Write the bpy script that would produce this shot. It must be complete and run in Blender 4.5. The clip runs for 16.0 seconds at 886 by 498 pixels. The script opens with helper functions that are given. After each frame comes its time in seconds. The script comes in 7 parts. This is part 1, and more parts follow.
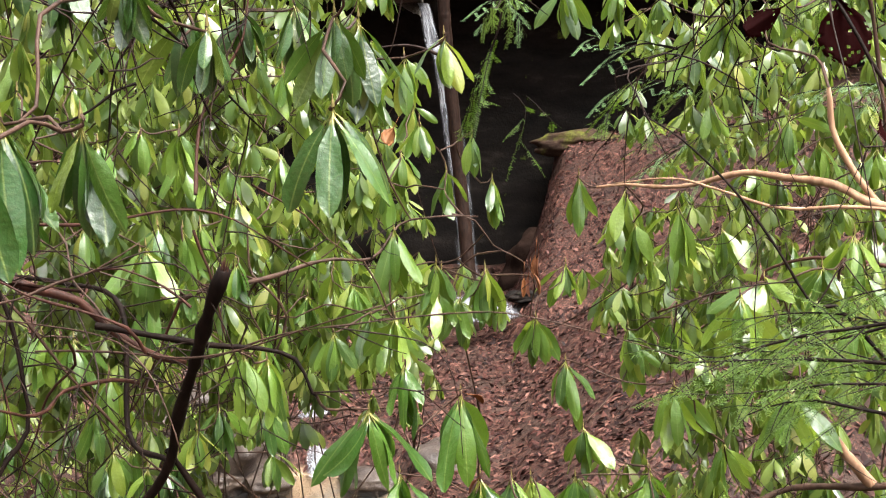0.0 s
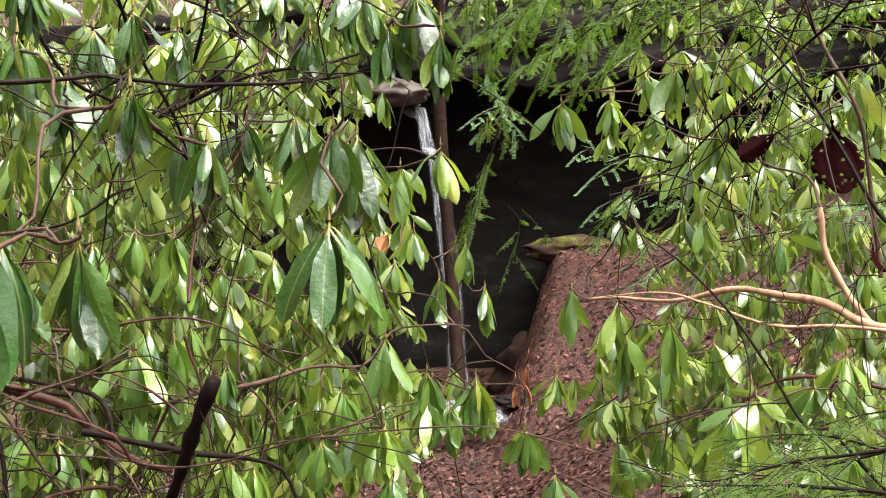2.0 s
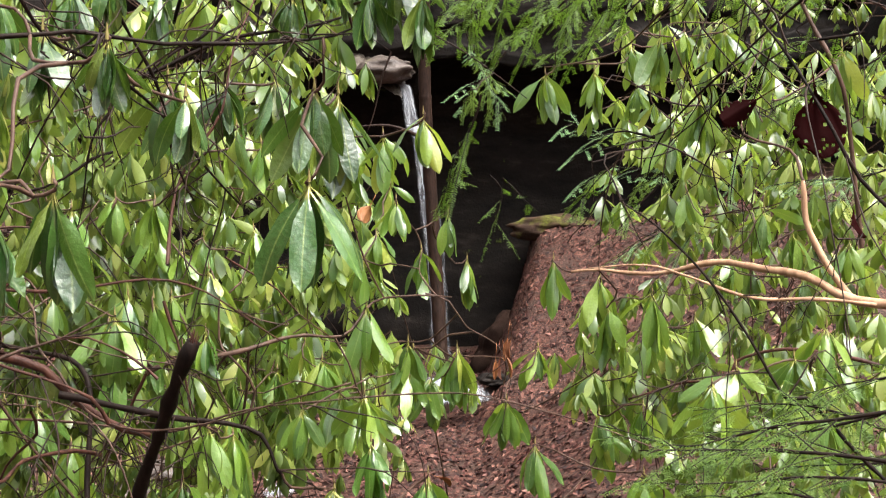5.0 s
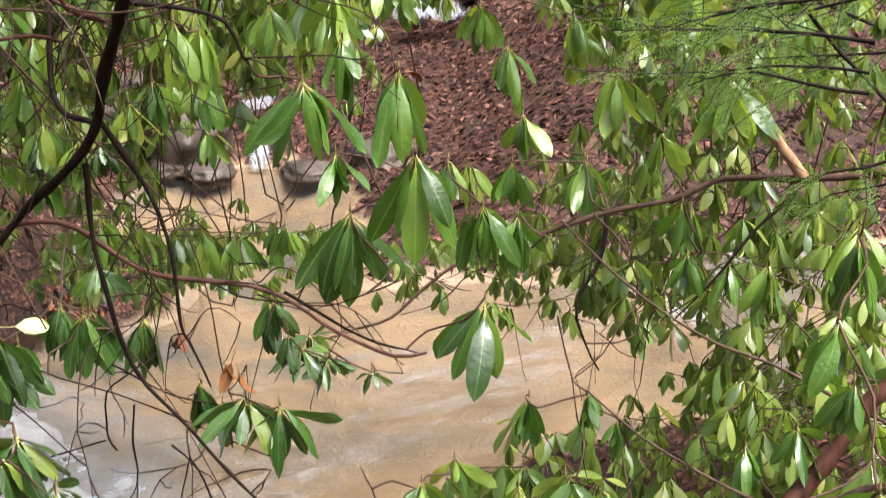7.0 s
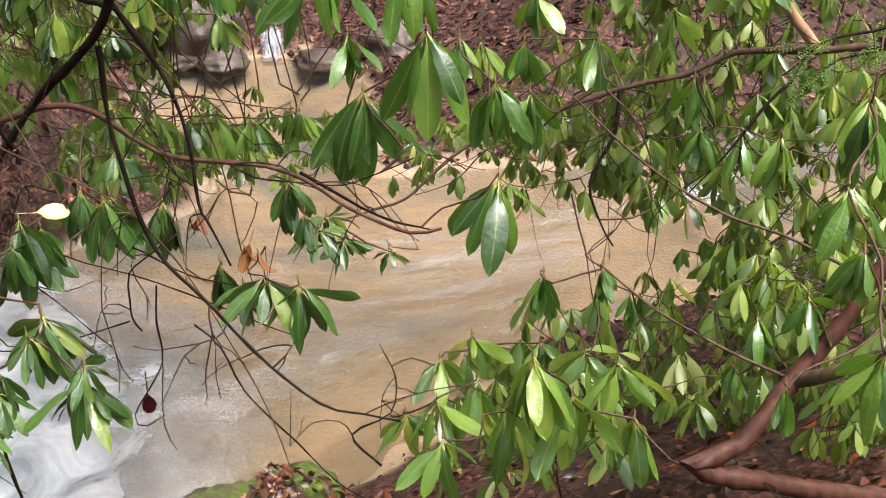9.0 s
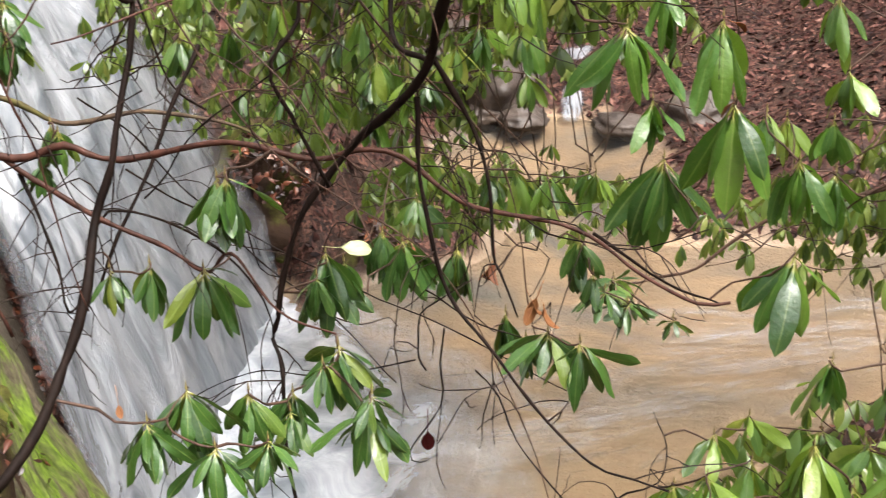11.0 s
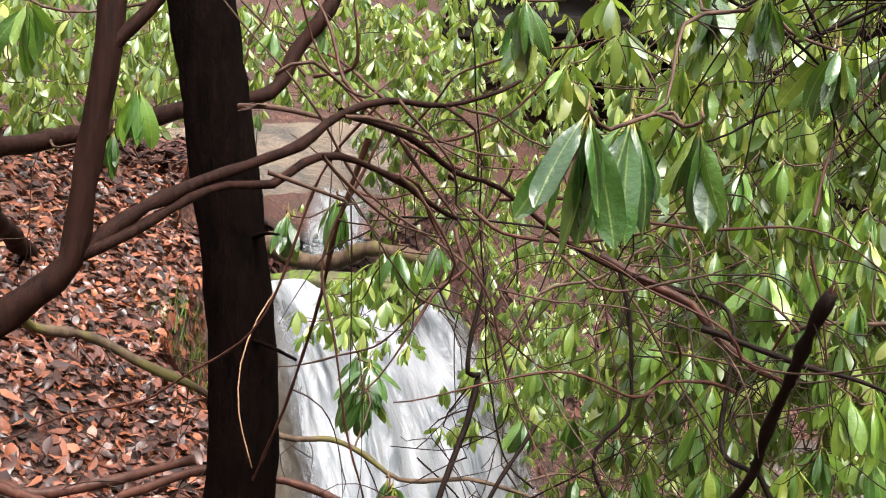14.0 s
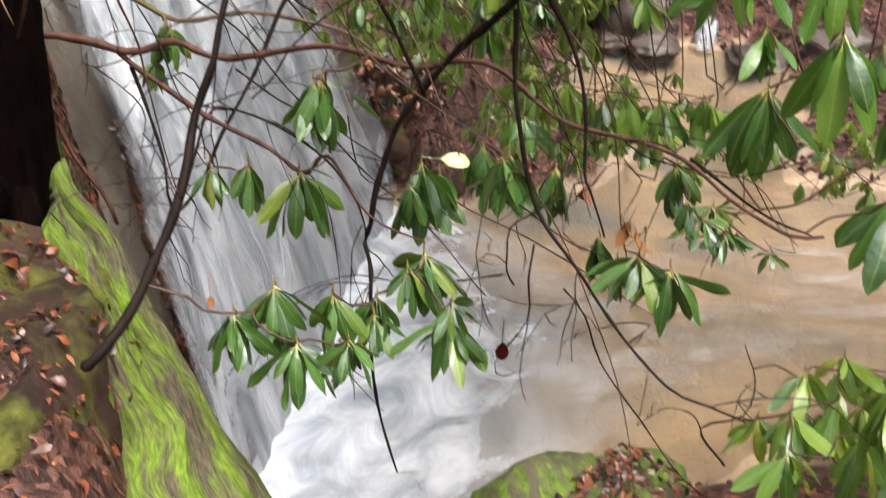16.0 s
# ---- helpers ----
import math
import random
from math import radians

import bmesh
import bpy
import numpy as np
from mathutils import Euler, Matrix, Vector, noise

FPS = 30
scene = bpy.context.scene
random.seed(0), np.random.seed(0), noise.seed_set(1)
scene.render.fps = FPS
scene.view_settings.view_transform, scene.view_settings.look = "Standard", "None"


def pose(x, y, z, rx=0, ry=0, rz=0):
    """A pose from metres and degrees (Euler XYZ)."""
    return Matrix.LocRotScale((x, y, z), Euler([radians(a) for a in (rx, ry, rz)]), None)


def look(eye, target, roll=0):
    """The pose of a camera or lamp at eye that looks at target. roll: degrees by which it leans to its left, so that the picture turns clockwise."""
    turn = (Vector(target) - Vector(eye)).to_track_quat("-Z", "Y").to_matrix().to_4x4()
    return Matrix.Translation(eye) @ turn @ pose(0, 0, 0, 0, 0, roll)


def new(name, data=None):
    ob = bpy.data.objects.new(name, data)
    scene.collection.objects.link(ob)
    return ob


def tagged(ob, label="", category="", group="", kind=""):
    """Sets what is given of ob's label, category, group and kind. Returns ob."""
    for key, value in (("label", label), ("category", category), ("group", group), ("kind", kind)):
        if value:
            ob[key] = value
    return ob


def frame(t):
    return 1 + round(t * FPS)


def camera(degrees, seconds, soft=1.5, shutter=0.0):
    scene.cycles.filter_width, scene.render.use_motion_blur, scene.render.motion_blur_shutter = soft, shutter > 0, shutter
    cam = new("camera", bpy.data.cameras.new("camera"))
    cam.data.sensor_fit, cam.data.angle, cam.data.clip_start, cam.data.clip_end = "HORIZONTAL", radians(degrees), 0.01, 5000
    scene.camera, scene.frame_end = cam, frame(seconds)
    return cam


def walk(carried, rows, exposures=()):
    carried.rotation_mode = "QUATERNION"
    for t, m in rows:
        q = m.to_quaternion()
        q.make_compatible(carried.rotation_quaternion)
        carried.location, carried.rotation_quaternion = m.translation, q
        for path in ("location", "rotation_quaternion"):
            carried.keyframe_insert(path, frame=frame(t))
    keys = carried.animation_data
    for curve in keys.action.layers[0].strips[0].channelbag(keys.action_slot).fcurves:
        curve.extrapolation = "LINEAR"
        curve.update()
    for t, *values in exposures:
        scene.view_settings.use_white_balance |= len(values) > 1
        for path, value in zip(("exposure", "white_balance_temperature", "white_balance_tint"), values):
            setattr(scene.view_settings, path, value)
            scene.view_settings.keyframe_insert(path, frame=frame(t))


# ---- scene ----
cam = camera(39.11, 16.0, 1.05, 0.25)
PATH = [
    (0.0, pose(-0.000, 0.000, 4.500, 84.99, 2.99, -0.26)),
    (0.5, pose(-0.006, -0.020, 4.516, 86.95, 2.15, -0.28)),
    (1.0, pose(-0.006, -0.024, 4.527, 89.10, 1.69, 0.03)),
    (1.5, pose(0.003, -0.023, 4.526, 90.05, 1.94, -0.21)),
    (2.0, pose(-0.004, 0.002, 4.530, 89.60, 1.57, -0.60)),
    (2.5, pose(-0.001, -0.011, 4.534, 89.77, 1.41, -0.59)),
    (3.0, pose(-0.003, -0.018, 4.536, 91.10, 1.31, -0.41)),
    (3.2, pose(-0.004, -0.015, 4.536, 91.51, 1.21, -0.32)),
    (5.3, pose(0.007, 0.021, 4.483, 87.09, 1.11, -1.47)),
    (5.5, pose(0.011, 0.026, 4.475, 85.80, 1.23, -1.50)),
    (6.0, pose(0.019, 0.029, 4.462, 81.81, 1.41, -1.96)),
    (6.5, pose(0.022, 0.053, 4.433, 76.34, 1.12, -2.45)),
    (7.0, pose(0.019, 0.063, 4.406, 71.35, 0.65, -2.35)),
    (7.5, pose(0.015, 0.068, 4.410, 68.58, 0.88, -1.80)),
    (8.0, pose(0.026, 0.052, 4.399, 67.33, 1.76, -2.39)),
    (8.2, pose(0.028, 0.050, 4.376, 65.62, 1.57, -2.73)),
    (10.3, pose(0.023, -0.058, 4.405, 68.49, 2.33, 5.06)),
    (10.5, pose(0.018, -0.050, 4.402, 68.73, 2.11, 7.05)),
    (11.0, pose(0.007, -0.043, 4.405, 69.48, 1.34, 12.08)),
    (11.5, pose(-0.024, -0.011, 4.399, 70.35, 1.94, 16.39)),
    (12.0, pose(-0.018, 0.020, 4.391, 71.80, 0.92, 20.99)),
    (12.5, pose(0.068, -0.064, 4.371, 75.96, -1.95, 24.80)),
    (13.0, pose(0.120, -0.104, 4.397, 81.20, -3.63, 27.73)),
    (13.5, pose(0.124, -0.118, 4.416, 85.22, -4.00, 28.91)),
    (14.0, pose(0.122, -0.123, 4.418, 87.07, -3.95, 29.52)),
    (14.5, pose(0.120, -0.111, 4.396, 85.10, -3.43, 28.73)),
    (15.0, pose(0.115, -0.088, 4.378, 77.80, -2.77, 26.00)),
    (15.5, pose(0.119, -0.091, 4.361, 73.39, -1.39, 22.76)),
    (16.0, pose(0.115, -0.048, 4.383, 66.05, 0.05, 18.83)),
]
walk(cam, PATH, [(0.0, 2.56), (5.5, 2.56), (8.0, 2.3), (10.5, 2.27), (11.5, 2.28), (13.0, 2.45), (14.5, 2.45), (16.0, 2.17)])

# ---- world, light ----
world = bpy.data.worlds.new("overcast_sky")
scene.world = world
world.use_nodes = True
wn = world.node_tree
sky = wn.nodes.new("ShaderNodeTexSky")
sky.sky_type = 'NISHITA'
sky.sun_disc = False
sky.sun_elevation, sky.sun_rotation = radians(64), radians(130)
sky.air_density, sky.dust_density, sky.ozone_density = 1.0, 6.0, 1.0
veil = wn.nodes.new("ShaderNodeHueSaturation")
veil.inputs["Saturation"].default_value = 0.18
wn.links.new(sky.outputs[0], veil.inputs["Color"])
wn.links.new(veil.outputs[0], wn.nodes["Background"].inputs[0])
wn.nodes["Background"].inputs[1].default_value = 0.12
sun_data = bpy.data.lights.new("sun", 'SUN')
sun_data.energy, sun_data.angle, sun_data.color = 1.5, radians(35), (1.0, 0.95, 0.90)
sun = new("sun", sun_data)
sun.matrix_world = look((0, 0, 40), (0 - 40 * math.cos(radians(64)) * math.sin(radians(130)) / math.sin(radians(64)), 0 - 40 * math.cos(radians(64)) * math.cos(radians(130)) / math.sin(radians(64)), 0))

rng = random.Random(7)
nrg = np.random.default_rng(11)


# ---- materials ----
def material(name):
    m = bpy.data.materials.new(name)
    m.use_nodes = True
    nt = m.node_tree
    return m, nt, nt.nodes["Principled BSDF"]


def node(nt, kind, **kw):
    n = nt.nodes.new(kind)
    for k, v in kw.items():
        if k == "ins":
            for key, val in v.items():
                n.inputs[key].default_value = val
        elif k == "mode":
            n.blend_type = v
        elif k == "dtype":
            n.data_type = v
        elif k == "op":
            n.operation = v
    return n


def ramp(nt, src, stops):
    r = nt.nodes.new("ShaderNodeValToRGB")
    cr = r.color_ramp
    while len(cr.elements) < len(stops):
        cr.elements.new(0.5)
    for e, (p, c) in zip(cr.elements, stops):
        e.position = p
        e.color = (*c, 1) if len(c) == 3 else (c[0], c[0], c[0], 1)
    nt.links.new(src, r.inputs[0])
    return r.outputs[0]


def noise_tex(nt, scale, detail=4.0, rough=0.55, coord=None, stretch=None, swirl=0.0):
    if coord is None:
        coord = nt.nodes.new("ShaderNodeTexCoord").outputs["Object"]
    if stretch:
        mp = nt.nodes.new("ShaderNodeMapping")
        mp.inputs["Scale"].default_value = stretch
        nt.links.new(coord, mp.inputs["Vector"])
        coord = mp.outputs[0]
    n = nt.nodes.new("ShaderNodeTexNoise")
    n.inputs["Scale"].default_value, n.inputs["Detail"].default_value, n.inputs["Roughness"].default_value = scale, detail, rough
    n.inputs["Distortion"].default_value = swirl
    nt.links.new(coord, n.inputs["Vector"])
    return n.outputs["Fac"]


def mix(nt, fac, a, b, mode='MIX'):
    m = nt.nodes.new("ShaderNodeMix")
    m.data_type, m.blend_type = 'RGBA', mode
    for sock, v in ((m.inputs[0], fac), (m.inputs[6], a), (m.inputs[7], b)):
        if isinstance(v, (int, float)):
            sock.default_value = v
        elif isinstance(v, tuple):
            sock.default_value = (*v, 1)
        else:
            nt.links.new(v, sock)
    return m.outputs[2]


def bump(nt, bsdf, height, strength, dist):
    b = nt.nodes.new("ShaderNodeBump")
    b.inputs["Strength"].default_value, b.inputs["Distance"].default_value = strength, dist
    nt.links.new(height, b.inputs["Height"])
    nt.links.new(b.outputs[0], bsdf.inputs["Normal"])


def leaf_material(name, stops, island, rough=0.40, trans=0.45, glow=(0.25, 0.34, 0.025), shine=0.81, spots=(0.10, 0.11, 0.035), rib=False):
    m, nt, b = material(name)
    if island:
        rnd = nt.nodes.new("ShaderNodeNewGeometry").outputs["Random Per Island"]
    else:
        rnd = nt.nodes.new("ShaderNodeObjectInfo").outputs["Random"]
    col = ramp(nt, rnd, stops)
    blotch = noise_tex(nt, 28.0, 3.0)
    col = mix(nt, ramp(nt, blotch, [(0.45, (0.0,)), (0.75, (0.35,))]), col, spots)
    fine = noise_tex(nt, 160.0, 2.0)
    col = mix(nt, 0.3, col, ramp(nt, fine, [(0.3, (0.5,)), (0.7, (1.0,))]), 'MULTIPLY')
    if rib:
        xyz = nt.nodes.new("ShaderNodeSeparateXYZ")
        nt.links.new(nt.nodes.new("ShaderNodeTexCoord").outputs["Object"], xyz.inputs[0])
        across = node(nt, "ShaderNodeMath", op='ABSOLUTE')
        nt.links.new(xyz.outputs[0], across.inputs[0])
        col = mix(nt, ramp(nt, across.outputs[0], [(0.003, (0.4,)), (0.009, (0.0,))]), col, (0.26, 0.32, 0.09))
        col = mix(nt, ramp(nt, xyz.outputs[1], [(0.10, (0.8,)), (0.16, (0.0,))]), col, (0.34, 0.30, 0.08))
    nt.links.new(col, b.inputs["Base Color"])
    b.inputs["Roughness"].default_value = rough
    b.inputs["Specular IOR Level"].default_value = min(shine, 0.5)
    if shine > 0.8:
        # waxy upper skin that mirrors the sky, worn unevenly
        nt.links.new(ramp(nt, noise_tex(nt, 9.0 if island else 3.0, 3.0), [(0.35, (0.12,)), (0.65, (0.75,))]), b.inputs["Coat Weight"])
        b.inputs["Coat Roughness"].default_value = 0.22
        b.inputs["Coat IOR"].default_value = 1.6
    bump(nt, b, noise_tex(nt, 60.0 if island else 14.0, 3.0), 0.22, 0.004 if island else 0.02)
    t = nt.nodes.new("ShaderNodeBsdfTranslucent")
    tc = mix(nt, 0.6, col, glow)
    nt.links.new(tc, t.inputs["Color"])
    sh = nt.nodes.new("ShaderNodeMixShader")
    sh.inputs[0].default_value = trans
    nt.links.new(b.outputs[0], sh.inputs[1])
    nt.links.new(t.outputs[0], sh.inputs[2])
    nt.links.new(sh.outputs[0], nt.nodes["Material Output"].inputs["Surface"])
    return m


GREENS = [(0.0, (0.028, 0.075, 0.014)), (0.3, (0.066, 0.148, 0.022)), (0.6, (0.122, 0.228, 0.032)), (0.92, (0.205, 0.305, 0.040)), (1.0, (0.30, 0.31, 0.050))]
OLDGREENS = [(0.0, (0.014, 0.046, 0.010)), (0.4, (0.028, 0.082, 0.014)), (0.85, (0.050, 0.120, 0.018)), (1.0, (0.15, 0.19, 0.022))]
LEAF = leaf_material("rhododendron_leaf", GREENS, False, 0.36, 0.40, rib=True)
MIDGREENS = [(0.0, (0.016, 0.054, 0.010)), (0.4, (0.040, 0.110, 0.016)), (0.8, (0.075, 0.170, 0.020)), (1.0, (0.14, 0.23, 0.025))]
MIDLEAF = leaf_material("dark_rhododendron_leaf", MIDGREENS, False, 0.34, 0.35, (0.12, 0.24, 0.012), rib=True)
OLDLEAF = leaf_material("old_rhododendron_leaf", OLDGREENS, False, 0.3, 0.25, (0.09, 0.16, 0.01), rib=True)
FRESH = [(0.0, (0.030, 0.072, 0.018)), (0.3, (0.090, 0.156, 0.032)), (0.6, (0.185, 0.268, 0.055)), (0.9, (0.285, 0.35, 0.085)), (1.0, (0.35, 0.35, 0.09))]
LEAVES = leaf_material("rhododendron_foliage", FRESH, True, 0.34, 0.50)
NEEDLE = leaf_material("hemlock_needle", [(0.0, (0.034, 0.072, 0.012)), (1.0, (0.085, 0.145, 0.020))], True, 0.55, 0.4, (0.15, 0.27, 0.02), shine=0.2)
PALE = leaf_material("blue_green_needle", [(0.0, (0.08, 0.16, 0.07)), (1.0, (0.14, 0.24, 0.10))], True, 0.6, 0.3, shine=0.2)
DEAD = leaf_material("dead_leaf", [(0.0, (0.10, 0.035, 0.018)), (0.5, (0.20, 0.075, 0.03)), (1.0, (0.30, 0.13, 0.05))], False, 0.5, 0.25, (0.4, 0.12, 0.03), 0.25, (0.06, 0.02, 0.01))
DARKRED = leaf_material("dark_red_leaf", [(0.0, (0.010, 0.0012, 0.0012)), (1.0, (0.014, 0.0018, 0.0018))], False, 0.8, 0.35, (0.16, 0.012, 0.010), 0.03, (0.012, 0.003, 0.003))
PALELEAF = leaf_material("yellowed_leaf", [(0.0, (0.45, 0.48, 0.22)), (1.0, (0.45, 0.48, 0.22))], False, 0.4, 0.3, (0.5, 0.5, 0.2))
FARLITTER = leaf_material("distant_leaf_litter", [(0.0, (0.005, 0.0025, 0.0025)), (0.45, (0.027, 0.0105, 0.0085)), (0.8, (0.070, 0.027, 0.021)), (1.0, (0.16, 0.08, 0.06))], True, 0.6, 0.0, (0.3, 0.1, 0.05), 0.1, (0.03, 0.012, 0.01))
LITTER = leaf_material("leaf_litter", [(0.0, (0.009, 0.004, 0.003)), (0.3, (0.036, 0.012, 0.007)), (0.65, (0.100, 0.029, 0.014)), (0.92, (0.185, 0.054, 0.022)), (1.0, (0.26, 0.095, 0.042))], True, 0.36, 0.03, (0.3, 0.1, 0.05), 0.4, (0.03, 0.012, 0.01))


def bark_material(name, dark, light, rough=0.6, scale=30.0, moss=0.0, depth=0.004, shine=0.12):
    m, nt, b = material(name)
    n1 = noise_tex(nt, scale, 5.0, 0.65, stretch=(1, 1, 0.25))
    n2 = noise_tex(nt, scale * 0.2, 3.0)
    col = ramp(nt, n1, [(0.3, dark), (0.7, light)])
    col = mix(nt, ramp(nt, n2, [(0.45, (0.0,)), (0.75, (0.5,))]), col, tuple(0.6 * c for c in light))
    if moss:
        col = mix(nt, ramp(nt, noise_tex(nt, 6.0, 4.0), [(0.62 - moss * 0.3, (0.0,)), (0.75 - moss * 0.3, (0.8,))]), col, (0.075, 0.07, 0.018))
    nt.links.new(col, b.inputs["Base Color"])
    b.inputs["Roughness"].default_value = rough
    b.inputs["Specular IOR Level"].default_value = shine
    bump(nt, b, n1, 0.8, depth)
    return m


BARK = bark_material("rhododendron_bark", (0.018, 0.010, 0.007), (0.085, 0.048, 0.033), 0.5)
TANBARK = bark_material("bare_tan_wood", (0.16, 0.085, 0.05), (0.42, 0.26, 0.16), 0.5)
DARKTWIG = bark_material("wet_black_twig", (0.003, 0.0022, 0.0018), (0.017, 0.010, 0.0075), 0.6, shine=0.06)
# Wet bark taken almost to black so its colour holds the canopy shade
TRUNK = bark_material("shade_toned_wet_bark", (0.0003, 0.0002, 0.00015), (0.0038, 0.0017, 0.0012), 0.85, 34.0, 0.0, 0.03, 0.02)
TWIG = bark_material("brown_wet_twig", (0.005, 0.003, 0.0022), (0.030, 0.016, 0.011), 0.55, shine=0.1)
REDBARK = bark_material("reddish_stem_bark", (0.014, 0.0055, 0.004), (0.075, 0.030, 0.020), 0.5)
# Darker copy of REDBARK, with the shade on these stems in its colour
STEMBARK = bark_material("shade_toned_red_stem_bark", (0.003, 0.0011, 0.0008), (0.022, 0.0085, 0.0055), 0.7, 45.0, 0.0, 0.008, 0.06)
MOSSBARK = bark_material("mossy_limb_bark", (0.022, 0.014, 0.010), (0.090, 0.060, 0.038), 0.7, 30.0, 0.35)


def rock_material(name, stops, moss_lo, moss_hi, rough=0.45, strata=1.0, mossy=((0.07, 0.11, 0.012), (0.22, 0.31, 0.03)), grain=None, wet=0.25):
    m, nt, b = material(name)
    n1 = noise_tex(nt, 1.3, 6.0, 0.6, stretch=(1, 1, 3.0 * strata))
    n2 = noise_tex(nt, 14.0, 5.0, 0.6)
    col = ramp(nt, n1, stops)
    col = mix(nt, 0.4, col, ramp(nt, n2, [(0.3, (0.5,)), (0.7, (1.0,))]), 'MULTIPLY')
    n3 = noise_tex(nt, 2.6, 5.0, 0.65, stretch=grain)
    mask = ramp(nt, n3, [(moss_lo, (0.0,)), (moss_hi, (1.0,))])
    mosscol = ramp(nt, noise_tex(nt, 22.0, 4.0), [(0.3, mossy[0]), (0.7, mossy[1])])
    col = mix(nt, mask, col, mosscol)
    nt.links.new(col, b.inputs["Base Color"])
    b.inputs["Specular IOR Level"].default_value = wet
    rr = mix(nt, mask, (rough, rough, rough), (0.9, 0.9, 0.9))
    nt.links.new(rr, b.inputs["Roughness"])
    bump(nt, b, n2, 0.6, 0.03)
    return m


ROCK = rock_material("wet_sandstone", [(0.3, (0.025, 0.019, 0.016)), (0.6, (0.070, 0.053, 0.043)), (0.8, (0.12, 0.09, 0.07))], 0.66, 0.80)
# Near-black base: the recess's shade is put into the rock colour
CLIFF = rock_material("shade_toned_cliff_rock", [(0.3, (0.004, 0.0035, 0.003)), (0.6, (0.012, 0.0095, 0.008)), (0.8, (0.036, 0.028, 0.023))], 0.66, 0.85, 0.8, wet=0.08)
# Brown rock darkened in colour for the shade under the overhang
BROWNROCK = rock_material("shade_toned_brown_rock", [(0.3, (0.007, 0.004, 0.003)), (0.7, (0.026, 0.015, 0.011))], 0.80, 0.95, 0.9, wet=0.03)
MOSSROCK = rock_material("mossy_rock", [(0.3, (0.028, 0.024, 0.014)), (0.7, (0.10, 0.08, 0.045))], 0.44, 0.60, 0.7, 0.5, ((0.025, 0.045, 0.006), (0.12, 0.185, 0.015)), (7, 2.2, 0.8))
SLAB, nt, b = material("moss_streaked_slab")
uvc = nt.nodes.new("ShaderNodeTexCoord").outputs["UV"]
streak = noise_tex(nt, 3.0, 8.0, 0.68, uvc, (1.1, 2.6, 1), 0.3)
fine = noise_tex(nt, 30.0, 5.0, 0.6, uvc, (1, 2, 1))
stone = ramp(nt, fine, [(0.3, (0.022, 0.017, 0.010)), (0.7, (0.085, 0.068, 0.042))])
tuft = ramp(nt, fine, [(0.3, (0.035, 0.055, 0.006)), (0.7, (0.12, 0.18, 0.014))])
cover = ramp(nt, streak, [(0.43, (0.0,)), (0.56, (1.0,))])
nt.links.new(mix(nt, cover, stone, tuft), b.inputs["Base Color"])
b.inputs["Roughness"].default_value = 0.85
b.inputs["Specular IOR Level"].default_value = 0.2
bump(nt, b, streak, 0.7, 0.03)
EARTH = rock_material("mossy_soil", [(0.3, (0.010, 0.006, 0.004)), (0.7, (0.052, 0.029, 0.019))], 0.49, 0.68, 0.85, 1.0, ((0.024, 0.029, 0.005), (0.10, 0.105, 0.018)), None, 0.1)
GREYROCK = rock_material("smooth_grey_rock", [(0.3, (0.035, 0.029, 0.023)), (0.7, (0.085, 0.070, 0.054))], 0.75, 0.9, 0.3, 0.5)

# ground: litter above the water line, sand below it
GROUND, nt, b = material("forest_floor")
sep = nt.nodes.new("ShaderNodeSeparateXYZ")
nt.links.new(nt.nodes.new("ShaderNodeTexCoord").outputs["Object"], sep.inputs[0])
vor = nt.nodes.new("ShaderNodeTexVoronoi")
vor.inputs["Scale"].default_value = 34.0
nt.links.new(nt.nodes.new("ShaderNodeTexCoord").outputs["Object"], vor.inputs["Vector"])
sepc = nt.nodes.new("ShaderNodeSeparateColor")
nt.links.new(vor.outputs["Color"], sepc.inputs[0])
litter = ramp(nt, sepc.outputs[0], [(0.0, (0.009, 0.0045, 0.0035)), (0.4, (0.029, 0.012, 0.009)), (0.75, (0.064, 0.026, 0.018)), (1.0, (0.13, 0.06, 0.04))])
soil = ramp(nt, noise_tex(nt, 9.0, 6.0), [(0.3, (0.014, 0.009, 0.007)), (0.7, (0.042, 0.025, 0.018))])
litter = mix(nt, ramp(nt, noise_tex(nt, 1.5, 4.0), [(0.45, (0.15,)), (0.65, (0.8,))]), litter, soil)
# Grey bands in the sand colour stand in for sky mirrored on ripples
sand = ramp(nt, noise_tex(nt, 0.42, 5.0, 0.55, stretch=(1, 1.5, 1), swirl=0.6), [(0.35, (0.125, 0.111, 0.097)), (0.44, (0.196, 0.143, 0.098)), (0.55, (0.255, 0.174, 0.110)), (0.66, (0.150, 0.120, 0.095))])
# Paler sand round a point at the pool's near edge, fading outward
spot_dist = node(nt, "ShaderNodeVectorMath", op='DISTANCE', ins={1: (0.1, 7.4, 0.0)})
nt.links.new(nt.nodes.new("ShaderNodeTexCoord").outputs["Object"], spot_dist.inputs[0])
pale_sand = ramp(nt, noise_tex(nt, 0.9, 4.0, 0.5), [(0.35, (0.300, 0.215, 0.140)), (0.65, (0.430, 0.290, 0.175))])
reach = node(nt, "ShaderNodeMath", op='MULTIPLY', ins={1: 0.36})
nt.links.new(spot_dist.outputs["Value"], reach.inputs[0])
sand = mix(nt, ramp(nt, reach.outputs[0], [(0.4, (0.85,)), (0.9, (0.0,))]), sand, pale_sand)
wob = node(nt, "ShaderNodeMath", op='MULTIPLY_ADD', ins={1: 0.3, 2: -0.17})
nt.links.new(noise_tex(nt, 3.0, 4.0), wob.inputs[0])
add = node(nt, "ShaderNodeMath", op='ADD')
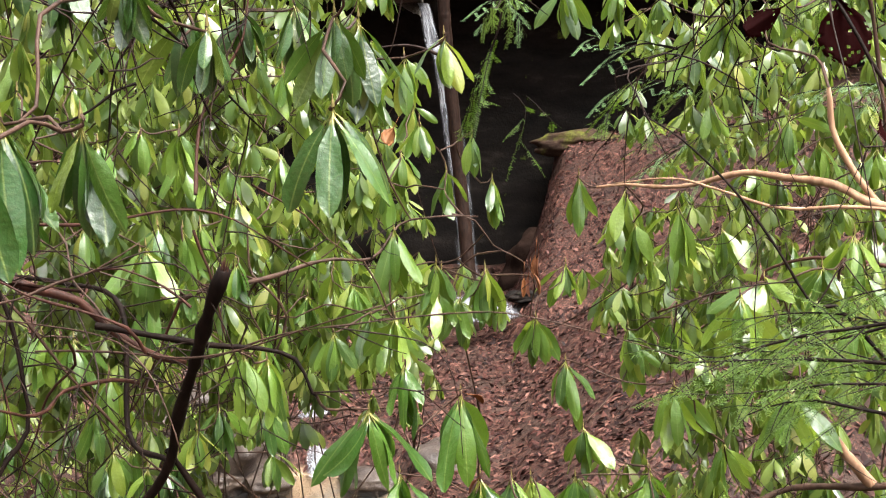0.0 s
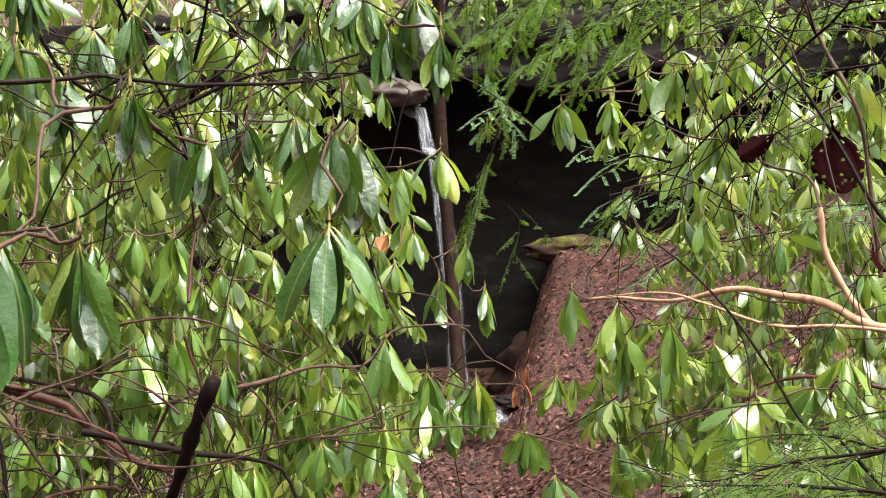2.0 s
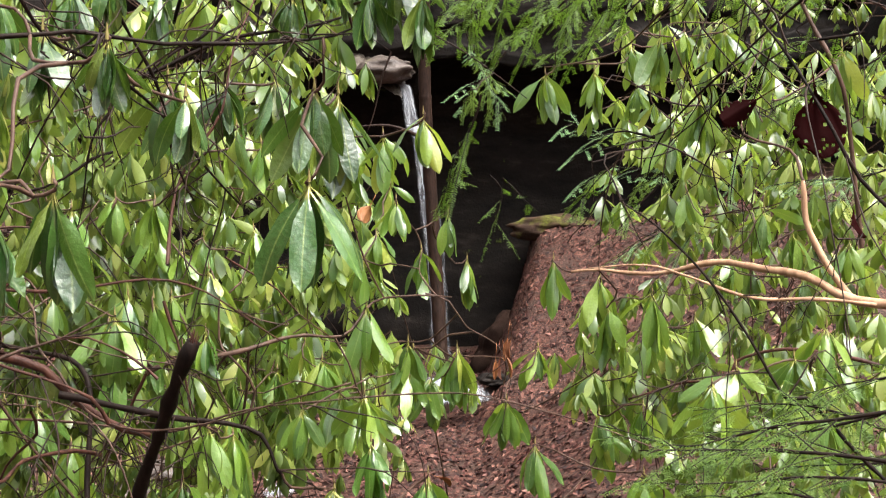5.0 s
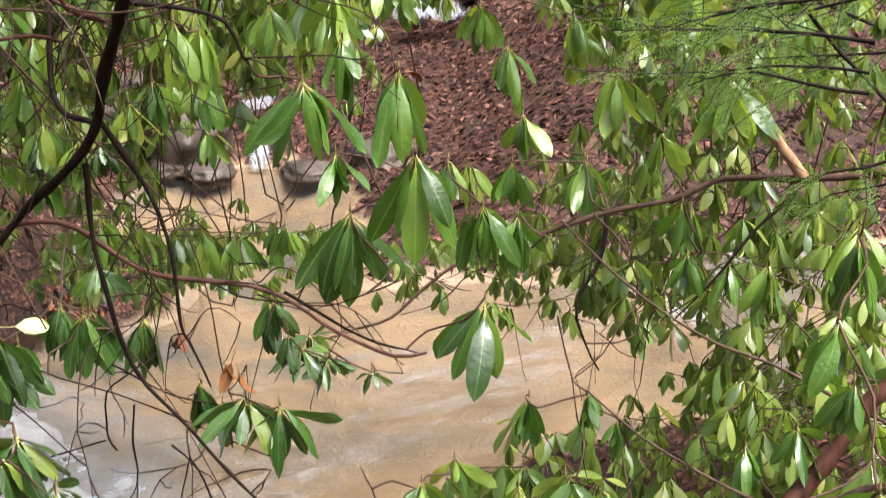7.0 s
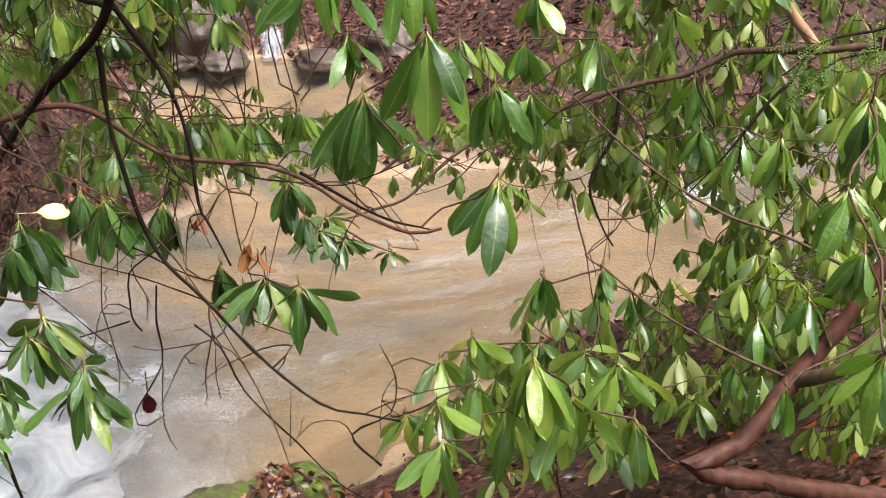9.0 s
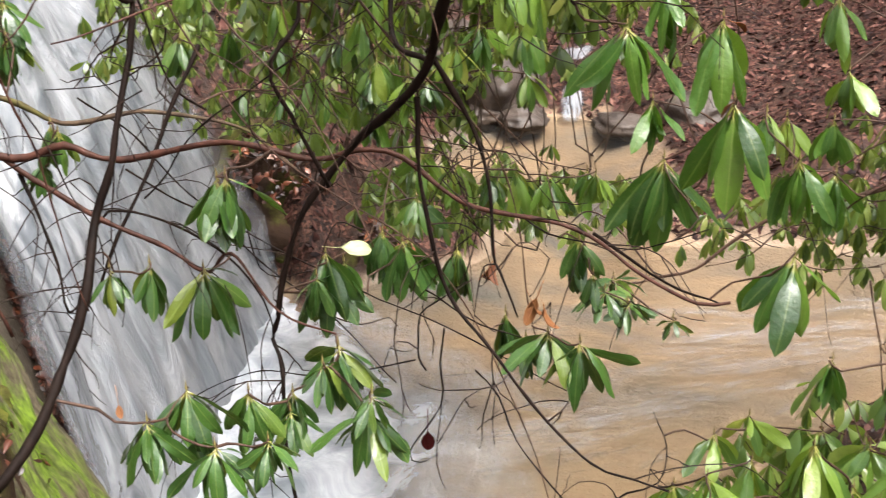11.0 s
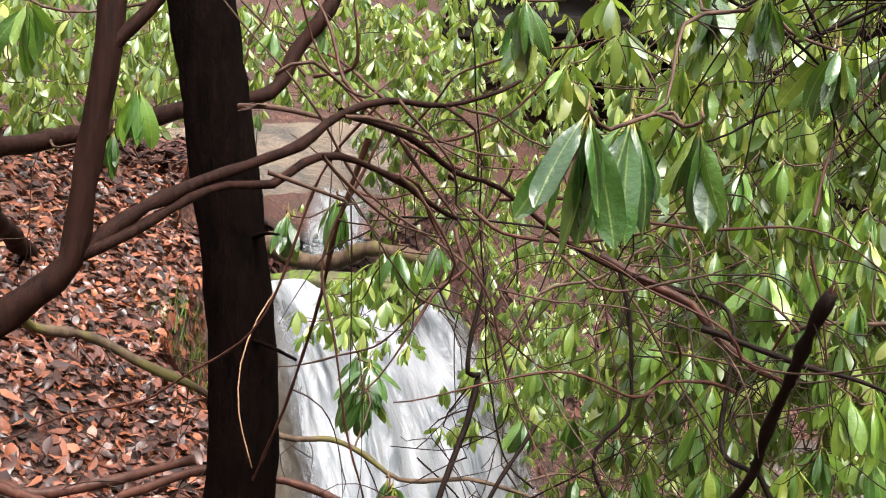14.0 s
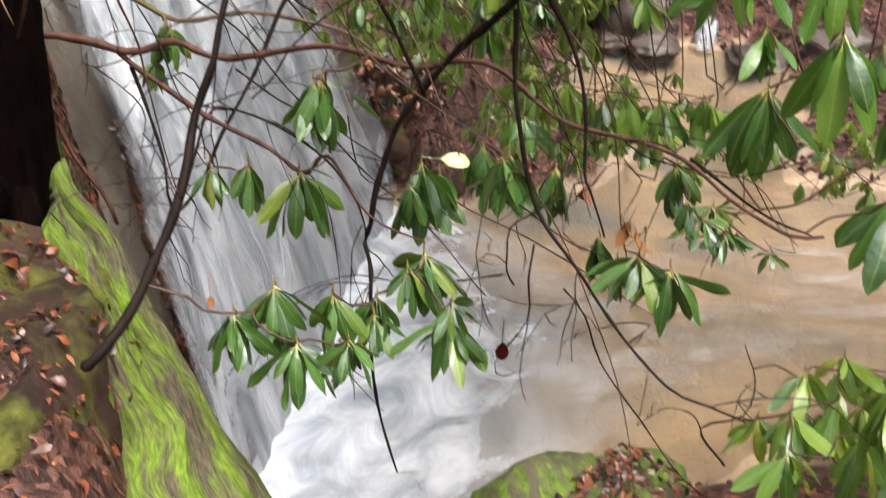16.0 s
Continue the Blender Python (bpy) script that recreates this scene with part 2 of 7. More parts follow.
nt.links.new(sep.outputs[2], add.inputs[0])
nt.links.new(wob.outputs[0], add.inputs[1])
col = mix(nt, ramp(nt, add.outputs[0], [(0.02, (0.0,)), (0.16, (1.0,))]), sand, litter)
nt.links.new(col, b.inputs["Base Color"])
b.inputs["Roughness"].default_value = 0.65
b.inputs["Specular IOR Level"].default_value = 0.15
bump(nt, b, noise_tex(nt, 26.0, 5.0), 0.7, 0.03)

# clear shallow water with ripples
WATER, nt, b = material("stream_water")
b.inputs["Base Color"].default_value = (0.02, 0.02, 0.02, 1)
b.inputs["Roughness"].default_value = 0.07
b.inputs["IOR"].default_value = 1.33
bump(nt, b, noise_tex(nt, 3.2, 5.0, 0.55, stretch=(0.8, 1.7, 1)), 0.40, 0.05)
ripple = [n for n in nt.nodes if n.bl_idname == "ShaderNodeBump"][0]
clear = nt.nodes.new("ShaderNodeBsdfTransparent")
clear.inputs["Color"].default_value = (0.90, 0.90, 0.86, 1)
fres = nt.nodes.new("ShaderNodeFresnel")
fres.inputs["IOR"].default_value = 1.55
ms = nt.nodes.new("ShaderNodeMixShader")
nt.links.new(ripple.outputs[0], fres.inputs["Normal"])
nt.links.new(fres.outputs[0], ms.inputs[0])
nt.links.new(clear.outputs[0], ms.inputs[1])
nt.links.new(b.outputs[0], ms.inputs[2])
nt.links.new(ms.outputs[0], nt.nodes["Material Output"].inputs["Surface"])


def foam_material(name, lo, hi, stretch, scale, bright=0.85, swirl=0.0):
    m, nt, b = material(name)
    uv = nt.nodes.new("ShaderNodeTexCoord").outputs["UV"]
    n1 = noise_tex(nt, scale, 6.0, 0.62, uv, stretch, swirl)
    n2 = noise_tex(nt, scale * 0.3, 4.0, 0.6, uv, stretch)
    vc = nt.nodes.new("ShaderNodeAttribute")
    vc.attribute_name = "thick"
    addn = node(nt, "ShaderNodeMath", op='ADD')
    nt.links.new(n1, addn.inputs[0])
    nt.links.new(n2, addn.inputs[1])
    add2 = node(nt, "ShaderNodeMath", op='ADD')
    nt.links.new(addn.outputs[0], add2.inputs[0])
    nt.links.new(vc.outputs["Fac"], add2.inputs[1])
    half = node(nt, "ShaderNodeMath", op='MULTIPLY', ins={1: 0.5})
    nt.links.new(add2.outputs[0], half.inputs[0])
    nt.links.new(mix(nt, ramp(nt, n1, [(0.36, (0.0,)), (0.62, (1.0,))]), (bright * 0.48, bright * 0.53, bright * 0.60), (bright * 0.96, bright * 0.98, bright * 1.04)), b.inputs["Base Color"])
    b.inputs["Roughness"].default_value = 0.35
    b.inputs["Subsurface Weight"].default_value = 0.0
    nt.links.new(ramp(nt, half.outputs[0], [(lo, (0.0,)), (hi, (1.0,))]), b.inputs["Alpha"])
    bump(nt, b, n1, 0.8, 0.06)
    return m


SILT = rock_material("silty_shallow_water", [(0.35, (0.05, 0.042, 0.035)), (0.55, (0.13, 0.095, 0.065)), (0.7, (0.07, 0.058, 0.048))], 0.97, 0.99, 0.12, 0.5)
FALL = foam_material("white_water_strands", 0.40, 0.74, (8, 2.2, 1), 1.8, 0.25, 1.0)
STREAK = foam_material("painted_ripple_glints", 0.51, 0.90, (1.3, 4.5, 1), 2.6, 0.36, 1.4)
FOAM = foam_material("churned_foam", 0.30, 0.98, (1, 1, 1), 6.0, 0.52, 0.8)

# ---- mesh tools ----


def mesh_of(name, verts, faces, mat, smooth=True, mats=None):
    me = bpy.data.meshes.new(name)
    me.from_pydata([tuple(v) for v in verts] if not isinstance(verts, list) else verts, [], faces)
    me.materials.append(mat)
    if smooth:
        me.polygons.foreach_set("use_smooth", [True] * len(me.polygons))
    me.update()
    return me


def quads(name, verts, faces, mat, smooth=True):
    """A mesh out of numpy arrays of vertices and of quads."""
    me = bpy.data.meshes.new(name)
    v, f = np.asarray(verts, np.float32), np.asarray(faces, np.int32)
    me.vertices.add(len(v))
    me.vertices.foreach_set("co", v.ravel())
    me.loops.add(f.size)
    me.loops.foreach_set("vertex_index", f.ravel())
    me.polygons.add(len(f))
    me.polygons.foreach_set("loop_start", np.arange(0, f.size, 4, dtype=np.int32))
    me.polygons.foreach_set("use_smooth", np.full(len(f), smooth))
    me.materials.append(mat)
    me.update(calc_edges=True)
    me.validate()
    return me


def thing(name, place, label, category, group="", kind=""):
    e = new(name)
    e.location = place
    e.empty_display_size = 0.1
    return tagged(e, label, category, group, kind)


def part(name, me, parent, label="", origin=None, kind=""):
    """A mesh in world coordinates, or round origin, as a part of parent."""
    ob = new(name, me)
    ob.parent = parent
    base = Vector(parent.location)
    if parent.parent:
        base = base + Vector(parent.parent.location)
    ob.location = Vector(origin) - base if origin is not None else -base
    if parent.parent:
        ob.location = Vector(origin if origin is not None else (0, 0, 0)) - base
    return tagged(ob, label, kind=kind)


def grid_faces(nu, nv):
    i = np.arange((nu - 1) * (nv - 1))
    a = (i // (nv - 1)) * nv + i % (nv - 1)
    return np.stack([a, a + nv, a + nv + 1, a + 1], 1)


def smooth_line(pts, step):
    """Catmull-Rom through pts."""
    p = np.array(pts, float)
    if len(p) < 3:
        n = max(2, int(np.linalg.norm(p[-1] - p[0]) / step))
        return p[0] + (p[-1] - p[0]) * np.linspace(0, 1, n + 1)[:, None]
    q = np.vstack([2 * p[0] - p[1], p, 2 * p[-1] - p[-2]])
    out = []
    for k in range(1, len(q) - 2):
        n = max(2, int(np.linalg.norm(q[k + 1] - q[k]) / step))
        t = np.linspace(0, 1, n, endpoint=False)[:, None]
        out.append(0.5 * (2 * q[k] + (q[k + 1] - q[k - 1]) * t + (2 * q[k - 1] - 5 * q[k] + 4 * q[k + 1] - q[k + 2]) * t**2 + (3 * q[k] - q[k - 1] - 3 * q[k + 1] + q[k + 2]) * t**3))
    return np.vstack(out + [p[-1:]])


class Tubes:
    """Gathers tapered, knobbly tubes for one mesh."""

    def __init__(self):
        self.v, self.f, self.n = [], [], 0

    def add(self, pts, r0, r1, sides=6, knob=0.12, wander=0.0, step=0.05):
        c = smooth_line(pts, step)
        m = len(c)
        s = np.linspace(0, 1, m)
        if wander:
            k = max(3, m // 4)
            for ax in range(3):
                w = np.interp(s, np.linspace(0, 1, k), nrg.normal(0, wander, k))
                c[:, ax] += w * np.sin(np.pi * s) ** 0.5
        tan = np.gradient(c, axis=0)
        tan /= np.linalg.norm(tan, axis=1)[:, None] + 1e-9
        ref = np.array([0.31, 0.17, 0.93]) if abs(tan[:, 2]).mean() < 0.8 else np.array([0.9, 0.3, 0.1])
        a = np.cross(tan, ref)
        a /= np.linalg.norm(a, axis=1)[:, None] + 1e-9
        bb = np.cross(tan, a)
        r = (r0 + (r1 - r0) * s) * (1 + nrg.normal(0, knob, m))
        ang = np.linspace(0, 2 * np.pi, sides, endpoint=False)
        ring = a[:, None, :] * np.cos(ang)[None, :, None] + bb[:, None, :] * np.sin(ang)[None, :, None]
        v = c[:, None, :] + ring * r[:, None, None]
        i = np.arange((m - 1) * sides)
        j, k = i // sides, i % sides
        f = np.stack([j * sides + k, j * sides + (k + 1) % sides, (j + 1) * sides + (k + 1) % sides, (j + 1) * sides + k], 1)
        # closed tip
        tip = v[-1].mean(0, keepdims=True)
        self.v.append(np.vstack([v.reshape(-1, 3), np.repeat(tip, sides, 0)]))
        k = np.arange(sides)
        cap = np.stack([(m - 1) * sides + k, (m - 1) * sides + (k + 1) % sides, m * sides + (k + 1) % sides, m * sides + k], 1)
        self.f.append(np.vstack([f, cap]) + self.n)
        self.n += (m + 1) * sides
        return c

    def mesh(self, name, mat, origin=(0, 0, 0)):
        return quads(name, np.vstack(self.v) - np.array(origin), np.vstack(self.f), mat)


# ---- leaves ----
def leaf_grid(length, width, sag, fold, ns=7, twist=0.0, seed=0, wave=0.0, na=5):
    """A leaf along +y with its blade folded along the midrib, sagging towards -z, on a short petiole."""
    r = np.random.default_rng(seed)
    s = np.linspace(0, 1, ns)
    ws = np.interp(s, [0, 0.13, 0.19, 0.36, 0.60, 0.82, 0.93, 0.98, 1.0], [0.05, 0.05, 0.24, 0.76, 1.0, 0.82, 0.50, 0.25, 0.03]) * width / 2
    across = np.linspace(-1, 1, na)
    ang = sag * s
    ds = length / (ns - 1)
    y = np.concatenate([[0], np.cumsum(np.cos(ang[:-1]) * ds)])
    z = np.concatenate([[0], np.cumsum(-np.sin(ang[:-1]) * ds)])
    v = np.zeros((ns, na, 3))
    tw = twist * s
    for j, c in enumerate(across):
        h = fold * abs(c) * ws + wave * width * np.sin(s * 9 + c * 2 + r.uniform(0, 6)) * abs(c)
        x = c * ws
        v[:, j, 0] = x * np.cos(tw)
        up = h + x * np.sin(tw)
        v[:, j, 1] = y + np.sin(ang) * up
        v[:, j, 2] = z + np.cos(ang) * up
    return v.reshape(-1, 3), grid_faces(ns, na)


LEAF_FORMS = [leaf_grid(1.0, rng.uniform(0.22, 0.30), rng.uniform(0.1, 0.9), rng.uniform(-0.35, 0.15), 12, rng.uniform(-0.9, 0.9), k, 0.06) for k in range(20)]
OLD_MESH = [quads("rhododendron_leaf", v, f, OLDLEAF) for v, f in LEAF_FORMS]
MID_MESH = [quads("rhododendron_leaf", v, f, MIDLEAF) for v, f in LEAF_FORMS]
LEAF_MESH = [quads("rhododendron_leaf", v, f, LEAF) for v, f in LEAF_FORMS]
FILL_FORMS = np.array([leaf_grid(1.0, rng.uniform(0.26, 0.34), rng.uniform(0.2, 0.8), rng.uniform(-0.35, 0.15), 7, rng.uniform(-0.4, 0.4), k, 0.0, 3)[0] for k in range(12)])
FILL_FACES = grid_faces(7, 3)


def whorl_batch(ends, length, droop, g, per):
    """Leaves of many whorls as one array of vertices and one of quads."""
    n = len(ends) * per
    at = np.repeat(np.asarray(ends, float), per, 0)
    az = np.repeat(g.uniform(0, 6.283, len(ends)), per) + 6.283 * np.tile(np.arange(per), len(ends)) / per + g.uniform(-0.35, 0.35, n)
    el = np.clip(-np.radians(np.repeat(droop + g.uniform(-20, 15, len(ends)), per) + g.normal(4, 14, n)), -1.45, 0.5)
    roll = g.normal(0, 0.6, n)
    d = np.stack([np.cos(az) * np.cos(el), np.sin(az) * np.cos(el), np.sin(el)], 1)
    up = np.stack([-np.cos(az) * np.sin(el), -np.sin(az) * np.sin(el), np.cos(el)], 1)
    x = np.cross(d, up)
    c, q = np.cos(roll)[:, None], np.sin(roll)[:, None]
    turn = np.stack([x * c - up * q, d, up * c + x * q], 1)
    size = length * np.repeat(g.uniform(0.8, 1.15, len(ends)), per) * g.uniform(0.62, 1.12, n)
    v = np.einsum("nvi,nij->nvj", FILL_FORMS[g.integers(0, 12, n)], turn) * size[:, None, None] + at[:, None, :]
    f = FILL_FACES[None] + (np.arange(n) * FILL_FORMS.shape[1])[:, None, None]
    return v.reshape(-1, 3), f.reshape(-1, 4)


def stem_batch(base, ends, g, r_base):
    """Thin crooked stems from the base to every end, each from the nearest point of what has grown."""
    nodes, radii, runs = np.zeros((len(ends) * 3 + 1, 3)), np.zeros(len(ends) * 3 + 1), []
    nodes[0], radii[0], n = base, r_base, 1
    for e in ends[np.argsort(np.linalg.norm(ends - np.array(base), axis=1))]:
        dist = np.linalg.norm(nodes[:n] - e, axis=1) + 0.5 * np.maximum(0, nodes[:n, 2] - e[2])
        j = int(dist.argmin())
        a, d = nodes[j], e - nodes[j]
        k = np.linalg.norm(d)
        m1 = a + d * 0.35 + g.normal((0, 0, -0.05), (0.10, 0.10, 0.07)) * k
        m2 = a + d * 0.75 + g.normal((0, 0, -0.06), (0.07, 0.07, 0.05)) * k
        r0 = min(radii[j], 0.003 + 0.006 * dist[j])
        runs.append((a, m1, m2, e, r0))
        for q, rr in ((m1, 0.65), (m2, 0.35)):
            nodes[n], radii[n] = q, max(0.0035, r0 * rr)
            n += 1
    P = np.array([r[:4] for r in runs])
    r0 = np.array([r[4] for r in runs])
    s = np.linspace(0, 1, 7)
    w = np.stack([(1 - s) ** 3, 3 * s * (1 - s) ** 2, 3 * s * s * (1 - s), s ** 3], 1)
    C = np.einsum("sk,nkj->nsj", w, P)
    T = np.gradient(C, axis=1)
    T /= np.linalg.norm(T, axis=2, keepdims=True) + 1e-9
    A = np.cross(T, np.array([0.31, 0.87, 0.38]))
    A /= np.linalg.norm(A, axis=2, keepdims=True) + 1e-9
    B = np.cross(T, A)
    rad = (r0[:, None] + (0.003 - r0[:, None]) * s[None]) * g.uniform(0.85, 1.15, (len(runs), 7))
    ang = np.arange(4) * np.pi / 2
    V = C[:, :, None] + (A[:, :, None] * np.cos(ang)[None, None, :, None] + B[:, :, None] * np.sin(ang)[None, None, :, None]) * rad[:, :, None, None]
    i = np.arange(24)
    j, k = i // 4, i % 4
    F = np.stack([j * 4 + k, j * 4 + (k + 1) % 4, j * 4 + 4 + (k + 1) % 4, j * 4 + 4 + k], 1)
    return V.reshape(-1, 3), (F[None] + (np.arange(len(runs)) * 28)[:, None, None]).reshape(-1, 4)


def leaf_turn(az, el, roll):
    """Rotation that lays a leaf's +y along the direction, its face turned up."""
    d = Vector((math.cos(az) * math.cos(el), math.sin(az) * math.cos(el), math.sin(el)))
    n = Vector((-math.cos(az) * math.sin(el), -math.sin(az) * math.sin(el), math.cos(el)))
    x = d.cross(n)
    m = Matrix((x, d, n)).transposed()
    return Matrix.Rotation(roll, 3, d) @ m


def whorl_leaves(length, droop, r, few):
    n = r.randint(8, 11) if few else r.randint(11, 15)
    start = r.uniform(0, 6.28)
    out = []
    for k in range(n):
        az = start + 6.283 * k / n + r.uniform(-0.3, 0.3)
        el = -radians(droop + r.gauss(4, 15))
        el = max(min(el, 0.5), -1.45)
        out.append((leaf_turn(az, el, r.gauss(0, 0.6)), length * r.uniform(0.66, 1.12)))
    return out


def twig_path(a, b, r, lift):
    a, b = np.array(a, float), np.array(b, float)
    m1, m2 = a + (b - a) * 0.35, a + (b - a) * 0.75
    d = np.linalg.norm(b - a)
    m1 = m1 + np.array([r.gauss(0, 0.10), r.gauss(0, 0.10), r.gauss(-0.05, 0.07)]) * d
    m2 = m2 + np.array([r.gauss(0, 0.07), r.gauss(0, 0.07), r.gauss(-0.06, 0.05)]) * d
    return [a, m1, m2, b]


LIMB_NODES = []
bt = Tubes()
bt.add([(0, 0, -0.004), (0, 0, 0.006), (0, 0, 0.014), (0, 0, 0.024)], 0.004, 0.0008, 7, 0.05, 0, 0.004)
BUD = bt.mesh("bud", bark_material("brown_bud", (0.08, 0.05, 0.02), (0.20, 0.17, 0.06), 0.5))


def rhododendron(base, whorls, label, seed, age=0, twins=0.0, bark=None):
    """A shrub whose whorls (x, y, z, leaf length, droop) stand singly, each leaf a piece of its own."""
    r = random.Random(seed)
    bz = ground_height(base[0], base[1]) - 0.05
    first = np.array([w[:3] for w in whorls])
    nodes = [n for n in LIMB_NODES if np.linalg.norm(first - n[0], axis=1).min() < 1.3]
    place = (base[0], base[1], bz) if not nodes else tuple(min(nodes, key=lambda n: np.linalg.norm(first - n[0], axis=1).min())[0])
    shrub = thing("rhododendron", place, label, "shrub", "rhododendrons by the stream")
    if not nodes:
        nodes = [(np.array((base[0], base[1], bz)), 0.022)]
    if age == 2 and twins:
        whorls = whorls + [(x + r.gauss(0, 0.09), y + r.gauss(0, 0.06), z + r.gauss(-0.02, 0.06), ln * r.uniform(0.65, 0.95), dr - 6) for x, y, z, ln, dr in whorls if r.random() < twins]
    todo = sorted(whorls, key=lambda w: min(np.linalg.norm(np.array(w[:3]) - n[0]) for n in nodes))
    for x, y, z, length, droop in todo:
        o = Vector((x, y, z))
        e = np.array((x, y, z))
        pn = np.array([n[0] for n in nodes])
        dist = np.linalg.norm(pn - e, axis=1) + 0.4 * np.maximum(0, pn[:, 2] - e[2])
        j = int(dist.argmin())
        p, rad = nodes[j]
        t = Tubes()
        c = t.add(twig_path(p, e, r, 0) + [e + np.array((0, 0, 0.015))], min(rad, 0.003 + 0.005 * dist[j]), 0.0028, 6, 0.10, 0.008, 0.05)
        nodes += [(c[q], 0.004) for q in range(2, len(c) - 1, 2)]
        tw = part("twig", t.mesh("twig", bark or BARK, (x, y, z)), shrub, "", o)
        bud = new("bud", BUD)
        bud.parent = tw
        bud.location = (0, 0, 0.012)
        for turn, l in whorl_leaves(length, droop, r, age < 2):
            lf = new("leaf", r.choice((LEAF_MESH, MID_MESH, OLD_MESH)[age]))
            lf.parent = tw
            lf.matrix_basis = Matrix.LocRotScale((0, 0, r.uniform(-0.012, 0.008)), turn.to_quaternion(), (l, l, l))
    return shrub


def thicket(base, centre, radii, count, length, label, seed, droop=55, foot=None):
    """A shrub of many whorls within an uneven ellipsoid, its foliage one mesh."""
    g = np.random.default_rng(seed)
    bz = ground_height(base[0], base[1]) - 0.05 if foot is None else foot
    shrub = thing("rhododendron", (base[0], base[1], bz), label, "shrub", "rhododendrons by the stream")
    p = g.uniform(-1, 1, (count * 6, 3))
    p = p[np.linalg.norm(p, axis=1) <= 1]
    p = p[[noise.noise(Vector((q[0] * 1.8 + seed, q[1] * 1.8, q[2] * 1.8))) > -0.22 for q in p]]
    ends = np.array(centre) + p * np.array(radii)
    ends = ends[ends[:, 2] > terrain(ends[:, 0], ends[:, 1]) + 0.12][:count]
    v, f = stem_batch((base[0], base[1], bz), ends, g, 0.03 if centre[1] > 12 else 0.012)
    part("stem", quads("stem", v, f, BARK), shrub, kind="stuff")
    v, f = whorl_batch(ends, length, droop, g, 7 if centre[1] > 12 else 8)
    part("foliage", quads("foliage", v, f, LEAVES), shrub, "glossy drooping green leaves in whorls", kind="stuff")
    return shrub


# ---- the ground ----
POOL = [(-3.15, 4.9), (-2.3, 4.5), (-1.5, 5.0), (-0.95, 5.8), (-0.3, 6.6), (0.25, 7.5), (0.95, 8.2), (2.2, 8.6), (3.6, 9.3), (5.4, 11.0), (8.5, 12.6), (8.0, 13.8), (4.6, 12.5), (2.6, 12.0), (1.0, 11.9), (-0.3, 11.9), (-0.6, 13.2), (-0.75, 15.2), (-1.35, 16.2), (-2.3, 16.6), (-3.1, 16.0), (-3.4, 14.6), (-3.0, 13.4), (-1.8, 12.2), (-2.4, 11.0), (-3.4, 9.7), (-4.25, 10.4)]
PA = np.array(POOL)
PB = np.roll(PA, -1, 0)


def pool_distance(x, y):
    """Metres from the pool's edge, below nought inside it."""
    p = np.stack([x, y], -1)[..., None, :]
    d = PB - PA
    t = np.clip(((p - PA) * d).sum(-1) / (d * d).sum(-1), 0, 1)
    dist = np.linalg.norm(p - PA - t[..., None] * d, axis=-1).min(-1)
    rag = 0.10 * np.sin(3.1 * x + 1.3 * y) + 0.07 * np.sin(5.3 * y - 2.2 * x) + 0.04 * np.sin(9 * x + 7 * y)
    px, py = p[..., 0], p[..., 1]
    cross = ((PA[:, 1] > py) != (PB[:, 1] > py)) & (px < (PB[:, 0] - PA[:, 0]) * (py - PA[:, 1]) / (PB[:, 1] - PA[:, 1] + 1e-12) + PA[:, 0])
    return np.where(cross.sum(-1) % 2 == 1, -dist, dist) + rag


def blend(a, b, t):
    t = np.clip(t, 0, 1)
    t = t * t * (3 - 2 * t)
    return a + (b - a) * t


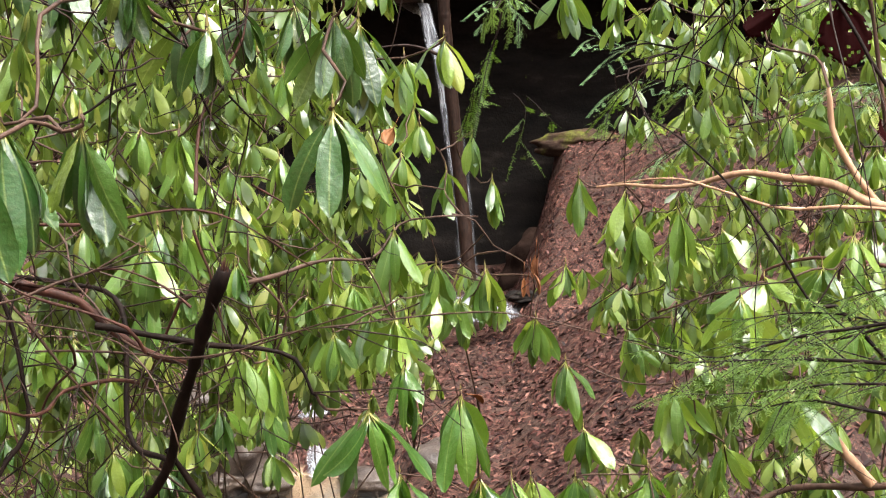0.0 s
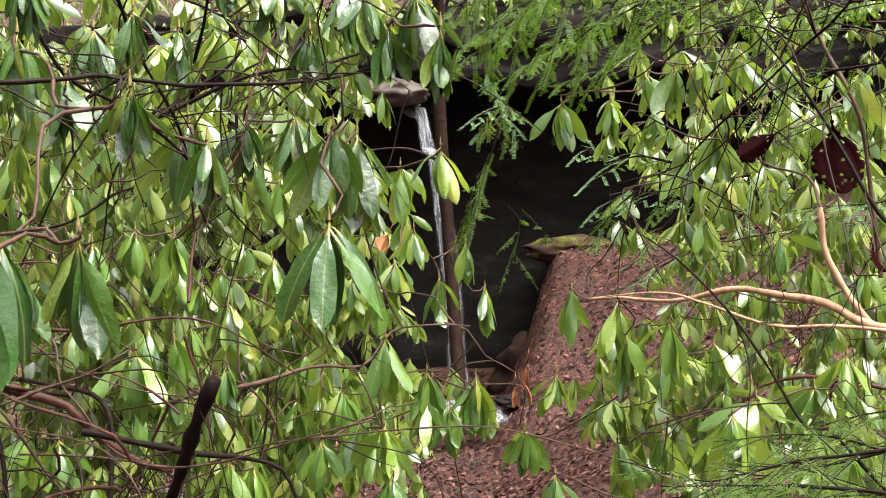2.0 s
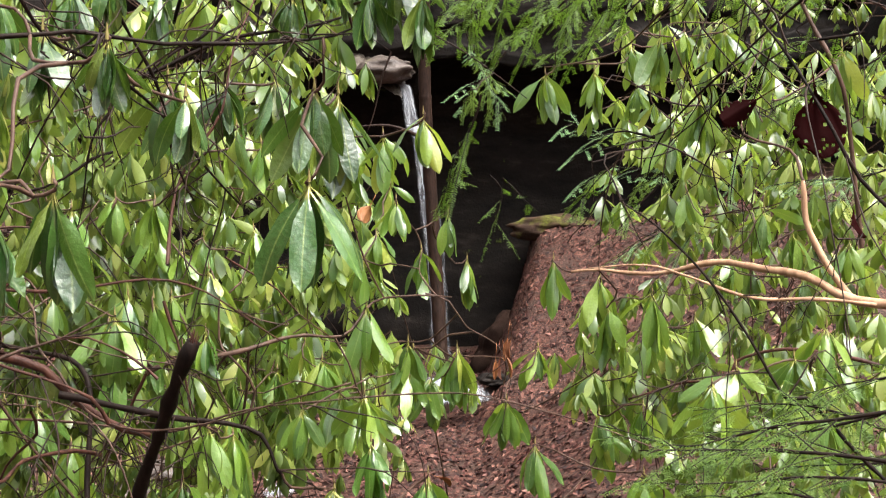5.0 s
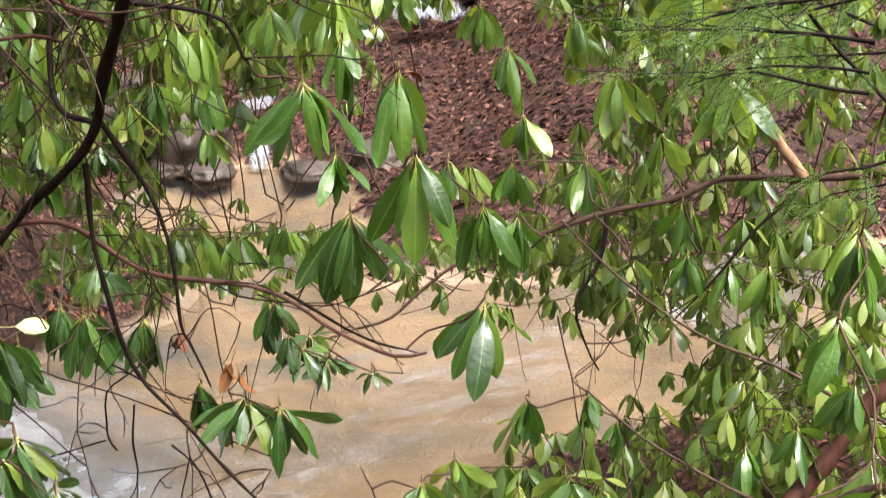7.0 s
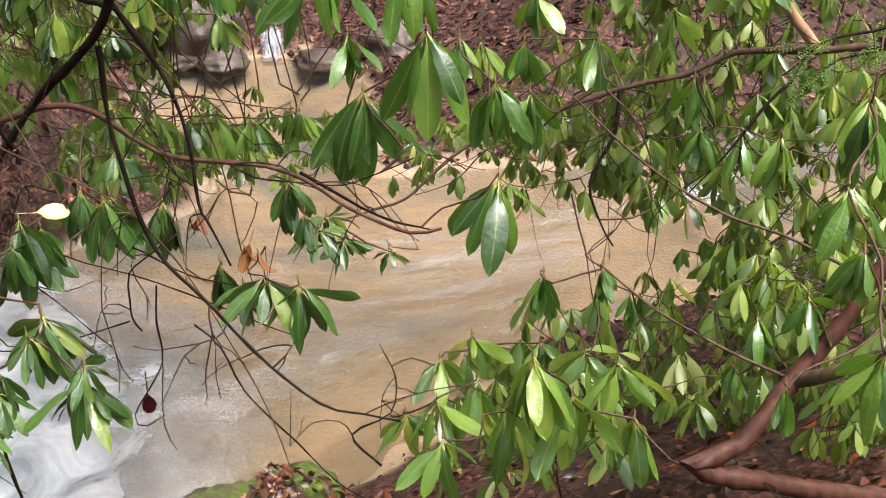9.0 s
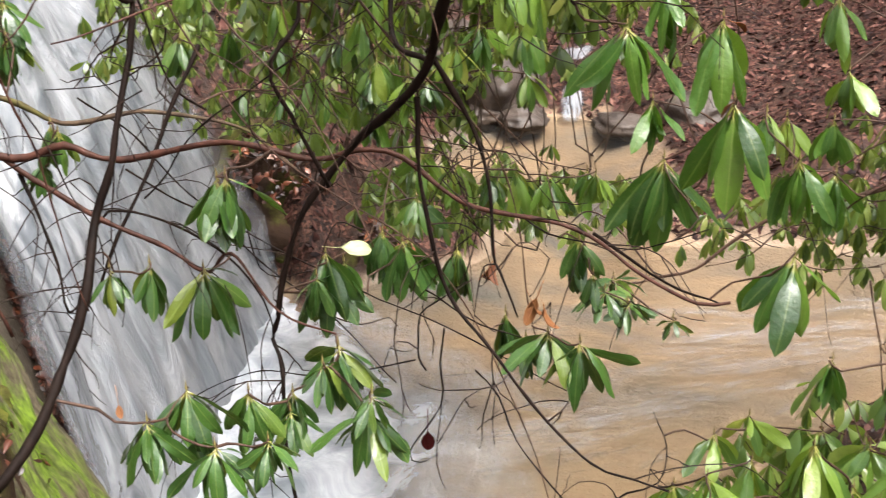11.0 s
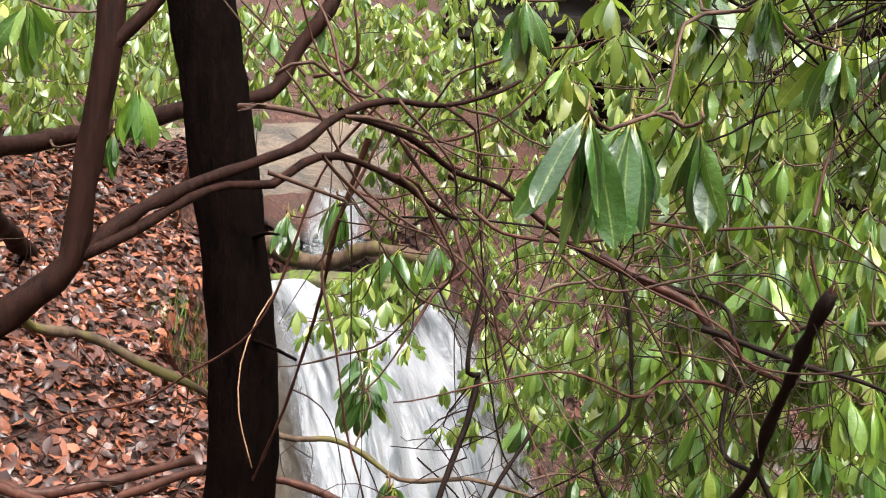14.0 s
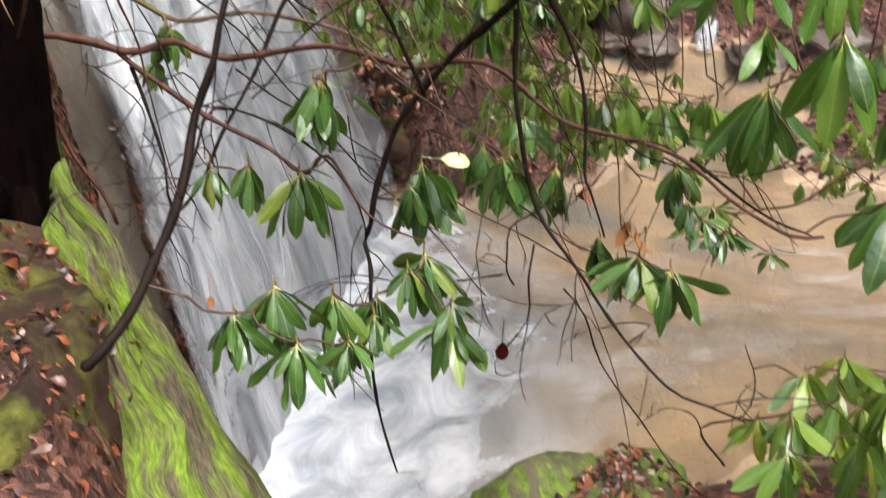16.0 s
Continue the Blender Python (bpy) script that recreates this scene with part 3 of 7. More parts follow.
def terrain(x, y):
    d = pool_distance(x, y)
    left = np.clip(-x - 1.6, 0, 30)
    bank = 2.68 + 0.42 * np.minimum(left, 4.0) + 0.10 * np.maximum(left - 4, 0) - 0.05 * np.maximum(x, 0)
    bank = bank + 0.25 * np.maximum(-y - 1.5, 0)
    # rise from the water to the near bank, steep by the cascade
    steep = blend(0.52, 1.55, (-x - 0.9) / 1.3)
    beside = (-2.4 * (x + 3.1) - 2.9 * (y - 5.2)) / 3.76
    steep = blend(steep, 4.0, np.where(x < -2.3, beside / 0.5, 0))
    s1 = ((x + 2.19) * 4.04 + (y - 2.86) * 3.6) / 5.41
    s2 = ((x + 1.53) * 0.28 + (y - 2.58) * 0.66) / 0.717
    s3 = ((x + 1.6) * 1.0 + (y - 2.6) * 1.2) / 1.56
    drop = np.maximum(0, np.minimum(s1, np.maximum(s2, s3))) * np.clip((beside + 0.5) / 0.3, 0, 1) * np.clip(0.4 - x, 0, 1)
    near = np.minimum(np.minimum(bank, d * steep), np.maximum(bank - blend(1.3, 3.6, (-x - 1.7) / 0.5) * drop, 0.05))
    # the cascade's channel above its crest
    ch = np.abs((x + 5.5) * 0.8 + (y - 8.35) * 0.6)
    chn = np.where((x < -5.0), 3.42 + 0.12 * np.maximum(-x - 5.6, 0), 99)
    near = np.where((ch < 1.2) & (x < -5.0), np.minimum(near, chn + 0.7 * np.maximum(ch - 0.5, 0)), near)
    # far side: gully of the stream, slope of litter to its right, ledge and hill behind
    gully = 0.25 + 0.115 * np.maximum(y - 15, 0)
    rise = np.clip(x - 0.6 - 0.06 * (y - 15), 0, 60)
    slope = gully + np.minimum(0.38 * rise, 3.2) + 0.09 * rise
    lrise = np.clip(-x - 2.6, 0, 60)
    slope = slope + np.minimum(0.55 * lrise, 2.6) + 0.12 * lrise
    slope = slope + np.clip((y - 20.6) * 0.52, 0, 3.1) * blend(0, 1, (x - 0.35 - 0.24 * (y - 20.7)) / 1.3)
    crest = 4.35 + 0.25 * np.maximum(x - 5.0, 0) + 0.25 * np.maximum(-x - 4.0, 0)
    slope = np.minimum(slope, crest + 0.08 * np.maximum(slope - crest, 0))
    far = np.minimum(slope, d * 0.55)
    hill = 7.6 + 0.42 * np.maximum(y - 29.5, 0)
    far = np.where(y > 29.5, np.maximum(far, np.minimum(hill, 60)), far)
    side = np.clip(np.abs(x) - 11, 0, 90) * 0.55
    h = blend(near, far, (y - 10.2 + 0.25 * np.minimum(x, 0)) / 1.6)
    h = np.where(d < 0, np.maximum(-0.34, d * 0.5), h)
    h = h + side * (d > 0.6)
    lump = 0.06 * np.sin(1.7 * x + 0.6 * y) * np.sin(1.3 * y - 0.7 * x) + 0.03 * np.sin(4.1 * x + 1.0) * np.sin(3.7 * y)
    return h + lump * np.clip(d * 1.2 + 0.25, 0.15, 1)


def ground_height(x, y):
    return float(terrain(np.array([float(x)]), np.array([float(y)]))[0])


def spaced(lo, hi, step, far):
    a = np.arange(lo, hi + 1e-6, step)
    g = np.geomspace(step * 2, far, 26)
    return np.concatenate([(lo - g)[::-1], a, hi + g])


gx, gy = spaced(-11, 11, 0.12, 380), spaced(-4, 31, 0.14, 380)
X, Y = np.meshgrid(gx, gy, indexing="ij")
H = terrain(X, Y)
tagged(new("ground", quads("ground", np.stack([X, Y, H], -1).reshape(-1, 3), grid_faces(len(gx), len(gy)), GROUND)), "wet forest floor of red-brown litter with a sandy stream bed", "ground", kind="structure")

# the stream's surface
wx, wy = np.arange(-5, 9, 0.1), np.arange(5, 17.5, 0.1)
X, Y = np.meshgrid(wx, wy, indexing="ij")
Wz = 0.012 * np.sin(3.1 * X + 1.3 * Y) * np.sin(2.3 * Y) + 0.05 * np.clip((Y - 12.2) / 2.5, 0, 1)
f = grid_faces(len(wx), len(wy))
keep = (pool_distance(X, Y).reshape(-1)[f].min(1) < 0.25)
wat = tagged(new("stream", quads("stream", np.stack([X, Y, Wz], -1).reshape(-1, 3), f[keep], WATER)), "clear shallow water over tan sand", "stream", kind="structure")
wat.visible_shadow = False


def sheet(name, top, bottom, nu, nv, ridge, arc, mat, thick, uvs=(1.0, 1.0)):
    """Falling water between a line at its lip and a line at its foot: rows of points across, ridged lengthwise."""
    top, bottom = smooth_line(top, 0.05), smooth_line(bottom, 0.05)
    u = np.linspace(0, 1, nu)
    a = np.stack([np.interp(u, np.linspace(0, 1, len(top)), top[:, k]) for k in range(3)], -1)
    bq = np.stack([np.interp(u, np.linspace(0, 1, len(bottom)), bottom[:, k]) for k in range(3)], -1)
    v = np.linspace(0, 1, nv)
    horiz = v ** arc
    P = np.zeros((nu, nv, 3))
    for k in range(2):
        P[:, :, k] = a[:, None, k] + (bq - a)[:, None, k] * horiz[None]
    P[:, :, 2] = a[:, None, 2] + (bq - a)[:, None, 2] * (v ** (1.25 if arc < 1 else 1.0))[None]
    nrm = np.cross((bq - a).mean(0), a[-1] - a[0])
    nrm = nrm / (np.linalg.norm(nrm) + 1e-9)
    if nrm[2] < 0:
        nrm = -nrm
    for i in range(nu):
        for j in range(nv):
            w = noise.fractal(Vector((u[i] * 14 * uvs[0], v[j] * 2.2 * uvs[1], 3.1)), 0.8, 2.0, 4)
            P[i, j] += nrm * ridge * w * min(1, v[j] * 6 + 0.2)
    me = quads(name, P.reshape(-1, 3), grid_faces(nu, nv), mat)
    uvl = me.uv_layers.new(name="UVMap")
    uu, vv = np.repeat(u, nv), np.tile(v, nu)
    idx = np.zeros(len(me.loops), np.int32)
    me.loops.foreach_get("vertex_index", idx)
    uvl.data.foreach_set("uv", np.stack([uu[idx] * uvs[0], vv[idx] * uvs[1]], -1).astype(np.float32).ravel())
    at = me.attributes.new("thick", 'FLOAT', 'POINT')
    at.data.foreach_set("value", thick(uu, vv).astype(np.float32))
    return me


# ---- falling water and its rocks ----
def plain(u, v):
    return 0.34 - 1.6 * (np.abs(u - 0.5) * 2) ** 4 - 0.5 * (np.abs(v - 0.5) * 2) ** 4


cascade = thing("waterfall", (-3.7, 8.0, 0), "broad white cascade sliding down a rock face into the pool", "waterfall")
part("water_sheet", sheet("water_sheet", [(-5.95, 7.6, 3.56), (-5.6, 8.15, 3.6), (-5.05, 9.15, 3.54)], [(-2.85, 5.1, 0.02), (-3.4, 7.7, 0.0), (-3.85, 10.6, 0.02)], 90, 120, 0.07, 0.92, FALL, lambda u, v: 0.46 - 1.2 * np.where(u < 0.45, 0.8 * (np.abs(u - 0.45) / 0.45) ** 6, 0.9 * (np.abs(u - 0.45) / 0.55) ** 5) + 0.18 * v, (1.0, 1.6)), cascade)
part("rock_face", sheet("rock_face", [(-6.9, 6.7, 3.8), (-5.9, 7.75, 3.5), (-5.3, 8.75, 3.45), (-5.2, 9.8, 3.2)], [(-2.6, 4.5, -0.2), (-3.05, 5.2, -0.25), (-3.6, 7.6, -0.25), (-4.2, 10.3, -0.25), (-4.6, 11.5, -0.2)], 60, 60, 0.10, 0.92, GREYROCK, plain), cascade, "smooth grey-brown wet rock beside the water")
foam = sheet("foam", [(-2.9, 4.8, 0.03), (-3.5, 7.5, 0.05), (-4.1, 10.0, 0.03)], [(0.1, 6.3, 0.03), (0.7, 8.6, 0.03), (-1.9, 10.3, 0.03)], 80, 80, 0.04, 1.0, FOAM, lambda u, v: 1.0 - 2.3 * v - 0.4 * np.maximum(u - 0.45, 0), (1.6, 1.6))
# Sheet of pale streaks that paints sky glints onto the water
part("ripples", sheet("ripples", [(-2.6, 11.2, 0.035), (0.5, 11.4, 0.035), (3.4, 11.3, 0.035)], [(-2.2, 5.6, 0.035), (-0.6, 6.6, 0.035), (1.2, 8.6, 0.035)], 60, 60, 0.01, 1.0, STREAK, lambda u, v: 0.06 - 0.9 * (np.abs(v - 0.5) * 2) ** 6 - 0.9 * (np.abs(u - 0.5) * 2) ** 6, (2.4, 2.4)), cascade, "pale streaks painted for sky glints on the pool ripples")
part("foam", foam, cascade, "churning white foam at the foot")

upper = thing("waterfall", (-5.79, 8.65, 3.84), "short upper cascade pouring over a mossy ledge", "waterfall")
part("water_sheet", sheet("water_sheet", [(-6.72, 9.24, 4.33), (-6.43, 9.45, 4.33), (-6.08, 9.67, 4.28)], [(-6.20, 8.47, 3.64), (-5.87, 8.71, 3.68), (-5.56, 8.92, 3.78)], 40, 30, 0.04, 0.9, FALL, plain, (0.6, 0.6)), upper)

tagged(new("upper_stream", sheet("upper_stream", [(-9.88, 8.17, 4.59), (-8.88, 9.92, 4.82), (-7.97, 11.28, 5.02), (-7.28, 12.32, 5.12)], [(-7.16, 5.95, 3.93), (-6.31, 6.83, 3.79), (-6.70, 8.88, 4.22), (-6.03, 9.71, 4.26)], 50, 30, 0.05, 1.0, SILT, plain)), "shallow silty water above the cascade", "stream", kind="structure")
far_fall = thing("waterfall", (0.6, 23.3, 1.2), "thin ribbon of water dropping from an overhanging ledge", "waterfall")
part("water_ribbon", sheet("water_ribbon", [(-0.29, 23.86, 7.09), (-0.03, 23.87, 7.08)], [(-0.14, 23.74, 6.21), (0.15, 23.74, 6.21)], 16, 30, 0.03, 0.7, FALL, lambda u, v: 0.6 - 0.2 * v - 0.9 * (np.abs(u - 0.5) * 2) ** 4, (0.5, 0.8)), far_fall)
part("water_ribbon", sheet("water_ribbon", [(-0.16, 23.64, 6.29), (0.14, 23.64, 6.29)], [(0.22, 23.27, 1.34), (0.77, 23.26, 1.32)], 16, 60, 0.04, 0.55, FALL, lambda u, v: 0.34 - 0.2 * v - 0.9 * (np.abs(u - 0.5) * 2) ** 3, (0.6, 2.6)), far_fall)
part("foam", sheet("foam", [(0.06, 21.72, 1.80), (1.43, 21.66, 1.70)], [(-0.01, 20.75, 1.36), (1.64, 20.69, 1.39)], 30, 14, 0.06, 1.0, FALL, lambda u, v: 0.62 - 0.5 * u - 1.3 * (np.abs(u - 0.40) * 2) ** 4 - 0.9 * (np.abs(v - 0.5) * 2) ** 4, (1.0, 0.6)), far_fall)

small = thing("waterfall", (-1.86, 16.5, 0.1), "little spill of white water between dark stones", "waterfall")
part("water_sheet", sheet("water_sheet", [(-2.10, 16.95, 0.42), (-1.68, 16.97, 0.38)], [(-2.04, 16.30, 0.07), (-1.62, 16.32, 0.07)], 16, 16, 0.03, 0.8, FALL, plain, (0.4, 0.4)), small)
mid = thing("waterfall", (-2.04, 17.03, 0.79), "low white riffle on the stream", "waterfall")
part("water_sheet", sheet("water_sheet", [(-2.32, 17.71, 0.77), (-1.55, 17.81, 0.84)], [(-2.22, 16.89, 0.76), (-1.64, 16.97, 0.79)], 16, 12, 0.03, 0.8, FALL, plain, (0.5, 0.4)), mid)
rif = thing("waterfall", (2.57, 10.95, 0.06), "white riffle where the pool narrows", "waterfall")
part("water_sheet", sheet("water_sheet", [(2.43, 11.33, 0.13), (3.32, 11.15, 0.24)], [(2.20, 10.41, 0.16), (2.92, 10.23, 0.16)], 24, 14, 0.03, 0.8, FOAM, lambda u, v: 0.25 - 0.3 * v - 1.2 * (np.abs(u - 0.5) * 2) ** 3 - 0.6 * (np.abs(v - 0.5) * 2) ** 3, (0.8, 0.5)), rif)


# ---- rocks ----
def boulder(place, size, mat, label, seed, rot=None, name="boulder", rough=0.28):
    bm = bmesh.new()
    bmesh.ops.create_icosphere(bm, subdivisions=4, radius=1.0)
    for v in bm.verts:
        n = noise.fractal(v.co * 1.1 + Vector((seed * 3.7, 0, 0)), 0.9, 2.0, 5)
        s = 1 + rough * n
        layer = 0.05 * math.sin(v.co.z * 9 + seed)
        v.co = Vector((v.co.x * size[0] * (s + layer), v.co.y * size[1] * (s + layer), v.co.z * size[2] * s))
    me = bpy.data.meshes.new(name)
    bm.to_mesh(me)
    bm.free()
    me.materials.append(mat)
    me.polygons.foreach_set("use_smooth", [True] * len(me.polygons))
    ob = new(name, me)
    ob.location = place
    ob.rotation_euler = (0, 0, seed * 1.3 if rot is None else rot)
    return tagged(ob, label, "rock", "rocks along the stream")


def stone_block(name, lo, hi, mat, seed, cut=0.35, n=(40, 14, 14), strata=0.12):
    """A layered rock mass with broken faces."""
    bm = bmesh.new()
    bmesh.ops.create_cube(bm, size=1.0)
    bmesh.ops.subdivide_edges(bm, edges=bm.edges[:], cuts=22, use_grid_fill=True)
    lo, hi = Vector(lo), Vector(hi)
    for v in bm.verts:
        p = Vector([lo[k] + (hi[k] - lo[k]) * (v.co[k] + 0.5) for k in range(3)])
        n3 = noise.noise_vector(p * 0.45 + Vector((seed, 0, 0)))
        n4 = noise.noise_vector(p * 1.6 + Vector((0, seed, 0))) + noise.noise_vector(p * 4.0) * 0.5
        step = math.floor(p.z * 2.2 + noise.noise(p * 0.3) * 0.8)
        ledge = strata * math.sin(step * 2.399 + seed)
        p = p + n3 * cut + n4 * cut * 0.35
        p.y += ledge
        v.co = p
    me = bpy.data.meshes.new(name)
    bm.to_mesh(me)
    bm.free()
    me.materials.append(mat)
    me.polygons.foreach_set("use_smooth", [True] * len(me.polygons))
    return me


cliff = thing("cliff", (0, 27, 3), "layered sandstone cliff with an overhanging ledge, recess shade in its colour", "cliff", kind="structure")
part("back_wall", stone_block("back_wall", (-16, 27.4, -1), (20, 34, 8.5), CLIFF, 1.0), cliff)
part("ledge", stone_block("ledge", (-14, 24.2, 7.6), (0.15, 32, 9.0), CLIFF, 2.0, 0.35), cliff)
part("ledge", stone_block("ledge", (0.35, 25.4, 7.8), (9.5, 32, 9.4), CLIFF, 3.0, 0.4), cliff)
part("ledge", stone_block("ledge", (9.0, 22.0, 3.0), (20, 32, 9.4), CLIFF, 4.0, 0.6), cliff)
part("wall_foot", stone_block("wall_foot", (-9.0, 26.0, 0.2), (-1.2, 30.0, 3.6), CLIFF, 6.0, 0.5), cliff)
lip = sheet("lip", [(-1.68, 24.32, 7.86), (-0.81, 24.38, 7.71), (-0.11, 24.16, 7.17)], [(-1.54, 23.68, 7.37), (-0.80, 23.74, 7.15), (-0.19, 23.69, 6.80)], 30, 16, 0.05, 1.0, GREYROCK, plain)
part("chute_rock", lip, cliff, "pale wet rock lip worn by the water")
boulder((-0.51, 23.81, 7.35), (0.62, 0.5, 0.26), ROCK, "rounded mossy rock on the lip of the ledge", 2)

boulder((-1.00, 5.52, 0.11), (0.66, 0.6, 0.50), MOSSROCK, "low mossy boulder with dead leaves on top", 3)
boulder((-5.55, 8.30, 3.52), (0.70, 0.28, 0.14), MOSSROCK, "mossy stone across the upper cascade", 4, 0.5)
boulder((-4.15, 10.75, 0.55), (0.80, 0.55, 0.80), EARTH, "bank of brown soil and rock beside the cascade", 15, 0.4, "earth_bank", 0.45)
boulder((-3.35, 10.75, 0.10), (0.70, 0.40, 0.42), EARTH, "low bank of brown soil at the foot of the cascade", 16, 1.1, "earth_bank", 0.45)
boulder((-2.30, 2.60, 2.74), (0.42, 0.34, 0.25), EARTH, "mound of dark soil round the foot of the trunk", 18, 0.5, "earth_bank", 0.3)
boulder((-1.86, 2.36, 2.50), (0.22, 0.42, 0.38), EARTH, "bank of dark soil patched with moss beside the slab", 17, 0.3, "earth_bank", 0.35)
boulder((-3.28, 17.98, 0.54), (0.55, 0.5, 0.5), GREYROCK, "pale grey boulder on the far bank", 5)
boulder((-2.95, 16.91, 0.45), (0.85, 0.6, 0.5), ROCK, "dark wet boulder beside the stream", 6)
boulder((-3.40, 16.13, 1.03), (0.6, 0.6, 0.42), ROCK, "dark wet boulder beside the stream", 7)
boulder((-2.45, 16.15, 0.10), (0.42, 0.30, 0.20), ROCK, "flat dark stone at the water's edge", 8)
boulder((-1.10, 16.05, 0.10), (0.50, 0.30, 0.18), ROCK, "flat dark stone at the water's edge", 9)
boulder((-3.05, 16.25, 0.15), (0.35, 0.30, 0.20), ROCK, "flat dark stone at the water's edge", 10)
boulder((-0.14, 15.82, 0.38), (0.40, 0.4, 0.3), ROCK, "brown stone on the far bank", 11)
boulder((2.82, 25.22, 4.29), (0.85, 0.5, 0.26), EARTH, "flat brown boulder at the foot of the overhang", 12)
boulder((-3.95, 12.10, 1.15), (1.5, 0.5, 0.35), MOSSROCK, "long dark ledge of wet rock on the far bank", 13)
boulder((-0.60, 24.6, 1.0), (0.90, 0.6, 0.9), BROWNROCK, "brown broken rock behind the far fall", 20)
boulder((1.75, 25.0, 1.6), (0.80, 0.5, 0.9), BROWNROCK, "brown rock under the overhang beside the litter slope, shade in its colour", 21)
boulder((1.38, 21.75, 1.69), (0.3, 0.3, 0.12), CLIFF, "wet stone at the foot of the fall", 14)

# mossy slab below the leaning tree
def slab(name, a, b, c, d, thick, mat, label, seed):
    n = 44
    a, b, c, d = [np.array(q, float) for q in (a, b, c, d)]
    u = np.linspace(0, 1, n)
    P = (a + (b - a) * u[:, None, None]) * (1 - u)[None, :, None] + (c + (d - c) * u[:, None, None]) * u[None, :, None]
    nn = np.cross(b - a, c - a)
    nn /= np.linalg.norm(nn)
    if nn[2] < 0:
        nn = -nn
    for i in range(n):
        for j in range(n):
            edge = 1 - (2 * abs(u[j] - 0.5)) ** 4
            ridge = noise.fractal(Vector((u[i] * 3.0, u[j] * 7.0, seed)), 0.9, 2.0, 4)
            P[i, j] += nn * (0.06 * ridge + 0.10 * edge) + (d - b) * 0.16 * noise.noise(Vector((u[i] * 5, u[j] * 1.5, seed)))
    top = P.reshape(-1, 3)
    low = top - nn * thick
    f = grid_faces(n, n)
    rim = [k for k in range(n)] + [k * n + n - 1 for k in range(1, n)] + [(n - 1) * n + k for k in range(n - 2, -1, -1)] + [k * n for k in range(n - 2, 0, -1)]
    rim = np.array(rim)
    nx = np.roll(rim, -1)
    side = np.stack([rim, nx, nx + n * n, rim + n * n], 1)
    me = quads(name, np.vstack([top, low]), np.vstack([f, f[:, ::-1] + n * n, side]), mat)
    lay = me.uv_layers.new(name="UVMap")
    idx = np.zeros(len(me.loops), np.int32)
    me.loops.foreach_get("vertex_index", idx)
    uu, vv = np.tile(np.repeat(u, n), 2), np.tile(np.tile(u, n), 2)
    lay.data.foreach_set("uv", np.stack([uu[idx], vv[idx]], -1).astype(np.float32).ravel())
    return tagged(new(name, me), label, "rock")


slab("mossy_slab", (-2.17, 3.00, 3.05), (-1.29, 2.66, 2.11), (-2.12, 2.79, 2.93), (-1.51, 2.22, 2.37), 0.5, SLAB, "steep rock slab covered with bright green moss", 3)

# ---- trees ----
def trunk(name, pts, r0, r1, mat, label, sides=20, ridges=0.10, boughs=0, girth=None):
    base = pts[0]
    t = thing(name, base, label, "tree")
    tb = Tubes()
    c = tb.add(pts, r0, r1, sides, 0.015, 0.0, 0.04)
    v = np.vstack(tb.v)
    swell = np.interp(np.arange(len(c)), np.linspace(0, len(c) - 1, len(girth)), girth) if girth else np.ones(len(c))
    for k in range(len(v)):
        p = Vector(v[k])
        q = noise.fractal(Vector((p.x * 26, p.y * 26, p.z * 3.0)), 0.8, 2.0, 3)
        i = min(k // sides, len(c) - 1)
        v[k] = c[i] + (v[k] - c[i]) * swell[i] * (1 + ridges * q)
    part("trunk", quads("trunk", v, np.vstack(tb.f), mat), t)
    r = random.Random(len(c))
    for k in range(boughs):
        q = c[int(len(c) * (0.45 + 0.5 * k / max(1, boughs)))]
        a = r.uniform(0, 6.28)
        tb = Tubes()
        tb.add([q, q + np.array((math.cos(a) * 0.7, math.sin(a) * 0.7, 0.25)), q + np.array((math.cos(a) * 1.6, math.sin(a) * 1.6, 0.2))], r1 * 0.35, r1 * 0.08, 6, 0.08)
        part("branch", tb.mesh("branch", mat), t)
    return t


leaning = trunk("tree", [(-2.27, 2.80, 2.62), (-2.26, 2.88, 2.93), (-2.24, 2.88, 3.22), (-2.21, 2.88, 3.49), (-2.235, 2.88, 3.85), (-2.30, 2.88, 4.20), (-2.38, 2.88, 4.55), (-2.48, 2.88, 4.94), (-2.62, 2.86, 5.50), (-2.80, 2.80, 6.54)], 0.104, 0.104, TRUNK, "wet tree trunk leaning out of the leaf-covered bank, shade in its colour", 56, 0.06, 0, [1.6, 1.3, 1.05, 0.97, 0.98, 0.99, 1.02, 1.07, 1.0, 0.9])
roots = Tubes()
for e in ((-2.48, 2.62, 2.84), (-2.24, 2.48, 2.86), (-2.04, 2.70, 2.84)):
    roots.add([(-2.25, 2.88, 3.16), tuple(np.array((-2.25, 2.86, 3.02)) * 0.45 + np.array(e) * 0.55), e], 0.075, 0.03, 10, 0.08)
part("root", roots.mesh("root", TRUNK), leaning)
stubs = Tubes()
stubs.add([(-2.20, 2.84, 3.92), (-2.09, 2.82, 3.91), (-2.00, 2.83, 3.88)], 0.009, 0.004)
part("branch_stub", stubs.mesh("branch_stub", TRUNK), leaning)
stubs = Tubes()
stubs.add([(-2.21, 2.86, 4.22), (-2.15, 2.84, 4.24), (-2.09, 2.83, 4.24)], 0.009, 0.004)
part("branch_stub", stubs.mesh("branch_stub", TRUNK), leaning)
snag = Tubes()
snag.add([(-2.12, 2.65, 4.60), (-2.01, 2.62, 4.60), (-1.91, 2.63, 4.59), (-1.80, 2.65, 4.57)], 0.010, 0.006, 8, 0.1)
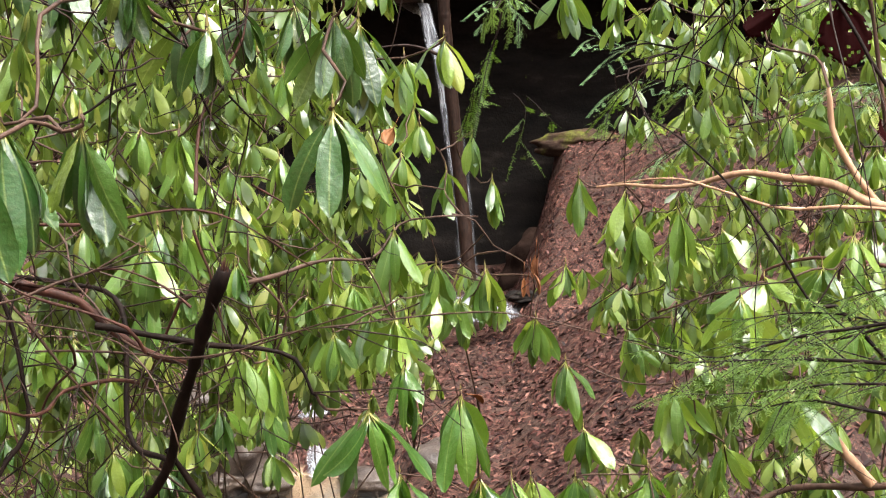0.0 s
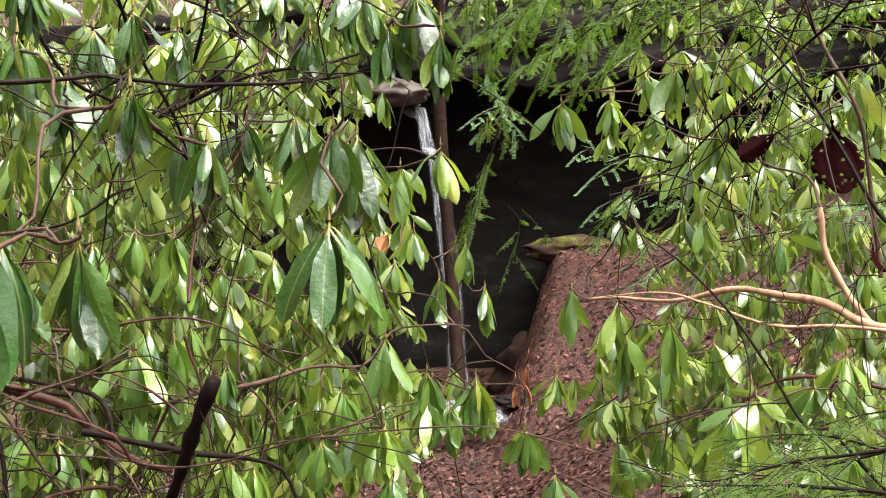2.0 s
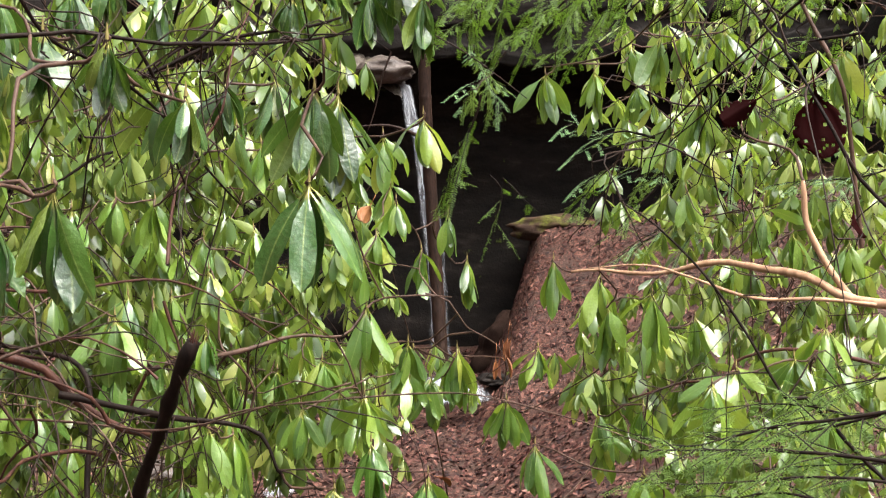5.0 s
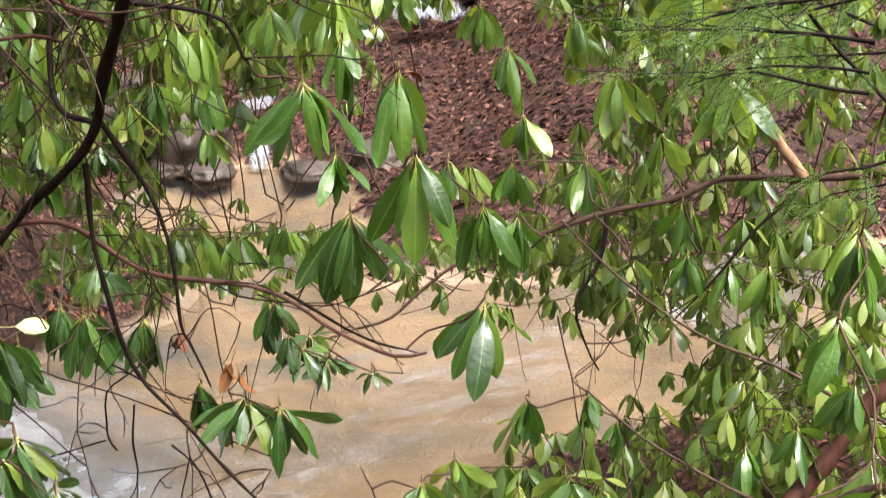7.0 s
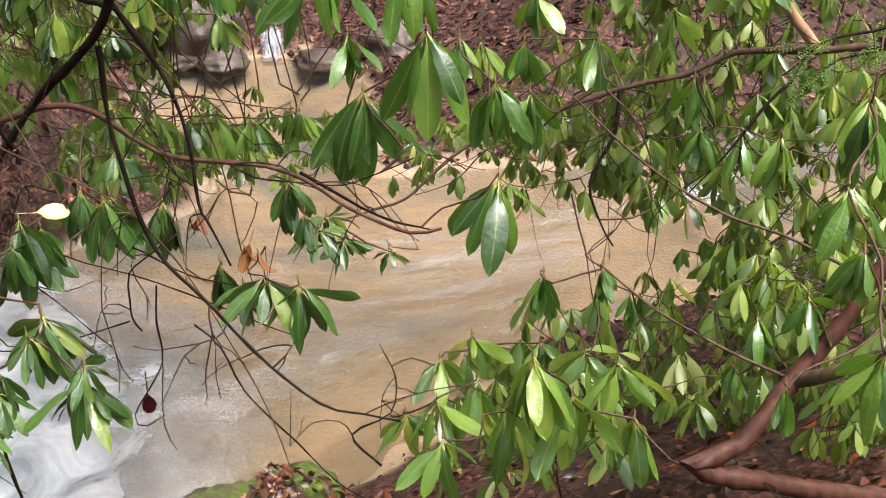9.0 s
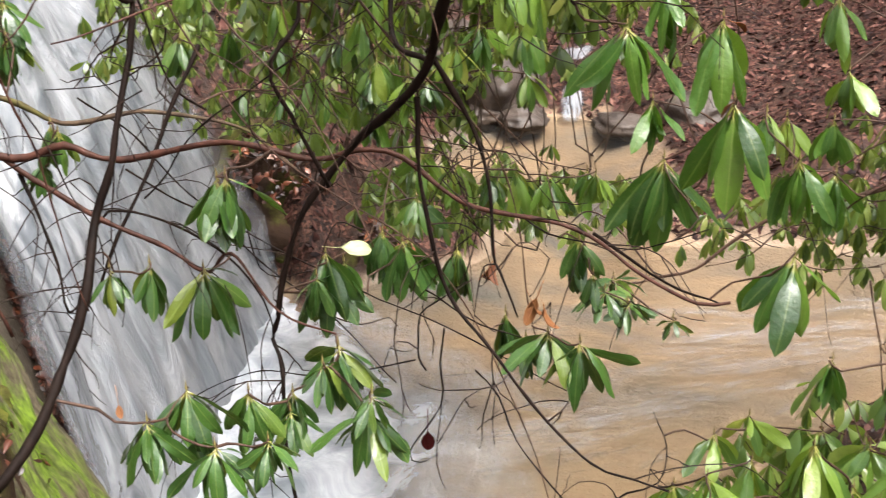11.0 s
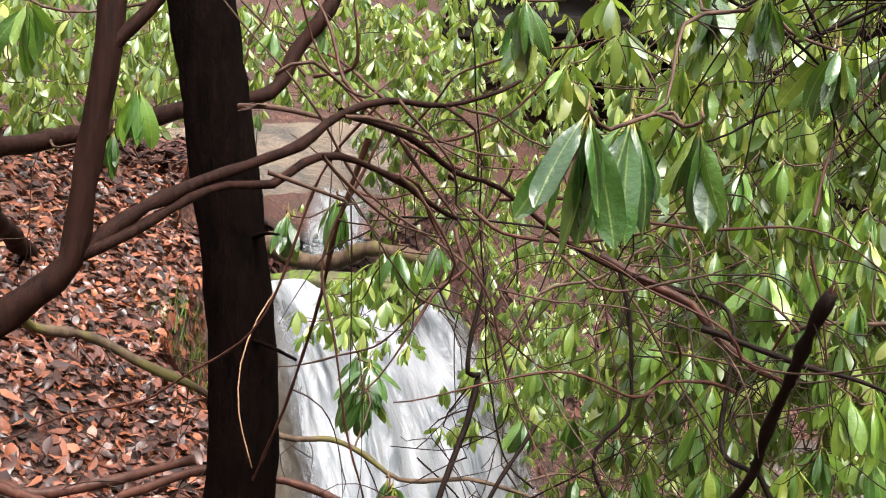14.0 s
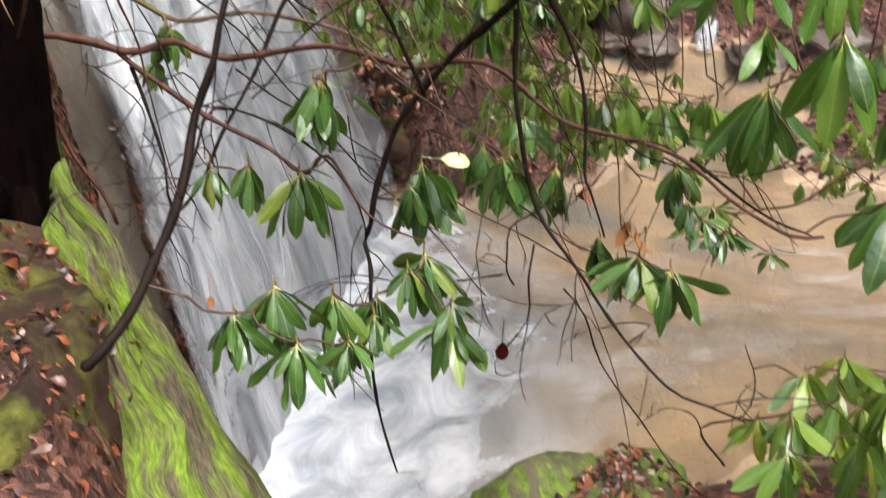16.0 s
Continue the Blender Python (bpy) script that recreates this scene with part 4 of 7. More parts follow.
for k in range(5):
    snag.add([(-1.99, 2.60, 4.60), (-2.02 + 0.01 * k, 2.52, 4.59 + 0.006 * (k - 2))], 0.003, 0.001, 5, 0.1)
part("branch_stub", snag.mesh("branch_stub", BARK), leaning, "splintered reddish stub of a snapped branch")
vine = Tubes()
vine.add([(-2.05, 2.80, 4.10), (-2.08, 2.74, 4.00), (-2.10, 2.70, 3.87), (-2.08, 2.68, 3.73), (-2.03, 2.69, 3.58)], 0.0024, 0.0018, 6, 0.05)
part("dry_tendril", vine.mesh("dry_tendril", TANBARK), leaning, "pale dry tendril hanging on the trunk")

trunk("tree", [(0.52, 22.2, 0.9), (0.51, 22.18, 0.76), (0.37, 22.49, 3.77), (0.24, 22.38, 6.82), (0.26, 22.09, 8.79), (0.28, 21.26, 12.14)], 0.125, 0.10, TWIG, "slender grey-brown tree in front of the far waterfall", 14, 0.1, 2)
for k, (px, py, hh, rr) in enumerate([(3.6, 30.5, 16, 0.2), (7.5, 30, 17, 0.25), (9.4, 26.5, 15, 0.18), (-5, 31, 16, 0.22), (-9, 30, 15, 0.2), (12, 33, 18, 0.25), (5.5, 34, 18, 0.2), (-2, 35, 18, 0.22), (8.0, 20.5, 13, 0.13), (10.2, 23.5, 13, 0.15)]):
    trunk("tree", [(px, py, max(ground_height(px, py), 7.0 if py > 29 else 0) - 0.3), (px + 0.1, py, hh * 0.5), (px - 0.15, py, hh)], rr, rr * 0.6, BARK, "tall bare forest tree on the slope above", 12, 0.1, 4)


# ---- loose limbs ----
def limb(name, pts, r0, r1, mat, label, sides=10, twigs=0, seed=0, knob=0.06, fine=2):
    """A bare branch that ends free, with some side twigs."""
    r = random.Random(seed)
    t = thing(name, pts[0], label, "branch")
    tb = Tubes()
    c = tb.add(pts, r0, r1, sides, knob + 0.05, 0.007, 0.04)
    part("stem", tb.mesh("stem", mat), t)
    LIMB_NODES.extend((c[k], max(0.004, (r0 + (r1 - r0) * k / len(c)) * 0.7)) for k in range(1, len(c), 2))
    if twigs:
        tb = Tubes()
        for _ in range(max(1, int(twigs * 0.65))):
            k = r.randint(len(c) // 5, len(c) - 2)
            d = Vector((r.gauss(0, 1), r.gauss(0, 1), r.gauss(-0.8, 0.8))).normalized() * r.uniform(0.12, 0.5)
            e = c[k] + np.array(d)
            bow = np.array([r.gauss(0, 0.16), r.gauss(0, 0.16), r.gauss(0.12, 0.12)]) * d.length
            q = tb.add([c[k], c[k] + np.array(d) * 0.35 + bow, c[k] + np.array(d) * 0.7 + bow * 0.7, e - np.array([0, 0, 0.25 * d.length])], 0.0024, 0.001, 4, 0.1, 0.012, 0.04)
            for _ in range(fine):
                m = r.randint(1, len(q) - 1)
                d2 = Vector((r.gauss(0, 1), r.gauss(0, 1), r.gauss(-0.5, 0.8))).normalized() * r.uniform(0.06, 0.22)
                tb.add([q[m], q[m] + np.array(d2) * 0.6 + np.array([0, 0, -0.015]), q[m] + np.array(d2)], 0.002, 0.001, 4, 0.1, 0.008, 0.04)
        part("twiggery", tb.mesh("twiggery", TWIG), t, kind="stuff")
    return t


def at_ground(x, y):
    return (x, y, ground_height(x, y) - 0.06)


limb("bare_branch", [at_ground(-3.9, 2.4), (-2.68, 2.61, 3.36), (-2.59, 2.79, 3.39), (-2.49, 3.03, 3.44), (-2.30, 3.17, 3.42), (-2.07, 3.25, 3.36), (-1.91, 3.30, 3.40), (-1.74, 3.32, 3.35), (-1.38, 3.34, 3.41), (-1.15, 3.36, 3.36), (-1.01, 3.36, 3.39), (-0.87, 3.37, 3.37), (-0.69, 3.34, 3.26), (-0.56, 3.33, 3.23), (-0.32, 3.32, 3.18), (-0.16, 3.29, 3.08), (-0.00, 3.27, 3.01), (0.09, 3.27, 3.02)], 0.021, 0.0045, REDBARK, "long reddish-brown branch arching over the pool", 10, 14, 1)
limb("bare_branch", [(-2.11, 3.26, 3.37), (-2.01, 3.26, 3.29), (-1.81, 3.28, 3.16), (-1.61, 3.30, 3.09), (-1.48, 3.28, 3.03), (-1.34, 3.16, 3.13), (-1.17, 3.05, 3.00), (-1.01, 3.08, 2.93)], 0.010, 0.003, REDBARK, "thin side branch dipping toward the water", 8, 6, 2)
limb("bare_branch", [(-2.06, 3.27, 3.31), (-2.00, 3.24, 3.20), (-1.93, 3.20, 3.04), (-1.89, 3.15, 2.91), (-1.95, 3.41, 2.88)], 0.007, 0.002, DARKTWIG, "thin drooping black twig before the cascade", 6, 6, 3)
limb("mossy_limb", [at_ground(-4.6, 2.4), (-2.94, 2.41, 3.98), (-2.82, 2.61, 3.90), (-2.74, 2.76, 3.87), (-2.64, 2.90, 3.77), (-2.53, 3.05, 3.69), (-2.43, 3.35, 3.51), (-2.30, 3.45, 3.51), (-2.18, 3.52, 3.46), (-2.07, 3.57, 3.39), (-1.90, 3.61, 3.41), (-1.78, 3.67, 3.41), (-1.53, 3.76, 3.34), (-1.34, 3.79, 3.19)], 0.030, 0.004, MOSSBARK, "mossy limb reaching behind the trunk", 10, 16, 4)
limb("dark_sapling", [(-1.66, 2.31, 2.81), (-1.64, 2.32, 2.83), (-1.59, 2.45, 2.94), (-1.56, 2.58, 3.07), (-1.55, 2.67, 3.20), (-1.56, 2.78, 3.35), (-1.51, 2.83, 3.49), (-1.50, 2.91, 3.67), (-1.50, 3.01, 3.89), (-1.50, 2.96, 3.90), (-1.50, 3.03, 4.20)], 0.016, 0.006, DARKTWIG, "leaning black sapling stem with many bare twigs", 10, 13, 5)
limb("dark_sapling", [(-1.62, 3.70, 3.63), (-1.89, 3.23, 2.86), (-1.86, 3.36, 3.12), (-1.76, 3.37, 3.17), (-1.60, 3.38, 3.13), (-1.44, 3.36, 3.04), (-1.33, 3.35, 2.90), (-1.29, 3.32, 2.80)], 0.008, 0.003, DARKTWIG, "thin black twig bowed toward the water", 6, 8, 6)
stump_pts = [(-1.28, 3.27, 2.81), (-1.25, 3.26, 2.89), (-1.23, 3.27, 3.02), (-1.16, 3.28, 3.22), (-0.98, 3.28, 3.43), (-0.82, 3.20, 3.57), (-0.74, 3.14, 3.68), (-0.68, 3.05, 3.84), (-0.60, 2.95, 4.00), (-0.55, 2.88, 4.12), (-0.50, 2.83, 4.23)]
snapped = limb("broken_branch", [(-1.05, 2.93, 2.22), (-1.13, 2.99, 2.40), (-1.18, 3.06, 2.59), (-1.19, 3.10, 2.80)] + stump_pts, 0.003, 0.017, DARKTWIG, "dark broken branch with a snapped-off end", 12, 14, 7, 0.1)
splinters = Tubes()
for k in range(6):
    splinters.add([(-0.51 + 0.005 * math.cos(k), 2.84 + 0.005 * math.sin(k), 4.20), (-0.495 + 0.009 * math.cos(k), 2.825 + 0.009 * math.sin(k), 4.245 + 0.008 * (k % 3))], 0.005, 0.0008, 5, 0.1)
part("splintered_end", splinters.mesh("splintered_end", REDBARK), snapped, "torn reddish wood fibres", kind="stuff")
limb("dark_twig", [(-0.74, 3.17, 3.74), (-0.69, 3.20, 3.64), (-0.62, 3.23, 3.49), (-0.58, 3.21, 3.34), (-0.57, 3.18, 3.16), (-0.55, 3.16, 3.12), (-0.49, 3.12, 3.00)], 0.009, 0.003, DARKTWIG, "black twig hanging from the broken branch", 7, 8, 8)
limb("dark_twig", [(-0.76, 3.12, 3.62), (-0.76, 3.13, 3.45), (-0.73, 3.12, 3.26), (-0.69, 3.11, 3.06), (-0.58, 3.07, 2.93), (-0.46, 3.07, 2.77), (-0.28, 3.05, 2.59), (-0.15, 3.04, 2.56), (-0.05, 3.03, 2.54)], 0.008, 0.003, DARKTWIG, "long thin twig trailing over the pool", 7, 12, 9)
limb("dark_twig", [(-0.74, 3.20, 3.70), (-0.89, 3.38, 3.74), (-0.92, 3.51, 4.08), (-1.13, 3.66, 4.14), (-1.37, 3.79, 4.17), (-1.62, 3.91, 4.28), (-1.87, 3.91, 4.30), (-2.27, 3.80, 4.29)], 0.009, 0.004, DARKTWIG, "tangled twig behind the broken branch", 7, 16, 10)
redstem = thing("red_stem", at_ground(-2.55, 1.2), "crooked reddish rhododendron stem forking in front of the trunk", "branch")
tb = Tubes()
tb.add([at_ground(-2.55, 1.2), (-1.60, 1.27, 4.05), (-1.53, 1.29, 4.12), (-1.47, 1.34, 4.19), (-1.43, 1.38, 4.25), (-1.42, 1.39, 4.37), (-1.41, 1.40, 4.49), (-1.40, 1.41, 4.61), (-1.41, 1.42, 4.76), (-1.44, 1.43, 5.06)], 0.031, 0.021, 14, 0.07)
tb.add([(-1.40, 1.40, 4.59), (-1.38, 1.42, 4.63), (-1.36, 1.45, 4.67), (-1.33, 1.49, 4.75), (-1.29, 1.59, 5.00)], 0.013, 0.012, 10, 0.05)
part("stem", tb.mesh("stem", STEMBARK), redstem)
tb = Tubes()
tb.add([(-1.44, 1.37, 4.24), (-1.41, 1.44, 4.30), (-1.40, 1.52, 4.35), (-1.43, 1.70, 4.40), (-1.43, 1.83, 4.43), (-1.41, 1.97, 4.48), (-1.40, 2.10, 4.56), (-1.37, 2.24, 4.60), (-1.31, 2.39, 4.60), (-1.24, 2.53, 4.65), (-1.23, 2.65, 4.70)], 0.016, 0.004, 10, 0.13, 0.006)
tb.add([(-1.42, 1.39, 4.26), (-1.39, 1.47, 4.30), (-1.41, 1.65, 4.36), (-1.42, 1.77, 4.39), (-1.39, 1.87, 4.40), (-1.40, 1.98, 4.45), (-1.40, 2.10, 4.47), (-1.36, 2.25, 4.43), (-1.32, 2.39, 4.37), (-1.32, 2.50, 4.34)], 0.012, 0.006, 10, 0.13, 0.006)
tb.add([(-1.40, 2.10, 4.56), (-1.37, 2.35, 4.52), (-1.33, 2.50, 4.45), (-1.28, 2.64, 4.42), (-1.15, 2.80, 4.29), (-1.05, 2.95, 4.22), (-0.91, 3.10, 4.17)], 0.009, 0.004, 8, 0.08)
part("side_branch", tb.mesh("side_branch", STEMBARK), redstem)
tb = Tubes()
for (a, b2) in [((-1.39, 2.10, 4.55), (-1.21, 2.56, 4.50)), ((-1.35, 2.25, 4.60), (-1.25, 2.54, 4.30)), ((-1.31, 2.39, 4.60), (-1.22, 2.67, 4.47)), ((-1.37, 2.00, 4.46), (-1.34, 2.49, 4.29)), ((-1.40, 1.86, 4.42), (-1.40, 2.22, 4.37)), ((-1.38, 2.17, 4.58), (-1.26, 2.54, 4.46)), ((-1.34, 2.26, 4.43), (-1.35, 2.58, 4.09)), ((-1.45, 1.93, 4.62), (-1.38, 2.34, 4.71)), ((-1.40, 2.34, 4.52), (-1.29, 2.71, 3.97)), ((-1.34, 2.49, 4.61), (-1.17, 2.79, 4.57))]:
    q = tb.add(twig_path(a, b2, rng, 0), 0.005, 0.002, 5, 0.1, 0.015, 0.05)
    LIMB_NODES.extend((p, 0.004) for p in q[2::3])
part("twiggery", tb.mesh("twiggery", BARK), redstem, kind="stuff")
limb("leaning_limb", [at_ground(-4.6, 4.2), (-3.13, 2.53, 4.38), (-3.05, 2.78, 4.46), (-2.97, 3.00, 4.53), (-2.90, 3.33, 4.63), (-2.80, 3.66, 4.72), (-2.78, 3.79, 4.89), (-2.71, 3.93, 5.11), (-2.70, 4.11, 5.47)], 0.045, 0.026, STEMBARK, "thick brown limb crossing behind the trunk", 12, 8, 77)
limb("fallen_branch", [(-2.94, 2.56, 3.40), (-2.84, 2.66, 3.36), (-2.68, 2.83, 3.40), (-2.57, 3.08, 3.45)], 0.02, 0.016, REDBARK, "bare fallen branch on the leaf litter", 8)
limb("mossy_log", [(-5.64, 7.41, 3.91), (-5.44, 7.40, 3.82), (-5.21, 7.41, 3.78), (-4.98, 7.43, 3.82), (-4.77, 7.44, 3.92), (-4.52, 7.46, 3.92), (-4.19, 7.53, 3.85)], 0.075, 0.045, MOSSBARK, "curved mossy log lying across the upper cascade", 12, 4, 84)
limb("fallen_twig", [(-2.22, 3.08, 3.16), (-2.18, 3.07, 3.07), (-2.09, 3.08, 2.95), (-2.04, 3.07, 2.85)], 0.009, 0.006, REDBARK, "short reddish twig by the rock", 6)

limb("hanging_twig", [(0.99, 4.41, 5.31), (0.91, 4.64, 5.22), (0.82, 4.88, 5.15), (0.73, 4.99, 5.12), (0.64, 5.11, 5.12), (0.55, 5.12, 5.11)], 0.006, 0.003, BARK, "thin twig holding leaf clusters before the dark recess", 6, 2, 50)
# branches in front of the far waterfall
limb("dark_branch", [(-0.91, 2.07, 4.83), (-0.78, 2.23, 4.83), (-0.65, 2.32, 4.84), (-0.61, 2.38, 4.85), (-0.42, 2.53, 4.87), (-0.25, 2.65, 4.88), (-0.16, 2.75, 4.90), (-0.09, 2.80, 4.94), (-0.03, 2.85, 4.96)], 0.0059, 0.0023, DARKTWIG, "long straight dark wet branch among leaves", 8, 16, 21)
limb("dark_branch", [(-0.88, 2.36, 5.12), (-0.81, 2.51, 5.02), (-0.75, 2.60, 4.89), (-0.66, 2.69, 4.84), (-0.56, 2.82, 4.75), (-0.47, 2.94, 4.62), (-0.41, 3.00, 4.54)], 0.0056, 0.0023, DARKTWIG, "dark slanting branch among leaves", 7, 14, 22)
limb("dark_branch", [(-0.64, 2.42, 5.15), (-0.62, 2.56, 5.02), (-0.60, 2.64, 4.92), (-0.56, 2.71, 4.81), (-0.55, 2.83, 4.68), (-0.51, 2.94, 4.55)], 0.0053, 0.0023, DARKTWIG, "dark curving branch among leaves", 7, 12, 23)
limb("dark_branch", [(-0.80, 2.79, 5.22), (-0.66, 2.84, 5.14), (-0.52, 2.99, 5.10), (-0.35, 3.13, 4.99), (-0.24, 3.15, 4.92)], 0.0037, 0.0015, DARKTWIG, "thin dark branch among leaves", 6, 12, 24)
limb("bare_branch", [(-0.90, 4.15, 4.00), (-0.82, 4.17, 4.04), (-0.65, 4.31, 4.05), (-0.47, 4.43, 4.08), (-0.26, 4.55, 4.08), (-0.16, 4.67, 4.20), (-0.03, 4.67, 4.22), (0.14, 4.77, 4.20)], 0.010, 0.003, BARK, "thin pale branch with leaf clusters", 7, 6, 25)
limb("bare_branch", [(0.04, 4.87, 4.21), (0.13, 4.87, 4.18), (0.19, 4.86, 4.08), (0.31, 4.84, 4.01)], 0.004, 0.002, BARK, "thin kinked grey twig", 6, 3, 26)
limb("bare_branch", [(-1.14, 2.98, 4.26), (-1.00, 3.02, 4.19), (-0.90, 3.05, 4.15), (-0.83, 3.06, 4.07), (-0.72, 3.08, 3.99), (-0.67, 3.14, 3.97)], 0.014, 0.008, REDBARK, "reddish bare branch crossing another branch", 8, 12, 27)
limb("bare_branch", [(-0.84, 2.96, 4.10), (-0.72, 2.98, 4.06), (-0.60, 3.05, 4.02), (-0.48, 3.12, 4.00), (-0.39, 3.13, 3.97), (-0.35, 3.12, 3.90), (-0.34, 3.12, 3.87)], 0.009, 0.004, DARKTWIG, "dark branch bending down at its tip", 7, 10, 28)
limb("dark_branch", [(-1.13, 3.09, 4.23), (-1.09, 3.09, 4.12), (-1.06, 3.07, 3.95), (-1.05, 3.06, 3.84), (-1.12, 3.00, 3.69), (-1.01, 3.09, 3.37)], 0.0062, 0.0053, DARKTWIG, "dark bare twig hanging low", 7, 10, 29)
limb("tan_branch", [(1.74, 4.12, 4.18), (1.57, 4.23, 4.18), (1.48, 4.30, 4.21), (1.38, 4.36, 4.28), (1.25, 4.51, 4.30), (1.10, 4.65, 4.31), (0.93, 4.79, 4.28), (0.73, 4.92, 4.29), (0.62, 4.94, 4.28)], 0.020, 0.005, TANBARK, "pinkish tan bare branch reaching sideways", 10, 8, 30)
limb("tan_branch", [(1.51, 4.29, 4.20), (1.44, 4.34, 4.33), (1.38, 4.37, 4.47), (1.37, 4.37, 4.61)], 0.013, 0.009, TANBARK, "short snapped tan branch pointing up", 9)
limb("tan_branch", [(1.56, 4.19, 4.18), (1.37, 4.25, 4.20), (1.17, 4.31, 4.20), (0.97, 4.47, 4.28), (0.85, 4.60, 4.32), (0.66, 4.73, 4.30)], 0.008, 0.003, TANBARK, "thin tan bare branch among green clusters", 7, 8, 31)
limb("tan_branch", [(1.49, 3.98, 4.00), (1.38, 4.02, 4.03), (1.23, 4.13, 4.05), (1.08, 4.21, 4.00), (1.05, 4.21, 3.93), (0.93, 4.34, 3.91), (0.76, 4.46, 3.84)], 0.008, 0.003, REDBARK, "bent reddish bare twig among leaves", 7, 8, 32)
limb("dark_branch", [(0.55, 3.34, 4.54), (0.65, 3.32, 4.47), (0.77, 3.29, 4.34), (0.88, 3.24, 4.17), (0.96, 3.20, 4.02), (1.01, 3.21, 4.02), (1.12, 3.15, 3.88), (1.27, 3.06, 3.71)], 0.0025, 0.0060, DARKTWIG, "dark thin branch slanting down", 7, 8, 33)
limb("dark_branch", [(0.91, 2.34, 5.12), (0.85, 2.50, 4.98), (0.78, 2.59, 4.91), (0.69, 2.68, 4.82), (0.62, 2.81, 4.74), (0.58, 2.92, 4.66), (0.55, 2.93, 4.58)], 0.0040, 0.0019, DARKTWIG, "dark fine branch of a hemlock", 7, 18, 34)
limb("dark_branch", [(0.92, 2.30, 4.46), (0.84, 2.33, 4.55), (0.80, 2.35, 4.64), (0.77, 2.40, 4.73), (0.72, 2.46, 4.84), (0.67, 2.56, 4.95)], 0.0046, 0.0023, DARKTWIG, "dark branch that carries dead red leaves", 7, 10, 35)
limb("dark_branch", [(1.18, 3.27, 4.40), (1.14, 3.28, 4.73), (1.10, 3.28, 4.91), (1.02, 3.38, 5.17), (0.97, 3.34, 5.38)], 0.006, 0.006, BARK, "thin upright brown stem among foliage", 7, 6, 36)
limb("rhododendron_limb", [at_ground(4.2, 4.5), (1.75, 3.94, 3.28), (1.64, 4.10, 3.27), (1.42, 4.22, 3.22), (1.19, 4.34, 3.19), (1.01, 4.36, 3.12), (0.78, 4.39, 3.07), (0.49, 4.40, 2.97), (0.26, 4.39, 2.90), (0.11, 4.37, 2.80), (-0.02, 4.33, 2.70), (-0.15, 4.31, 2.67)], 0.030, 0.005, BARK, "brown limb stretching out over the pool", 10, 14, 40)
limb("rhododendron_limb", [(1.44, 4.22, 3.23), (1.38, 4.21, 3.32), (1.31, 4.20, 3.41), (1.26, 4.17, 3.47)], 0.022, 0.014, TANBARK, "pale snapped end of a brown limb", 10, 5, 81)
limb("rhododendron_limb", [at_ground(1.9, 3.4), (0.86, 3.17, 2.22), (0.98, 3.24, 2.27), (1.19, 3.35, 2.46), (1.31, 3.39, 2.61), (1.41, 3.42, 2.75), (1.54, 3.44, 2.92), (1.51, 3.64, 3.54)], 0.036, 0.022, REDBARK, "thick reddish stem rising from the bank", 12, 5, 82)
limb("rhododendron_limb", [(1.17, 3.32, 2.44), (1.22, 3.24, 2.50), (1.30, 3.15, 2.59), (1.41, 3.04, 2.70)], 0.024, 0.018, MOSSBARK, "dark forked limb near the bank", 10, 5, 83)
limb("dark_twig", [(0.55, 3.93, 3.19), (0.65, 3.89, 3.09), (0.81, 3.81, 2.96), (1.00, 3.72, 2.85), (1.23, 3.62, 2.77), (1.49, 3.46, 2.66), (1.68, 3.34, 2.58)], 0.004, 0.007, BARK, "long thin slanting twig", 6, 10, 43)
limb("dark_twig", [(0.60, 3.63, 2.72), (0.77, 3.55, 2.60), (0.98, 3.43, 2.49), (1.17, 3.34, 2.42)], 0.003, 0.006, BARK, "thin twig joining the thick stem", 6, 6, 44)
limb("dark_twig", [(-0.32, 3.51, 3.12), (-0.18, 3.53, 3.02), (-0.05, 3.55, 2.93), (0.07, 3.54, 2.90)], 0.006, 0.003, DARKTWIG, "thin twig end over the water", 6, 3, 45)
limb("dark_twig", [(0.76, 4.29, 3.09), (0.73, 4.25, 2.93), (0.65, 4.20, 2.78), (0.68, 4.15, 2.66), (0.72, 4.11, 2.57)], 0.009, 0.003, DARKTWIG, "crooked dark twig hanging over the pool", 6, 5, 46)
limb("dark_twig", [(1.37, 4.07, 3.22), (1.24, 4.08, 3.10), (1.09, 4.05, 2.92), (0.96, 4.04, 2.78)], 0.007, 0.003, DARKTWIG, "dark wet side twig of the brown limb", 6, 6, 47)
limb("dark_twig", [(-0.15, 3.87, 1.84), (-0.26, 3.93, 1.94), (-0.12, 3.97, 2.00), (-0.09, 4.04, 2.12), (-0.14, 4.10, 2.22)], 0.005, 0.002, DARKTWIG, "bare crooked twig over the sand", 6, 4, 48)


